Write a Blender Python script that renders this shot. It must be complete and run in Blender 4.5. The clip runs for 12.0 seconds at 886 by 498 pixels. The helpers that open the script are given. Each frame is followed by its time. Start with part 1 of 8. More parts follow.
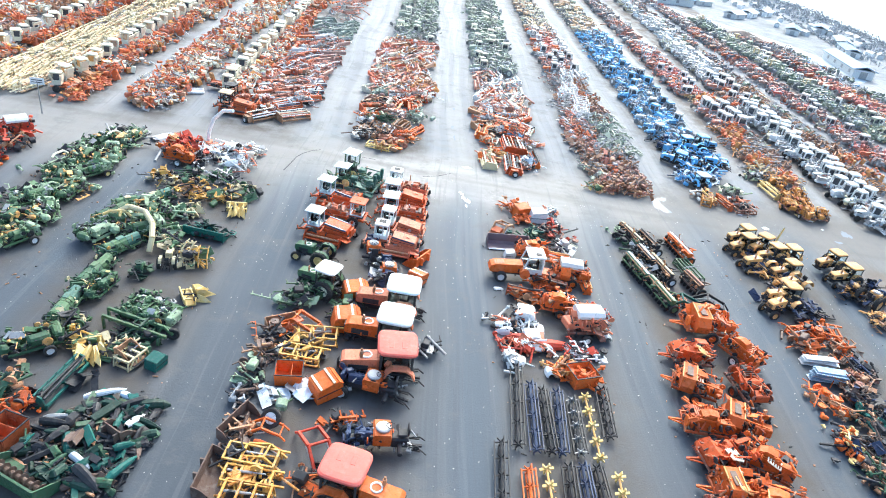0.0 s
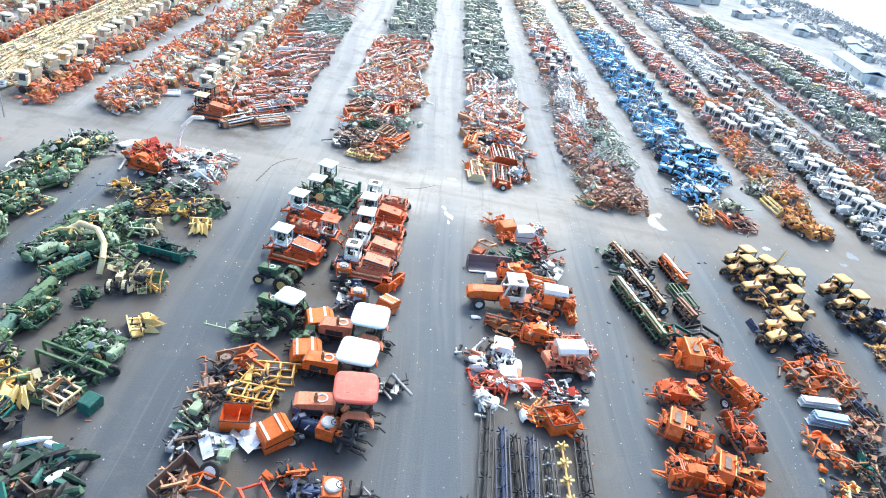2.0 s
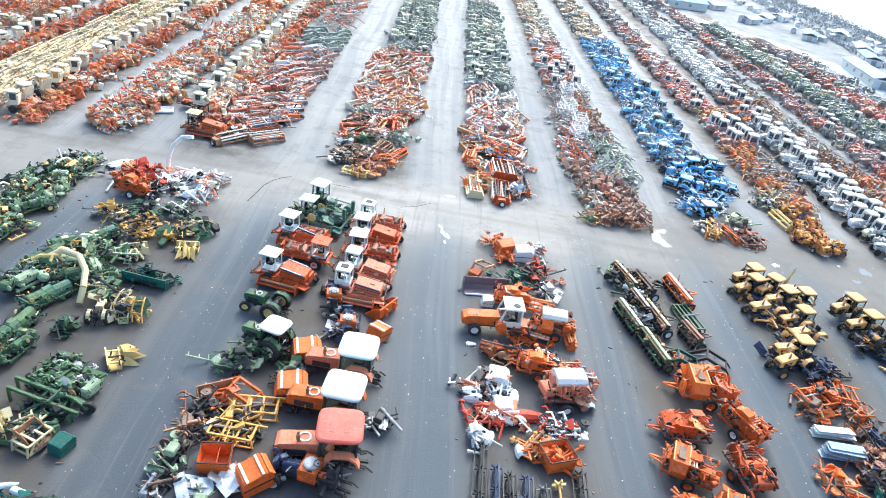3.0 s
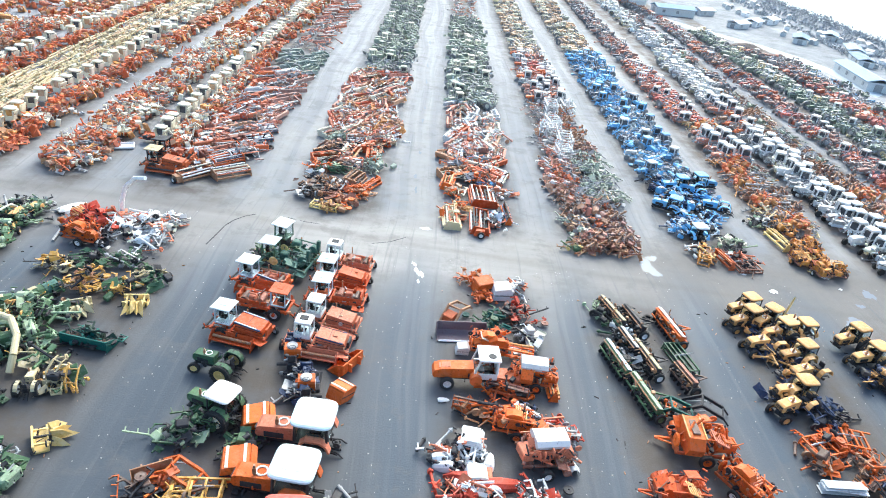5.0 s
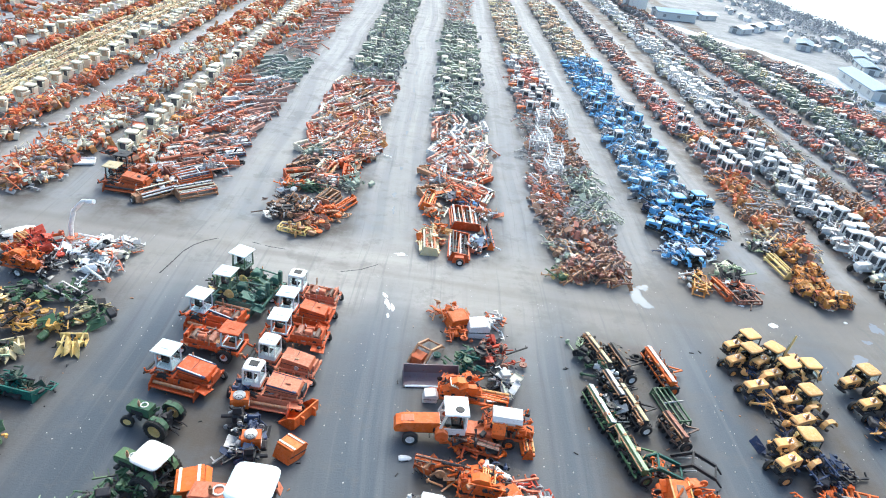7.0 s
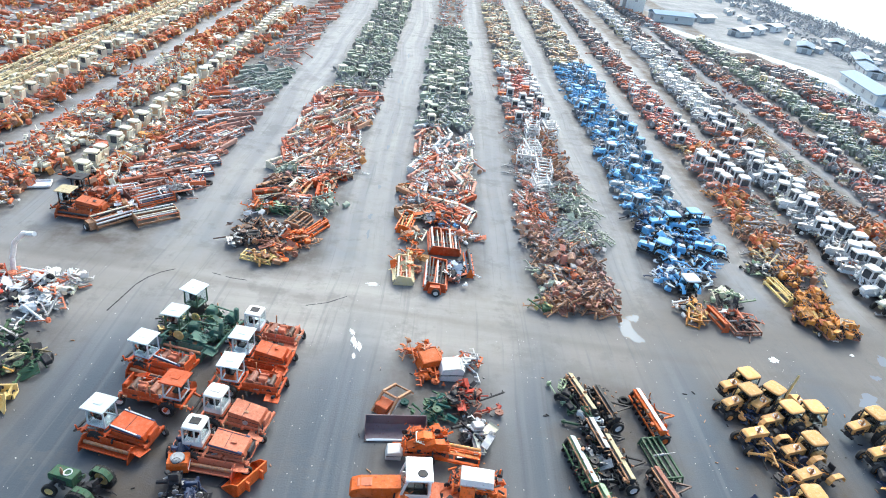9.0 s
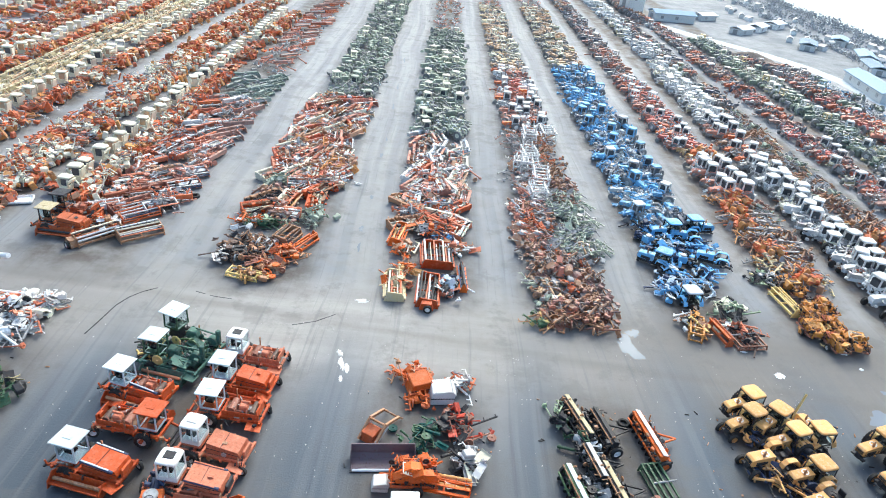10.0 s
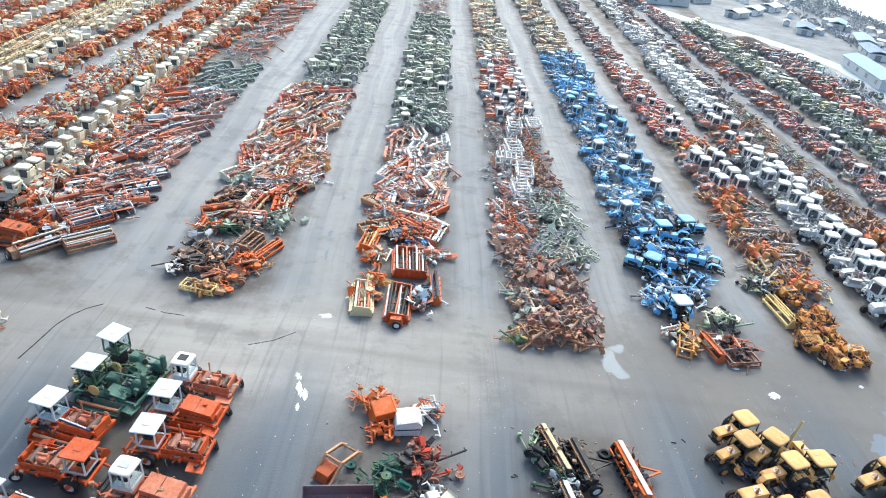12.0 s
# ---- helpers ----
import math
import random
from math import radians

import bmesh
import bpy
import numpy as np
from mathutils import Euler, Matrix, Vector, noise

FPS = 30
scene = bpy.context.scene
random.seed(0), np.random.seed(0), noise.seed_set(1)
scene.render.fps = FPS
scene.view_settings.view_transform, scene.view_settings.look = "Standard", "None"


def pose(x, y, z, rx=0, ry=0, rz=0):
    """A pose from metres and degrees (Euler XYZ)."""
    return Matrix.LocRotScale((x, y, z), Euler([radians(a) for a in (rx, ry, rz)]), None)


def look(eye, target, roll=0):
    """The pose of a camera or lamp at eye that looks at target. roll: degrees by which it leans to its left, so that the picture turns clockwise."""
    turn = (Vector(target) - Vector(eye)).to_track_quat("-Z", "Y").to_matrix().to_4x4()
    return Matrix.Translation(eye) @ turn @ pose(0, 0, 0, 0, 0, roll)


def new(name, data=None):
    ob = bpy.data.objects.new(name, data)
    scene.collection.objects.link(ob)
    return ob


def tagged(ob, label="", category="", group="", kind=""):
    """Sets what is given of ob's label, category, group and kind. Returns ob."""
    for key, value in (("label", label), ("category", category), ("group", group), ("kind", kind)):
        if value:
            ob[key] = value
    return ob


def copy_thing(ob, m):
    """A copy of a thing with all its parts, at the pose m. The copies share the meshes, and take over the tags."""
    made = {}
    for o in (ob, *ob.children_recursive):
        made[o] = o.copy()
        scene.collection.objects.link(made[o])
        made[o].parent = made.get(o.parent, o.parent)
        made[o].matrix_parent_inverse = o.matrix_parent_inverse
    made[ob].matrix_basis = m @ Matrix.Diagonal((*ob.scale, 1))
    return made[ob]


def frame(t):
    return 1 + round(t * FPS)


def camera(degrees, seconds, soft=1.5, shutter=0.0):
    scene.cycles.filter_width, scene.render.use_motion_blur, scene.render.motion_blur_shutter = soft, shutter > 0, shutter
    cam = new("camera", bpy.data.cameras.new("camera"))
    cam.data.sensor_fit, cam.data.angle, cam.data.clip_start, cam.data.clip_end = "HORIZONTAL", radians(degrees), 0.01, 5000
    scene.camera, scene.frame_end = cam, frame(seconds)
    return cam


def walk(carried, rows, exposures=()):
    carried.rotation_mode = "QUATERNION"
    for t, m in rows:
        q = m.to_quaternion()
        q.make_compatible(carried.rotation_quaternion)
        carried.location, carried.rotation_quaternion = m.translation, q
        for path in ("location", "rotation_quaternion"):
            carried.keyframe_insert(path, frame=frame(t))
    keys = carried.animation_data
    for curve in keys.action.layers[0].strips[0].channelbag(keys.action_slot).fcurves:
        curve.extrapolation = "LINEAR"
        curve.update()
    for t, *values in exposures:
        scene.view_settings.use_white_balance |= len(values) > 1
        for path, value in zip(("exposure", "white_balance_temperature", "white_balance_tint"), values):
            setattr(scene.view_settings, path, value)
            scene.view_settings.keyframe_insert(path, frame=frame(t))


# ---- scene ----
cam = camera(67.9, 12.0, soft=1.0)
PATH = [
    (0, (0.07, -0.31, 24.89), (0.772, 8.315, 19.866), 10.02),
    (0.5, (0.54, 0.65, 25.02), (1.206, 9.225, 19.924), 10.71),
    (1, (1.00, 1.60, 25.15), (1.644, 10.211, 20.101), 9.88),
    (1.5, (1.46, 2.56, 25.28), (2.093, 11.134, 20.177), 10.13),
    (2, (1.92, 3.51, 25.40), (2.574, 12.070, 20.274), 10.78),
    (2.5, (2.37, 4.48, 25.52), (2.890, 13.076, 20.446), 8.88),
    (3, (2.84, 5.47, 25.63), (3.345, 14.079, 20.572), 9.79),
    (5, (4.69, 9.54, 25.98), (5.182, 18.228, 21.055), 7.80),
    (5.5, (5.16, 10.59, 26.06), (5.651, 19.302, 21.165), 8.53),
    (6, (5.65, 11.68, 26.13), (6.123, 20.311, 21.102), 8.26),
    (6.5, (6.14, 12.77, 26.19), (6.610, 21.459, 21.267), 8.21),
    (8.5, (8.08, 16.99, 26.40), (8.508, 25.667, 21.451), 7.53),
    (9, (8.54, 18.00, 26.46), (8.974, 26.698, 21.546), 7.60),
    (9.5, (8.98, 18.98, 26.53), (9.367, 27.684, 21.619), 7.73),
    (10, (9.39, 19.95, 26.59), (9.761, 28.648, 21.679), 6.70),
    (10.5, (9.79, 20.91, 26.63), (10.161, 29.609, 21.720), 6.89),
    (11, (10.19, 21.88, 26.65), (10.488, 30.580, 21.737), 7.07),
    (11.5, (10.59, 22.85, 26.65), (10.929, 31.483, 21.610), 7.56),
    (12, (10.99, 23.83, 26.64), (11.454, 32.402, 21.511), 6.76),
]
# The clip's camera darkens its picture a little on the way.
walk(cam, [(t, look(eye, target, roll)) for t, eye, target, roll in PATH], exposures=[(0.0, 1.46, 5740, 0), (3.0, 1.36, 5750, 0), (6.0, 1.18, 5830, 0), (12.0, 0.96, 5900, 0)])

# ---- world and sun: bright hazy overcast ----
SUN_ELEV, SUN_AZ = 40.0, 14.0          # degrees; azimuth clockwise from +y
world = bpy.data.worlds.new("sky")
scene.world = world
world.use_nodes = True
wn = world.node_tree
sky = wn.nodes.new("ShaderNodeTexSky")
sky.sky_type = "NISHITA"
sky.sun_disc = False
sky.sun_elevation = radians(SUN_ELEV)
sky.sun_rotation = radians(SUN_AZ)
sky.air_density, sky.dust_density, sky.ozone_density = 1.0, 5.0, 1.0
wn.nodes["Background"].inputs["Strength"].default_value = 0.17
wn.links.new(sky.outputs[0], wn.nodes["Background"].inputs["Color"])
sun_data = bpy.data.lights.new("sun", "SUN")
sun_data.energy, sun_data.angle, sun_data.color = 0.8, radians(34), (1.0, 0.96, 0.9)
sun = new("sun", sun_data)
saz, sel = radians(SUN_AZ), radians(SUN_ELEV)
sun.matrix_world = look((60 * math.sin(saz) * math.cos(sel), 60 * math.cos(saz) * math.cos(sel), 60 * math.sin(sel)), (0, 0, 0))


# ---- materials ----
def link(nt, a, b):
    nt.links.new(a, b)


def noise_node(nt, vec, scale, detail=4.0, rough=0.6):
    n = nt.nodes.new("ShaderNodeTexNoise")
    n.inputs["Scale"].default_value, n.inputs["Detail"].default_value, n.inputs["Roughness"].default_value = scale, detail, rough
    link(nt, vec, n.inputs["Vector"])
    return n.outputs["Fac"]


def ramp(nt, fac, lo, hi, a=0.0, b=1.0):
    n = nt.nodes.new("ShaderNodeMapRange")
    n.inputs["From Min"].default_value, n.inputs["From Max"].default_value = lo, hi
    n.inputs["To Min"].default_value, n.inputs["To Max"].default_value = a, b
    link(nt, fac, n.inputs["Value"])
    return n.outputs["Result"]


def mixc(nt, fac, a, b, mode="MIX"):
    n = nt.nodes.new("ShaderNodeMix")
    n.data_type, n.blend_type = "RGBA", mode
    for sock, v in ((n.inputs[0], fac), (n.inputs[6], a), (n.inputs[7], b)):
        if isinstance(v, (int, float)):
            sock.default_value = v
        elif isinstance(v, tuple):
            sock.default_value = (*v, 1.0)
        else:
            link(nt, v, sock)
    return n.outputs[2]


def base_mat(name):
    m = bpy.data.materials.new(name)
    m.use_nodes = True
    nt = m.node_tree
    return m, nt, nt.nodes["Principled BSDF"]


def paint(name, rgb, rust=0.35, rough=0.5, metal=0.0, vary=0.25, island=False, rustrgb=(0.10, 0.035, 0.015), fade=0.15, far_haze=0.0):
    """Weathered paint: sun-faded patches, rust or dirt in blotches, a shade of its own for each thing."""
    m, nt, bsdf = base_mat(name)
    tc = nt.nodes.new("ShaderNodeTexCoord")
    if island:
        rnd = nt.nodes.new("ShaderNodeNewGeometry").outputs["Random Per Island"]
    else:
        rnd = nt.nodes.new("ShaderNodeObjectInfo").outputs["Random"]
    shift = nt.nodes.new("ShaderNodeVectorMath")
    shift.operation = "MULTIPLY_ADD"
    comb = nt.nodes.new("ShaderNodeCombineXYZ")
    for k in range(3):
        link(nt, rnd, comb.inputs[k])
    shift.inputs[1].default_value = (17.0, 31.0, 11.0)
    link(nt, comb.outputs[0], shift.inputs[0])
    link(nt, tc.outputs["Object"], shift.inputs[2])
    vec = shift.outputs[0]
    big, fine = noise_node(nt, vec, 1.1, 3.0), noise_node(nt, vec, 7.0, 6.0, 0.7)
    pale = tuple(0.8 * c + 0.2 * w * min(1.0, 2.2 * max(rgb) + 0.1) for c, w in zip(rgb, (0.62, 0.54, 0.44)))
    dark = tuple(c * (1 - vary) for c in rgb)
    lite = tuple(min(0.95, c * (1 + vary)) for c in rgb)
    c = mixc(nt, rnd, dark, lite)
    c = mixc(nt, ramp(nt, big, 0.5, 0.75, 0.0, fade * 3), c, pale)
    c = mixc(nt, ramp(nt, fine, 0.66 - 0.3 * rust, 0.84 - 0.25 * rust, 0.0, 0.85), c, rustrgb)
    wf = 0.1 if rgb[0] > 2.5 * rgb[1] else 0.36
    worn = tuple((1 - wf) * c_ + wf * w * min(1.0, 2.0 * max(rgb) + 0.12) for c_, w in zip(rgb, (0.60, 0.57, 0.52)))
    c = mixc(nt, ramp(nt, noise_node(nt, vec, 3.4, 7.0, 0.75), 0.50, 0.62, 0.0, 0.75), c, worn)
    # Haze of the far rows, mixed into the paint as pale grey.
    if far_haze:
        c = mixc(nt, ramp(nt, noise_node(nt, vec, 2.3, 4.0), 0.3, 0.7, far_haze * 0.5, far_haze * 1.5), c, (0.50, 0.48, 0.45))
    link(nt, c, bsdf.inputs["Base Color"])
    link(nt, ramp(nt, fine, 0.3, 0.7, rough - 0.1, min(0.95, rough + 0.25)), bsdf.inputs["Roughness"])
    bsdf.inputs["Metallic"].default_value = metal
    bsdf.inputs["Specular IOR Level"].default_value = 0.24
    bump = nt.nodes.new("ShaderNodeBump")
    bump.inputs["Strength"].default_value, bump.inputs["Distance"].default_value = 0.35, 0.02
    link(nt, fine, bump.inputs["Height"])
    link(nt, bump.outputs[0], bsdf.inputs["Normal"])
    return m


COL = {
    "orange": ((0.66, 0.13, 0.018), 0.42), "paleroof": ((0.60, 0.69, 0.72), 0.12), "red": ((0.52, 0.06, 0.03), 0.42), "fadedred": ((0.60, 0.19, 0.10), 0.42),
    "white": ((0.77, 0.77, 0.75), 0.32), "yellow": ((0.74, 0.54, 0.20), 0.3), "cream": ((0.82, 0.75, 0.57), 0.18),
    "tan": ((0.70, 0.37, 0.12), 0.18), "green": ((0.045, 0.105, 0.055), 0.4), "brick": ((0.46, 0.10, 0.03), 0.42), "palegreen": ((0.29, 0.38, 0.24), 0.4),
    "blue": ((0.17, 0.45, 0.77), 0.16), "redorange": ((0.55, 0.085, 0.016), 0.42), "rosered": ((0.62, 0.12, 0.09), 0.15), "amber": ((0.64, 0.27, 0.05), 0.42), "moss": ((0.085, 0.16, 0.075), 0.4), "sea": ((0.075, 0.165, 0.125), 0.4), "straw": ((0.60, 0.50, 0.29), 0.25), "plum": ((0.13, 0.10, 0.115), 0.35), "gold": ((0.60, 0.33, 0.07), 0.35), "bottle": ((0.02, 0.05, 0.036), 0.3), "navy": ((0.04, 0.06, 0.12), 0.3), "rust": ((0.40, 0.20, 0.10), 0.4),
    "maroon": ((0.32, 0.13, 0.085), 0.4), "dark": ((0.032, 0.032, 0.036), 0.3), "steel": ((0.40, 0.40, 0.40), 0.3),
    "galv": ((0.62, 0.68, 0.74), 0.1), "roofblue": ((0.30, 0.40, 0.50), 0.05), "brown": ((0.14, 0.09, 0.07), 0.4), "teal": ((0.015, 0.105, 0.085), 0.25),
}
PAINT, STUFF = {}, {}
for k, (rgb, ru) in COL.items():
    met = 0.4 if k == "steel" else 0.0
    PAINT[k] = paint("paint_" + k, rgb, ru, 0.85 if k == "roofblue" else 0.5, met)
    # Far copy of each paint, its colour paled to imitate haze.
    STUFF[k] = paint("far_paint_" + k, rgb, ru, 0.6, met, 0.35, True, far_haze=0.12 if k in ("orange", "amber", "brick", "redorange", "rust") else 0.1 if k in ("white", "galv", "blue", "cream", "straw") else 0.24 if k in ("green", "red", "maroon", "navy", "teal", "fadedred") else 0.42)
PAINT["tyre"] = paint("tyre_rubber", (0.035, 0.034, 0.033), 0.3, 0.8, 0.0, 0.2, False, (0.11, 0.10, 0.09), 0.05)
STUFF["tyre"] = paint("hazed_tyre", (0.26, 0.26, 0.26), 0.3, 0.9, 0.0, 0.2, True, (0.2, 0.19, 0.17), 0.1)
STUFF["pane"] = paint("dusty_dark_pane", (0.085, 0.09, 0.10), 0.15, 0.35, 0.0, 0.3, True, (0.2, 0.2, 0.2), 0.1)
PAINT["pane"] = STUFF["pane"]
# Far black, like the far tyre, is greyed to imitate haze.
STUFF["dark"] = paint("hazed_black", (0.29, 0.29, 0.295), 0.3, 0.8, 0.0, 0.3, True, (0.2, 0.17, 0.15), 0.15)


def glass_mat():
    m, nt, bsdf = base_mat("cab_glass")
    bsdf.inputs["Base Color"].default_value = (0.82, 0.90, 0.92, 1)
    bsdf.inputs["Roughness"].default_value = 0.02
    bsdf.inputs["Transmission Weight"].default_value = 1.0
    bsdf.inputs["IOR"].default_value = 1.18
    return m


PAINT["glass"] = STUFF["glass"] = glass_mat()


def ground_mat():
    """Packed gravel and old asphalt: wheel lanes along the rows, brown dirt at the crossing, damp patches, pale litter,
    painted vignetting and haze.
    """
    m, nt, bsdf = base_mat("packed_gravel")
    pos = nt.nodes.new("ShaderNodeNewGeometry").outputs["Position"]
    wob = nt.nodes.new("ShaderNodeTexNoise")
    wob.inputs["Scale"].default_value, wob.inputs["Detail"].default_value = 0.035, 1.0
    link(nt, pos, wob.inputs["Vector"])
    warp = nt.nodes.new("ShaderNodeVectorMath")
    warp.operation = "MULTIPLY_ADD"
    warp.inputs[1].default_value = (3.0, 3.0, 0.0)
    link(nt, wob.outputs["Color"], warp.inputs[0])
    link(nt, pos, warp.inputs[2])
    lane = nt.nodes.new("ShaderNodeMapping")
    lane.inputs["Scale"].default_value = (1.0, 0.025, 1.0)
    link(nt, warp.outputs[0], lane.inputs["Vector"])
    cross = nt.nodes.new("ShaderNodeMapping")
    cross.inputs["Scale"].default_value = (0.04, 0.8, 1.0)
    link(nt, warp.outputs[0], cross.inputs["Vector"])
    streak = noise_node(nt, lane.outputs[0], 0.7, 3.0, 0.5)
    cstreak = noise_node(nt, cross.outputs[0], 0.9, 5.0, 0.65)
    patch = noise_node(nt, pos, 0.09, 4.0)
    mid = noise_node(nt, pos, 0.7, 6.0, 0.7)
    grain = noise_node(nt, pos, 9.0, 5.0, 0.75)
    sep = nt.nodes.new("ShaderNodeSeparateXYZ")
    link(nt, pos, sep.inputs[0])
    near = nt.nodes.new("ShaderNodeMath")
    near.operation = "SUBTRACT"
    link(nt, sep.outputs[1], near.inputs[0])
    near.inputs[1].default_value = 54.5
    ab = nt.nodes.new("ShaderNodeMath")
    ab.operation = "ABSOLUTE"
    link(nt, near.outputs[0], ab.inputs[0])
    oncross = ramp(nt, ab.outputs[0], 3.0, 8.0, 1.0, 0.0)
    c = mixc(nt, ramp(nt, patch, 0.35, 0.65), (0.225, 0.235, 0.25), (0.29, 0.285, 0.275))
    # Haze put into the colour: the gravel pales with distance.
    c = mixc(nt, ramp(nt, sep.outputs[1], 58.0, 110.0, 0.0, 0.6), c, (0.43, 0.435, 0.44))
    c = mixc(nt, ramp(nt, streak, 0.42, 0.60, 0.0, 0.45), c, (0.16, 0.175, 0.2))
    c = mixc(nt, ramp(nt, streak, 0.56, 0.72, 0.0, 0.3), c, (0.34, 0.34, 0.34))
    cc = mixc(nt, ramp(nt, cstreak, 0.4, 0.62), (0.31, 0.295, 0.28), (0.36, 0.345, 0.325))
    cc = mixc(nt, ramp(nt, sep.outputs[0], 8.0, 28.0, 0.0, 0.9), cc, (0.15, 0.143, 0.135))
    cc = mixc(nt, ramp(nt, sep.outputs[0], 0.0, -14.0, 0.0, 0.7), cc, (0.18, 0.175, 0.17))
    c = mixc(nt, oncross, c, cc)
    c = mixc(nt, ramp(nt, mid, 0.45, 0.75, 0.0, 0.45), c, (0.21, 0.19, 0.165))
    c = mixc(nt, ramp(nt, grain, 0.66, 0.74, 0.0, 0.4), c, (0.5, 0.5, 0.48))
    c = mixc(nt, ramp(nt, grain, 0.36, 0.28, 0.0, 0.5), c, (0.08, 0.08, 0.08))
    # Wheel-polished dark bands down the near block's lanes, deepened to imitate lens vignetting.
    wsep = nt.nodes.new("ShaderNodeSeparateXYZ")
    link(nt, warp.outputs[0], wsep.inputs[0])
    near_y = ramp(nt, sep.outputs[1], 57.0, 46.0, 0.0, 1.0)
    # Lens falloff painted in: the whole near ground is darkened.
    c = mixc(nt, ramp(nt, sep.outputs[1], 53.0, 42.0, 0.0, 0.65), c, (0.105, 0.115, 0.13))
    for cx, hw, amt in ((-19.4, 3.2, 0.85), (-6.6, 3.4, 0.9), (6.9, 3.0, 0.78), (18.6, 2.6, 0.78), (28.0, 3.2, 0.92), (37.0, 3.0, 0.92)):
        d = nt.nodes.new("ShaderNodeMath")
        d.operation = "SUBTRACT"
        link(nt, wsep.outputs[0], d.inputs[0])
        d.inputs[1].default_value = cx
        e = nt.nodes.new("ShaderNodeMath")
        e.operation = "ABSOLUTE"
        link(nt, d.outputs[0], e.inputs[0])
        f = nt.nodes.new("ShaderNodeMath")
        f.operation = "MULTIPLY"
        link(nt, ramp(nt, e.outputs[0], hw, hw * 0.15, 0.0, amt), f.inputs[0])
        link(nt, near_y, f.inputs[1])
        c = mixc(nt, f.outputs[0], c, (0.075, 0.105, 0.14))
    # Far fields and crest in blue-grey: the haze over them is painted in.
    hazed_grass = mixc(nt, ramp(nt, noise_node(nt, pos, 0.09, 7.0, 0.75), 0.38, 0.62), (0.19, 0.205, 0.22), (0.33, 0.34, 0.35))
    edge = nt.nodes.new("ShaderNodeVectorMath")
    edge.operation = "DOT_PRODUCT"
    link(nt, warp.outputs[0], edge.inputs[0])
    edge.inputs[1].default_value = (0.883, 0.469, 0.0)
    c = mixc(nt, ramp(nt, edge.outputs["Value"], 144.5, 148.0), c, hazed_grass)
    c = mixc(nt, ramp(nt, sep.outputs[0], 108.0, 118.0), c, mixc(nt, ramp(nt, noise_node(nt, pos, 0.16, 7.0, 0.75), 0.38, 0.62), (0.13, 0.145, 0.165), (0.24, 0.25, 0.27)))
    # Wheel streaks drawn out along the near lanes.
    for scale, lo, hi, amt, tone in ((1.3, 0.53, 0.64, 0.28, (0.235, 0.245, 0.262)), (2.1, 0.55, 0.66, 0.4, (0.08, 0.085, 0.105))):
        st = nt.nodes.new("ShaderNodeMath")
        st.operation = "MULTIPLY"
        link(nt, ramp(nt, noise_node(nt, lane.outputs[0], scale, 3.0, 0.55), lo, hi, 0.0, amt), st.inputs[0])
        link(nt, near_y, st.inputs[1])
        c = mixc(nt, st.outputs[0], c, tone)
    # Vignetting painted on the old asphalt before the crossing: darker towards the yard's start and the left, unevenly.
    vignette = nt.nodes.new("ShaderNodeMath")
    vignette.operation = "MULTIPLY"
    link(nt, ramp(nt, wsep.outputs[1], 54.0, 45.0, 0.0, 1.0), vignette.inputs[0])
    link(nt, ramp(nt, wsep.outputs[1], 22.0, 42.0, 1.0, 0.72), vignette.inputs[1])
    vignette2 = nt.nodes.new("ShaderNodeMath")
    vignette2.operation = "MULTIPLY"
    link(nt, vignette.outputs[0], vignette2.inputs[0])
    link(nt, ramp(nt, noise_node(nt, lane.outputs[0], 0.35, 3.0, 0.55), 0.33, 0.58, 0.6, 0.96), vignette2.inputs[1])
    vignette3 = nt.nodes.new("ShaderNodeMath")
    vignette3.operation = "MULTIPLY"
    link(nt, vignette2.outputs[0], vignette3.inputs[0])
    link(nt, ramp(nt, wsep.outputs[0], -11.0, 6.0, 1.0, 0.68), vignette3.inputs[1])
    c = mixc(nt, vignette3.outputs[0], c, (0.055, 0.064, 0.078))
    # Blotches of damp dirt, and a dark rut worn along the crossing.
    blot = noise_node(nt, pos, 0.28, 8.0, 0.72)
    c = mixc(nt, ramp(nt, blot, 0.53, 0.60, 0.0, 0.3), c, (0.12, 0.118, 0.115))
    c = mixc(nt, ramp(nt, noise_node(nt, lane.outputs[0], 3.2, 3.0, 0.6), 0.58, 0.66, 0.0, 0.3), c, (0.13, 0.14, 0.15))
    rut = nt.nodes.new("ShaderNodeVectorMath")
    rut.operation = "DOT_PRODUCT"
    link(nt, warp.outputs[0], rut.inputs[0])
    rut.inputs[1].default_value = (0.1018, 1.0, 0.0)
    off = nt.nodes.new("ShaderNodeMath")
    off.operation = "SUBTRACT"
    link(nt, rut.outputs["Value"], off.inputs[0])
    off.inputs[1].default_value = 57.715
    away = nt.nodes.new("ShaderNodeMath")
    away.operation = "ABSOLUTE"
    link(nt, off.outputs[0], away.inputs[0])
    c = mixc(nt, ramp(nt, away.outputs[0], 0.6, 0.1, 0.0, 0.22), c, (0.12, 0.11, 0.10))
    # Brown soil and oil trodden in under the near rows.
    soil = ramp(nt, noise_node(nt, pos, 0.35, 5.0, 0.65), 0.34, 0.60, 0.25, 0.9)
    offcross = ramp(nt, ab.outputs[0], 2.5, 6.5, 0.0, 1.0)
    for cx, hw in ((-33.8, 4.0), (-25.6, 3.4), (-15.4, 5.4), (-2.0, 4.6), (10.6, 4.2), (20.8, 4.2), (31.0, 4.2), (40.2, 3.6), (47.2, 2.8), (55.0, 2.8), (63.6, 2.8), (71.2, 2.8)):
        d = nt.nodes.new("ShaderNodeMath")
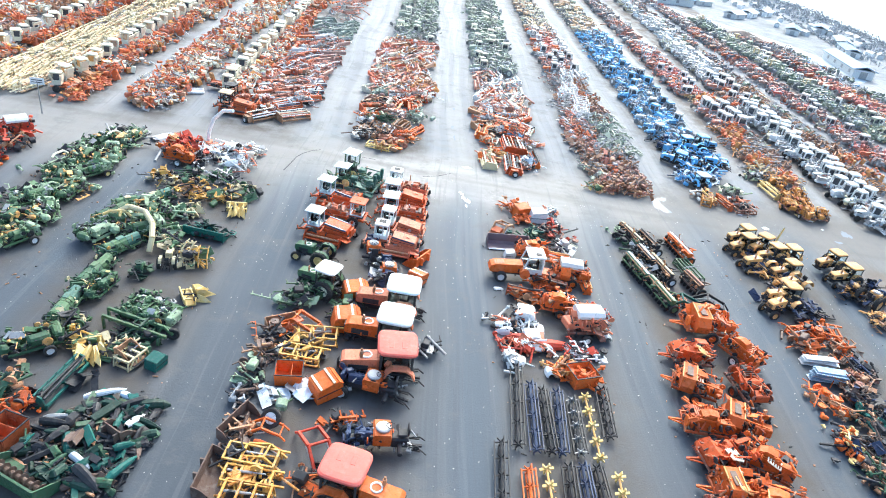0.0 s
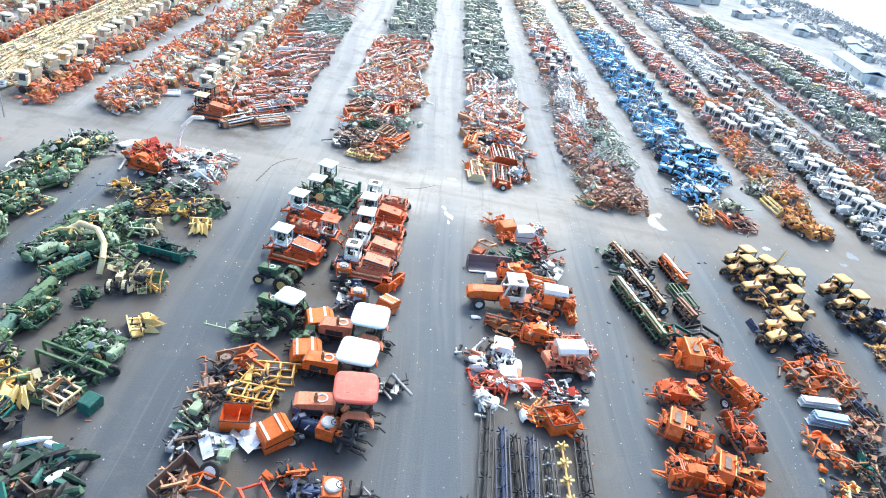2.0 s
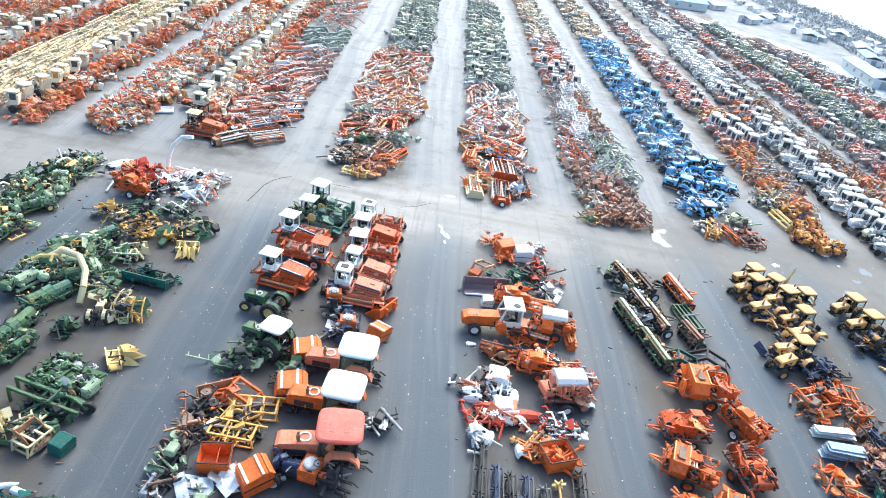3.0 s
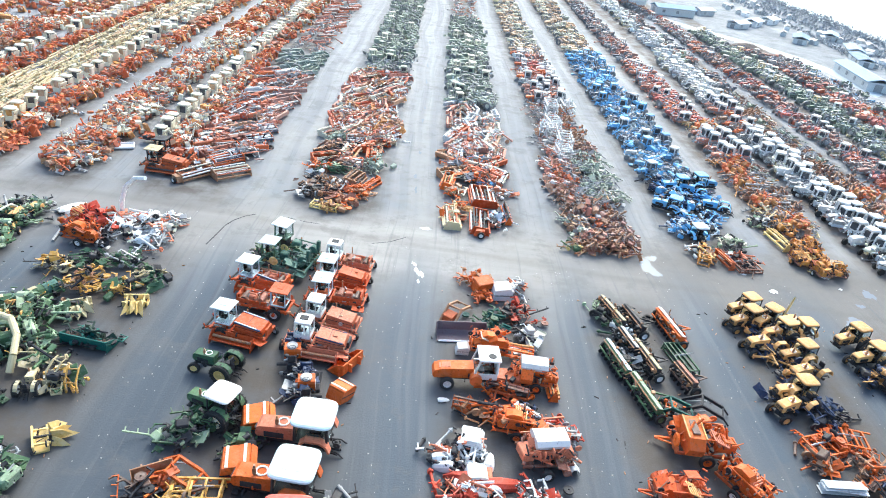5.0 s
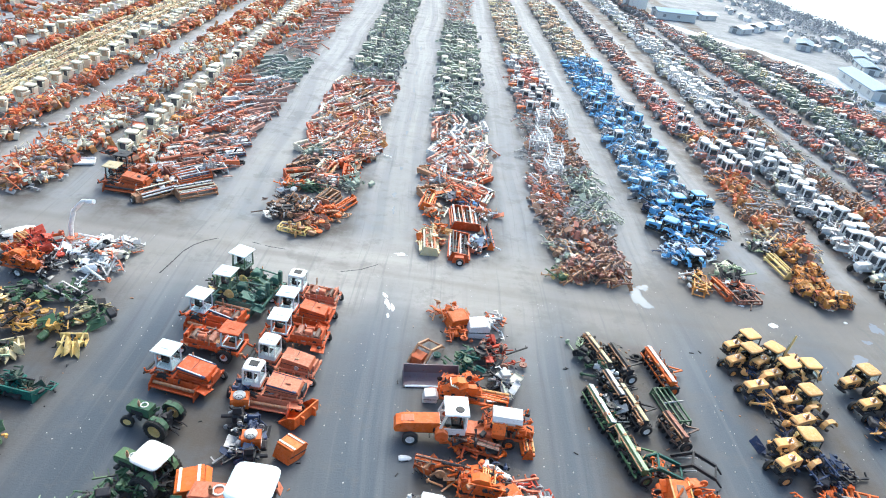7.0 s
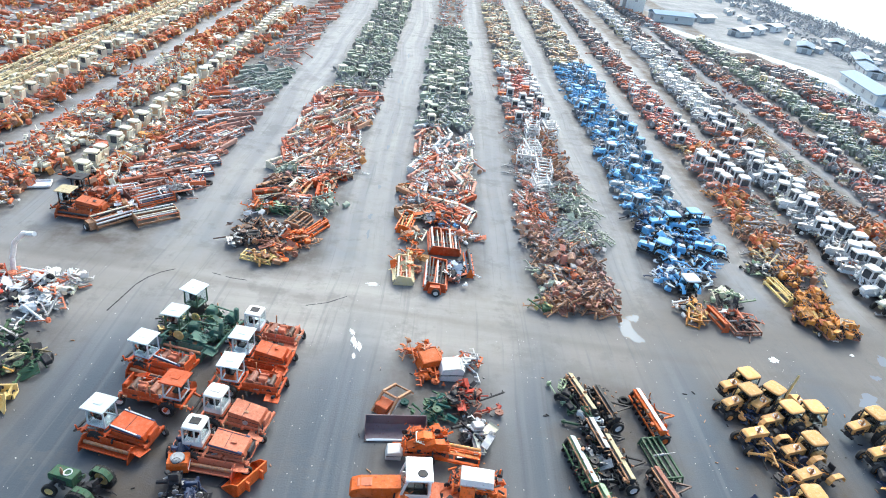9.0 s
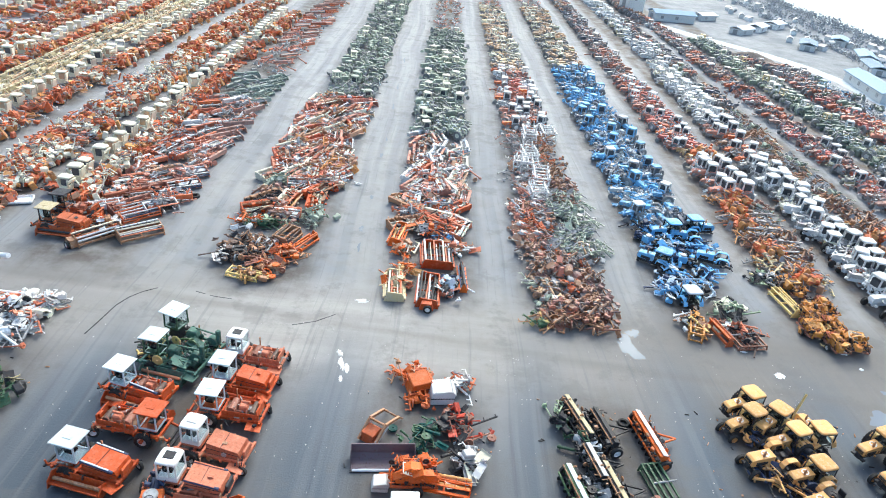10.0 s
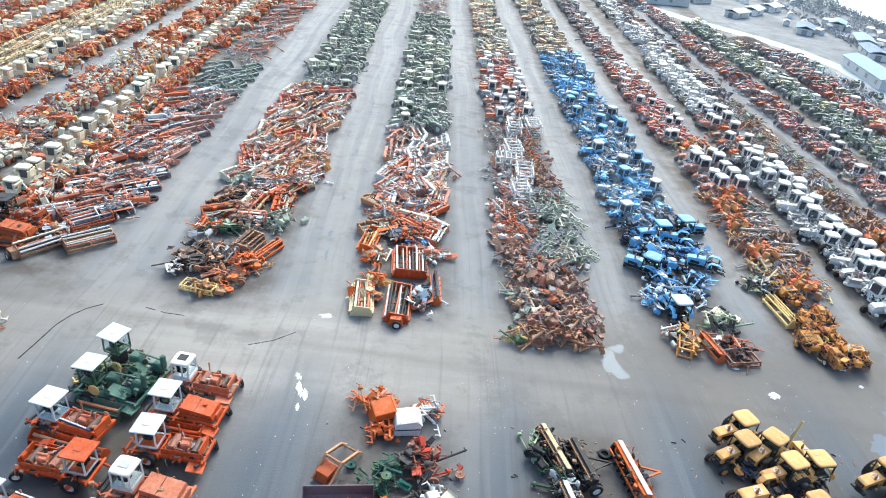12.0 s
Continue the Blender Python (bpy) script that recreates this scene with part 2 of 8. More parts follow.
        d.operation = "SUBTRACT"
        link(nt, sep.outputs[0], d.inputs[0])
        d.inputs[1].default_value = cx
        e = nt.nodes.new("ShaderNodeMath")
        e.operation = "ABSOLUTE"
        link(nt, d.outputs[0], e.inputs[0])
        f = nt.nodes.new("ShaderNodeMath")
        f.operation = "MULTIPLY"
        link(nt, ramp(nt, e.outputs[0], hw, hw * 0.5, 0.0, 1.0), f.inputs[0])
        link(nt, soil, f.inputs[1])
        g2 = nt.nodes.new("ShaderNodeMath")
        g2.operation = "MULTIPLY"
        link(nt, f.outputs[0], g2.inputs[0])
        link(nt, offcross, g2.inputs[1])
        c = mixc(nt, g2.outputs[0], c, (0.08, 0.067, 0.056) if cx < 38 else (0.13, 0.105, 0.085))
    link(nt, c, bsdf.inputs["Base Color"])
    bsdf.inputs["Specular IOR Level"].default_value = 0.22
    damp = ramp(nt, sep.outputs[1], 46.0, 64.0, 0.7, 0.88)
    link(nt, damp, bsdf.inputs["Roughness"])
    bump = nt.nodes.new("ShaderNodeBump")
    bump.inputs["Strength"].default_value, bump.inputs["Distance"].default_value = 0.5, 0.05
    link(nt, grain, bump.inputs["Height"])
    link(nt, bump.outputs[0], bsdf.inputs["Normal"])
    return m


def water_mat():
    m, nt, bsdf = base_mat("puddle_water")
    bsdf.inputs["Base Color"].default_value = (0.16, 0.19, 0.23, 1)
    bsdf.inputs["Roughness"].default_value = 0.35
    bsdf.inputs["Specular IOR Level"].default_value = 0.15
    return m


# ---- mesh tools ----
class Geo:
    """Gathers shaped pieces into one mesh."""

    def __init__(self):
        self.v, self.f = [], []

    def add(self, vs, fs):
        n = len(self.v)
        self.v += [tuple(p) for p in vs]
        self.f += [tuple(i + n for i in f) for f in fs]
        return self

    def merge(self, other, m):
        return self.add([m @ Vector(p) for p in other.v], other.f)

    def box(self, c, s, rot=(0, 0, 0), ch=0.0, top=1.0):
        """A box, its edges chamfered by ch, its top scaled by top."""
        r = Euler([radians(a) for a in rot]).to_matrix()
        h = [a / 2 for a in s]
        ch = min(ch, 0.45 * min(s))
        cs = [(x, y, z) for z in (-1, 1) for y in (-1, 1) for x in (-1, 1)]
        if ch <= 0:
            vs = [(x * h[0] * (top if z > 0 else 1), y * h[1] * (top if z > 0 else 1), z * h[2]) for x, y, z in cs]
            fs = [(0, 2, 3, 1), (4, 5, 7, 6), (0, 1, 5, 4), (2, 6, 7, 3), (0, 4, 6, 2), (1, 3, 7, 5)]
        else:
            vs, ix = [], {}
            for i, sg in enumerate(cs):
                for a in range(3):
                    p = [sg[k] * (h[k] - (0 if k == a else ch)) for k in range(3)]
                    if sg[2] > 0:
                        p[0], p[1] = p[0] * top, p[1] * top
                    ix[i, a] = len(vs)
                    vs.append(p)
            quads = [((0, 2, 6, 4), 0), ((1, 5, 7, 3), 0), ((0, 4, 5, 1), 1), ((2, 3, 7, 6), 1), ((0, 1, 3, 2), 2), ((4, 6, 7, 5), 2)]
            fs = [tuple(ix[i, a] for i in q) for q, a in quads]
            for i in range(8):
                for a in range(3):
                    j = i ^ (1 << a)
                    if i < j:
                        b, d = [k for k in range(3) if k != a]
                        fs.append((ix[i, b], ix[j, b], ix[j, d], ix[i, d]))
                fs.append((ix[i, 0], ix[i, 1], ix[i, 2]))
        return self.add([Vector(c) + r @ Vector(p) for p in vs], fs)

    def tube(self, a, b, r, n=6, r2=None):
        a, b = Vector(a), Vector(b)
        r2 = r if r2 is None else r2
        q = (b - a).to_track_quat("Z", "Y").to_matrix()
        ring = [Vector((math.cos(2 * math.pi * k / n), math.sin(2 * math.pi * k / n), 0)) for k in range(n)]
        vs = [a + q @ (p * r) for p in ring] + [b + q @ (p * r2) for p in ring]
        fs = [(k, (k + 1) % n, n + (k + 1) % n, n + k) for k in range(n)] + [tuple(range(n - 1, -1, -1)), tuple(range(n, 2 * n))]
        return self.add(vs, fs)

    def beam(self, a, b, w, h=None):
        """A square bar from a to b."""
        a, b = Vector(a), Vector(b)
        h = w if h is None else h
        d = (b - a)
        q = d.to_track_quat("X", "Z").to_matrix()
        vs = [(a + b) / 2 + q @ Vector((sx * d.length / 2, sy * w / 2, sz * h / 2)) for sz in (-1, 1) for sy in (-1, 1) for sx in (-1, 1)]
        return self.add(vs, [(0, 2, 3, 1), (4, 5, 7, 6), (0, 1, 5, 4), (2, 6, 7, 3), (0, 4, 6, 2), (1, 3, 7, 5)])

    def path(self, pts, r, n=6):
        for a, b in zip(pts, pts[1:]):
            self.tube(a, b, r, n)
        return self

    def lathe(self, c, prof, n=18, axis="y", close=True):
        """Turns a profile of (radius, along) round an axis through c."""
        vs, k = [], len(prof)
        for i in range(n):
            co, si = math.cos(2 * math.pi * i / n), math.sin(2 * math.pi * i / n)
            for r, h in prof:
                p = {"y": (r * co, h, r * si), "x": (h, r * co, r * si), "z": (r * co, r * si, h)}[axis]
                vs.append(Vector(c) + Vector(p))
        fs = [(i * k + j, ((i + 1) % n) * k + j, ((i + 1) % n) * k + (j + 1) % k, i * k + (j + 1) % k)
              for i in range(n) for j in range(k if close else k - 1)]
        return self.add(vs, fs)

    def pillow(self, c, s, seg=20, p=5.0):
        """A rounded cushion shape standing on c: a moulded roof or hood."""
        rings = [(0.95, 0.0), (1.0, 0.3), (0.98, 0.65), (0.9, 0.9), (0.6, 1.0)]
        vs = []
        for f, z in rings:
            for k in range(seg):
                a = 2 * math.pi * (k + 0.5) / seg
                co, si = math.cos(a), math.sin(a)
                vs.append((c[0] + f * s[0] / 2 * math.copysign(abs(co) ** (2 / p), co), c[1] + f * s[1] / 2 * math.copysign(abs(si) ** (2 / p), si), c[2] + z * s[2]))
        fs = [(j * seg + k, j * seg + (k + 1) % seg, (j + 1) * seg + (k + 1) % seg, (j + 1) * seg + k) for j in range(len(rings) - 1) for k in range(seg)]
        return self.add(vs, fs + [tuple(range(seg - 1, -1, -1)), tuple(range((len(rings) - 1) * seg, len(rings) * seg))])

    def prism(self, prof, y0, y1):
        """A side profile of (x, z), drawn out from y0 to y1."""
        n = len(prof)
        vs = [(x, y0, z) for x, z in prof] + [(x, y1, z) for x, z in prof]
        fs = [(k, (k + 1) % n, n + (k + 1) % n, n + k) for k in range(n)] + [tuple(range(n - 1, -1, -1)), tuple(range(n, 2 * n))]
        return self.add(vs, fs)

    def prism_x(self, prof, x0, x1):
        """A cross-section of (y, z), drawn out from x0 to x1."""
        n = len(prof)
        vs = [(x0, y, z) for y, z in prof] + [(x1, y, z) for y, z in prof]
        fs = [(k, (k + 1) % n, n + (k + 1) % n, n + k) for k in range(n)] + [tuple(range(n - 1, -1, -1)), tuple(range(n, 2 * n))]
        return self.add(vs, fs)

    def mesh(self, name, mat):
        me = bpy.data.meshes.new(name)
        me.from_pydata(self.v, [], self.f)
        bm = bmesh.new()
        bm.from_mesh(me)
        bmesh.ops.recalc_face_normals(bm, faces=bm.faces)
        bm.to_mesh(me)
        bm.free()
        me.materials.append(mat)
        return me


def part(name, geo, col, parent, label="", at=None):
    ob = new(name, geo.mesh(name, PAINT[col]))
    ob.parent = parent
    if at is not None:
        ob.location = at
    if label:
        tagged(ob, label)
    return ob


def thing(name, label, category, group=""):
    return tagged(new(name), label, category, group)


def tyre_geo(R, w, n=20, lugs=False):
    g = Geo().lathe((0, 0, 0), [(R * 0.58, -w * 0.42), (R * 0.9, -w * 0.5), (R, -w * 0.36), (R, w * 0.36), (R * 0.9, w * 0.5), (R * 0.58, w * 0.42)], n)
    if lugs:
        for i in range(n):
            a = 2 * math.pi * i / n
            for s in (-1, 1):
                g.box((R * math.cos(a), s * w * 0.22, R * math.sin(a)), (0.07, w * 0.42, 0.09), (0, -math.degrees(a), 0))
    return g


def rim_geo(R, w, n=16):
    g = Geo().lathe((0, 0, 0), [(R * 0.1, -w * 0.1), (R * 0.5, -w * 0.18), (R * 0.6, -w * 0.4), (R * 0.6, w * 0.4), (R * 0.5, w * 0.18), (R * 0.1, w * 0.1)], n, close=False)
    return g.tube((0, -w * 0.3, 0), (0, w * 0.3, 0), R * 0.16, 8)


def wheel(parent, at, R, w, rim="yellow", name="wheel", lugs=False, tilt=0.0):
    t = part(name, tyre_geo(R, w, 20, lugs), "tyre", parent, "", at)
    t.rotation_euler = (0, 0, radians(tilt))
    part("rim", rim_geo(R, w), rim, t, "painted steel rim")
    return t


def cab_parts(parent, x0, x1, y, z0, z1, frame_col, roof_col, over=0.12, roof_h=0.16, rim=False, flat=False):
    """A cab: posts, panes, door, seat and a rounded roof."""
    g = Geo()
    for x in (x0, x1):
        for s in (-1, 1):
            g.beam((x, s * y, z0), (x * 0.97 + 0.03 * (x0 + x1) / 2, s * y * 0.94, z1), 0.09)
    for z in (z0, z1):
        for s in (-1, 1):
            g.beam((x0, s * y * 0.98, z), (x1, s * y * 0.98, z), 0.09)
        for x in (x0, x1):
            g.beam((x, -y, z), (x, y, z), 0.09)
    g.box(((x0 + x1) / 2, 0, z0 - 0.05), (x1 - x0, 2 * y, 0.08))
    part("cab_frame", g, frame_col, parent)
    mid, zc, hh = (x0 + x1) / 2, (z0 + z1) / 2, z1 - z0 - 0.1
    for s in (-1, 1):
        part("window", Geo().box((mid, s * y * 0.965, zc), (x1 - x0 - 0.1, 0.025, hh)), "glass", parent)
    for x in (x0, x1):
        part("window", Geo().box((x, 0, zc), (0.025, 2 * y - 0.14, hh)), "glass", parent)
    part("seat", Geo().box((mid - 0.1, 0, z0 + 0.25), (0.5, 0.5, 0.14), ch=0.04).box((mid - 0.34, 0, z0 + 0.55), (0.12, 0.5, 0.6), ch=0.04), "dark", parent)
    roof = Geo().pillow((mid, 0, z1 + 0.02), (x1 - x0 + 2 * over, 2 * y + 2 * over, roof_h), 24, 5.5)
    if flat:
        roof = Geo().box((mid - 0.06, 0, z1 + 0.08), (x1 - x0 + 2 * over, 2 * y + 2 * over, 0.1), (random.uniform(-3, 3), random.uniform(-5, 2), 0), ch=0.03).box((mid - 0.06, 0, z1 + 0.14), (0.5, 0.4, 0.05), ch=0.02)
    if rim:
        for s in (-1, 1):
            roof.box((mid + s * 0.2 * (x1 - x0), 0.3 * y, z1 + roof_h + 0.02), (0.22, 0.5, 0.025), ch=0.01)
    return part("roof", roof, roof_col, parent)


def fittings(parent, col, rng, lo, hi, n=10, name="fitting", boxy=0.2):
    """Hoses, brackets, pulleys and rods left on a stripped machine."""
    g = Geo()
    for k in range(n):
        q = Vector([rng.uniform(a, b) for a, b in zip(lo, hi)])
        t, L = rng.random(), rng.uniform(0.2, 0.6)
        d = Vector((rng.gauss(0, 1), rng.gauss(0, 1), rng.gauss(0, 0.7))).normalized() * L / 2
        if t < 0.4:
            g.beam(q - d, q + d, rng.uniform(0.03, 0.08))
        elif t < 0.8 - boxy:
            g.tube(q - d, q + d, rng.uniform(0.025, 0.06), 6)
        elif t < 0.8:
            g.box(q, (L * 0.6, L * 0.45, L * 0.35), (rng.uniform(-15, 15), rng.uniform(-15, 15), rng.uniform(0, 90)), ch=0.02)
        else:
            g.lathe(q, [(0.03, -0.03), (0.16, -0.03), (0.17, 0), (0.16, 0.03), (0.03, 0.03)], 10, rng.choice("xy"))
    return tagged(part(name, g, col, parent), "", "", "", "stuff")


# ---- kinds of things ----
def tractor(hood="orange", roof="white", rim="white", cab=True, rear=True, front=True, label="", engine=False, group=""):
    """A farm tractor, its nose towards +x, its rear axle under the cab."""
    t = thing("tractor", label or f"weathered {hood} farm tractor with a {roof} cab roof on gravel", "tractor", group)
    ch = Geo().box((0.7, 0, 0.72), (2.9, 0.42, 0.4), ch=0.05).box((-0.55, 0, 0.85), (0.9, 0.62, 0.6), ch=0.08).tube((-0.55, -0.95, 0.8), (-0.55, 0.95, 0.8), 0.12, 8)
    ch.box((1.95, 0, 0.62), (0.3, 1.1, 0.14), ch=0.03).beam((-1.0, 0, 0.5), (-1.7, 0, 0.45), 0.12).beam((-1.0, 0.35, 0.6), (-1.6, 0.4, 0.5), 0.07).beam((-1.0, -0.35, 0.6), (-1.6, -0.4, 0.5), 0.07)
    part("chassis", ch, "dark", t)
    if engine:
        e = Geo().box((1.1, 0, 1.05), (1.1, 0.42, 0.5), ch=0.05).tube((0.7, 0.12, 1.3), (1.6, 0.12, 1.3), 0.1, 8).box((1.9, 0, 1.1), (0.14, 0.6, 0.62), ch=0.03)
        for k in range(4):
            e.tube((0.75 + 0.22 * k, -0.1, 1.3), (0.75 + 0.22 * k, -0.32, 1.2), 0.05, 6)
        part("engine", e, "navy", t, "bare dark engine block")
        part("fuel_tank", Geo().prism([(-0.1, 0.85), (0.75, 0.85), (0.78, 1.45), (0.7, 1.55), (-0.05, 1.55), (-0.12, 1.4)], -0.55, 0.5), hood, t)
        part("tank_stripe", Geo().box((0.33, -0.56, 1.05), (0.75, 0.02, 0.1)), "white", t)
        part("air_cleaner", Geo().lathe((0.3, 0.0, 1.6), [(0.0, 0.1), (0.28, 0.1), (0.36, 0.06), (0.38, 0), (0.36, -0.06), (0, -0.06)], 16, "z", False), "steel", t)
        part("radiator_shell", Geo().box((1.98, 0, 1.0), (0.1, 0.78, 0.8), ch=0.03), "navy", t)
        rg = random.Random(len(bpy.data.objects) + 3)
        fittings(t, "navy", rg, (0.7, -0.5, 0.7), (2.2, 0.5, 1.5), 22, "hose")
        fittings(t, "steel", rg, (-1.4, -0.7, 0.5), (1.9, 0.7, 1.4), 12, "rod")
    else:
        hd = Geo().prism([(0.35, 0.95), (2.05, 0.95), (2.15, 1.1), (2.1, 1.45), (1.95, 1.55), (0.35, 1.68)], -0.38, 0.38)
        hd.box((0.42, 0, 1.32), (0.12, 0.84, 0.74), ch=0.04)
        part("hood", hd, hood, t)
        gr = Geo()
        for k in range(5):
            gr.box((2.15, 0, 1.0 + 0.09 * k), (0.05, 0.6, 0.04))
        for s in (-1, 1):
            gr.box((1.3, s * 0.385, 1.15), (0.9, 0.03, 0.3))
        part("grille", gr, "dark", t)
        part("air_intake", Geo().lathe((0.95, 0.0, 1.62), [(0.2, -0.1), (0.27, -0.1), (0.27, 0.06), (0.2, 0.06)], 14, "z"), "white", t)
        part("exhaust_pipe", Geo().tube((1.2, 0.2, 1.5), (1.2, 0.2, 2.15), 0.05, 8).tube((1.2, 0.2, 1.7), (1.2, 0.2, 2.0), 0.09, 8), "rust", t)
    rng = random.Random(len(bpy.data.objects))
    fittings(t, "dark", rng, (-1.6, -0.5, 0.5), (1.9, 0.5, 1.2 if not engine else 1.5), 22)
    fittings(t, hood, rng, (-0.6, -0.5, 0.8), (1.6, 0.5, 1.3), 6, "bracket")
    for s in (-1, 1):
        part("hitch_arm", Geo().path([(-1.0, s * 0.3, 0.7), (-1.6, s * 0.42, 0.62), (-1.9, s * 0.46, 0.35)], 0.04, 6), "dark", t)
    for s in (-1, 1):
        f = Geo().prism([(-1.35, 1.1), (-1.2, 1.45), (-0.9, 1.66), (-0.2, 1.66), (0.05, 1.4), (0.12, 1.1), (0.04, 1.1), (-0.04, 1.36), (-0.24, 1.58), (-0.86, 1.58), (-1.12, 1.4), (-1.27, 1.08)], s * 0.62, s * 1.0)
        if not engine:
            part("fender", f, hood, t)
        if rear:
            wheel(t, (-0.55, s * 1.0, 0.82), 0.82, 0.46, rim, "rear_wheel", True)
        if front:
            wheel(t, (1.85, s * 0.72, 0.46), 0.46, 0.26, rim, "front_wheel", False, random.uniform(-15, 15))
    if cab:
        cab_parts(t, -1.15, 0.3, 0.72, 1.2, 2.3, "dark" if hood != "green" else "green", roof, 0.22 if hood not in ("tan", "blue") else 0.08, 0.2, True)
    else:
        part("seat", Geo().box((-0.7, 0, 1.3), (0.5, 0.5, 0.12), ch=0.04).box((-0.95, 0, 1.55), (0.1, 0.5, 0.45), ch=0.03), "dark", t)
        part("steering_wheel", Geo().lathe((-0.05, 0, 1.75), [(0.2, 0.02), (0.23, 0), (0.2, -0.02)], 12, "z").tube((-0.05, 0, 1.75), (0.3, 0, 1.3), 0.03), "dark", t)
    return t


def header_pan(t, body, rng):
    """A header pan along the machine's side: a bent sheet trough with an auger in it."""
    pan = Geo().box((1.15, -1.42, 0.42), (3.1, 0.62, 0.05), (8, 0, 0), ch=0.015).box((1.15, -1.12, 0.68), (3.1, 0.05, 0.5), (-14, 0, 0), ch=0.015)
    pan.box((1.15, -1.74, 0.47), (3.1, 0.07, 0.1), ch=0.02)
    part("header_pan", pan, body, t)
    part("auger", Geo().tube((-0.3, -1.42, 0.62), (2.6, -1.42, 0.62), 0.11, 8), rng.choice(["rust", "dark", body]), t)
    for x in (-0.42, 2.72):
        part("end_plate", Geo().prism_x([(-1.85, 0.12), (-1.02, 0.2), (-1.0, 0.85), (-1.3, 1.0), (-1.75, 0.62)], x - 0.03, x + 0.03), body, t)


def windrower(body="orange", cabcol="white", roof="white", tall=0.0, stripe="", label="", box_cab=True, group="", seed=0):
    """A self-propelled windrower: the cab over the origin, a sloping engine hood behind it towards +x, the header pan along its side."""
    rng = random.Random(500 + seed)
    t = thing("windrower", label or f"{body} self-propelled windrower with a {cabcol} cab on gravel", "harvester", group)
    green = body in ("sea", "green", "moss")
    fr = Geo().beam((-0.9, 0.75, 0.75), (3.4, 0.75, 0.75), 0.14, 0.2).beam((-0.9, -0.75, 0.75), (3.4, -0.75, 0.75), 0.14, 0.2)
    for x in (-0.8, 0.7, 2.0, 3.3):
        fr.beam((x, -0.95, 0.75), (x, 0.95, 0.75), 0.14, 0.18)
    fr.tube((0.1, -1.25, 0.6), (0.1, 1.25, 0.6), 0.12, 8).beam((3.2, -1.0, 0.5), (3.2, 1.0, 0.5), 0.12)
    part("frame", fr, body, t)
    x1, w = rng.uniform(2.85, 3.15), rng.uniform(0.56, 0.66)
    if green:
        # A bare deck: tilted sheet panels, a drum and a column of pulleys.
        part("deck_panel", Geo().box((1.9, -0.35, 1.1), (1.3, 0.95, 0.06), (rng.uniform(-6, 10), rng.uniform(6, 16), rng.uniform(-12, 12)), ch=0.02), body, t)
        part("feed_housing", Geo().box((1.0, 0.45, 1.15), (0.75, 0.7, 0.8), (0, 0, 8), ch=0.08), body, t)
        part("blower_drum", Geo().tube((2.7, 0.2, 1.15), (2.7, 0.75, 1.15), 0.42, 16), body, t)
        part("belt_pulley", Geo().lathe((0.55, -0.85, 1.25), [(0.05, -0.05), (0.36, -0.05), (0.4, 0), (0.36, 0.05), (0.05, 0.05)], 16), "yellow", t)
        part("discharge_post", Geo().box((3.1, 0.5, 1.6), (0.3, 0.3, 1.1), ch=0.05).beam((1.2, 0.5, 1.7), (3.0, 0.5, 1.75), 0.09), body, t)
        fittings(t, body, rng, (0.6, -1.0, 0.8), (3.3, 1.0, 1.5), 34, "bracket")
    elif seed in (3, 5, 6, 7, 32):
        # The hood is gone: low side walls round a rusty deck, bare drums, a motor and an upright end wall.
        part("deck_floor", Geo().box((2.0, 0, 0.88), (2.3, 1.2, 0.06), ch=0.01), "rust", t)
        for q in (-1, 1):
            part("deck_wall", Geo().box((2.0, q * 0.64, 1.02), (2.4, 0.06, 0.36), (q * 5, 0, 0), ch=0.015), body, t)
        part("drum", Geo().tube((1.35, -0.5, 1.12), (1.35, 0.5, 1.12), 0.24, 12), "maroon", t)
        part("drum", Geo().tube((2.7, -0.5, 1.1), (2.7, 0.5, 1.1), 0.2, 12), "brown", t)
        part("motor", Geo().box((2.05, rng.uniform(-0.2, 0.2), 1.2), (0.55, 0.5, 0.5), (0, 0, rng.uniform(-12, 12)), ch=0.07).tube((1.8, 0.1, 1.45), (2.4, 0.1, 1.5), 0.08, 8), "fadedred", t)
        part("end_wall", Geo().box((x1 + 0.18, 0, 1.15), (0.08, 1.3, 0.7), (0, rng.uniform(-8, 8), 0), ch=0.02).box((x1 + 0.1, 0.3, 1.3), (0.24, 0.4, 0.35), ch=0.04), body, t)
        fittings(t, "maroon", rng, (0.9, -0.6, 0.9), (3.0, 0.6, 1.35), 18, "bracket")
        fittings(t, "steel", rng, (0.9, -0.6, 0.9), (3.0, 0.6, 1.4), 8, "hose")
    else:
        part("engine_hood", Geo().prism([(0.95, 0.82), (x1, 0.82), (x1 + 0.09, 1.0), (x1 - 0.05, 1.34), (1.0, 1.62)], -w, w), body, t)
        part("hood_seam", Geo().beam((1.0, -w - 0.005, 1.22), (x1, -w - 0.005, 1.08), 0.02, 0.04).beam((1.9, -w, 1.5), (1.9, w, 1.5), 0.02, 0.05), "dark", t)
        part("intake_screen", Geo().box((rng.uniform(1.5, 2.5), rng.uniform(-0.25, 0.25), 1.5), (rng.uniform(0.2, 0.4), rng.uniform(0.2, 0.4), 0.06), (0, 8, rng.uniform(-10, 10)), ch=0.02), rng.choice(["dark", "rust", body]), t)
        part("radiator", Geo().box((x1 + 0.22, 0, 1.05), (0.16, 0.9, 0.6), ch=0.03), rng.choice(["dark", body]), t)
        fittings(t, body, rng, (0.9, -0.95, 0.7), (3.4, 0.95, 1.05), 12, "bracket")
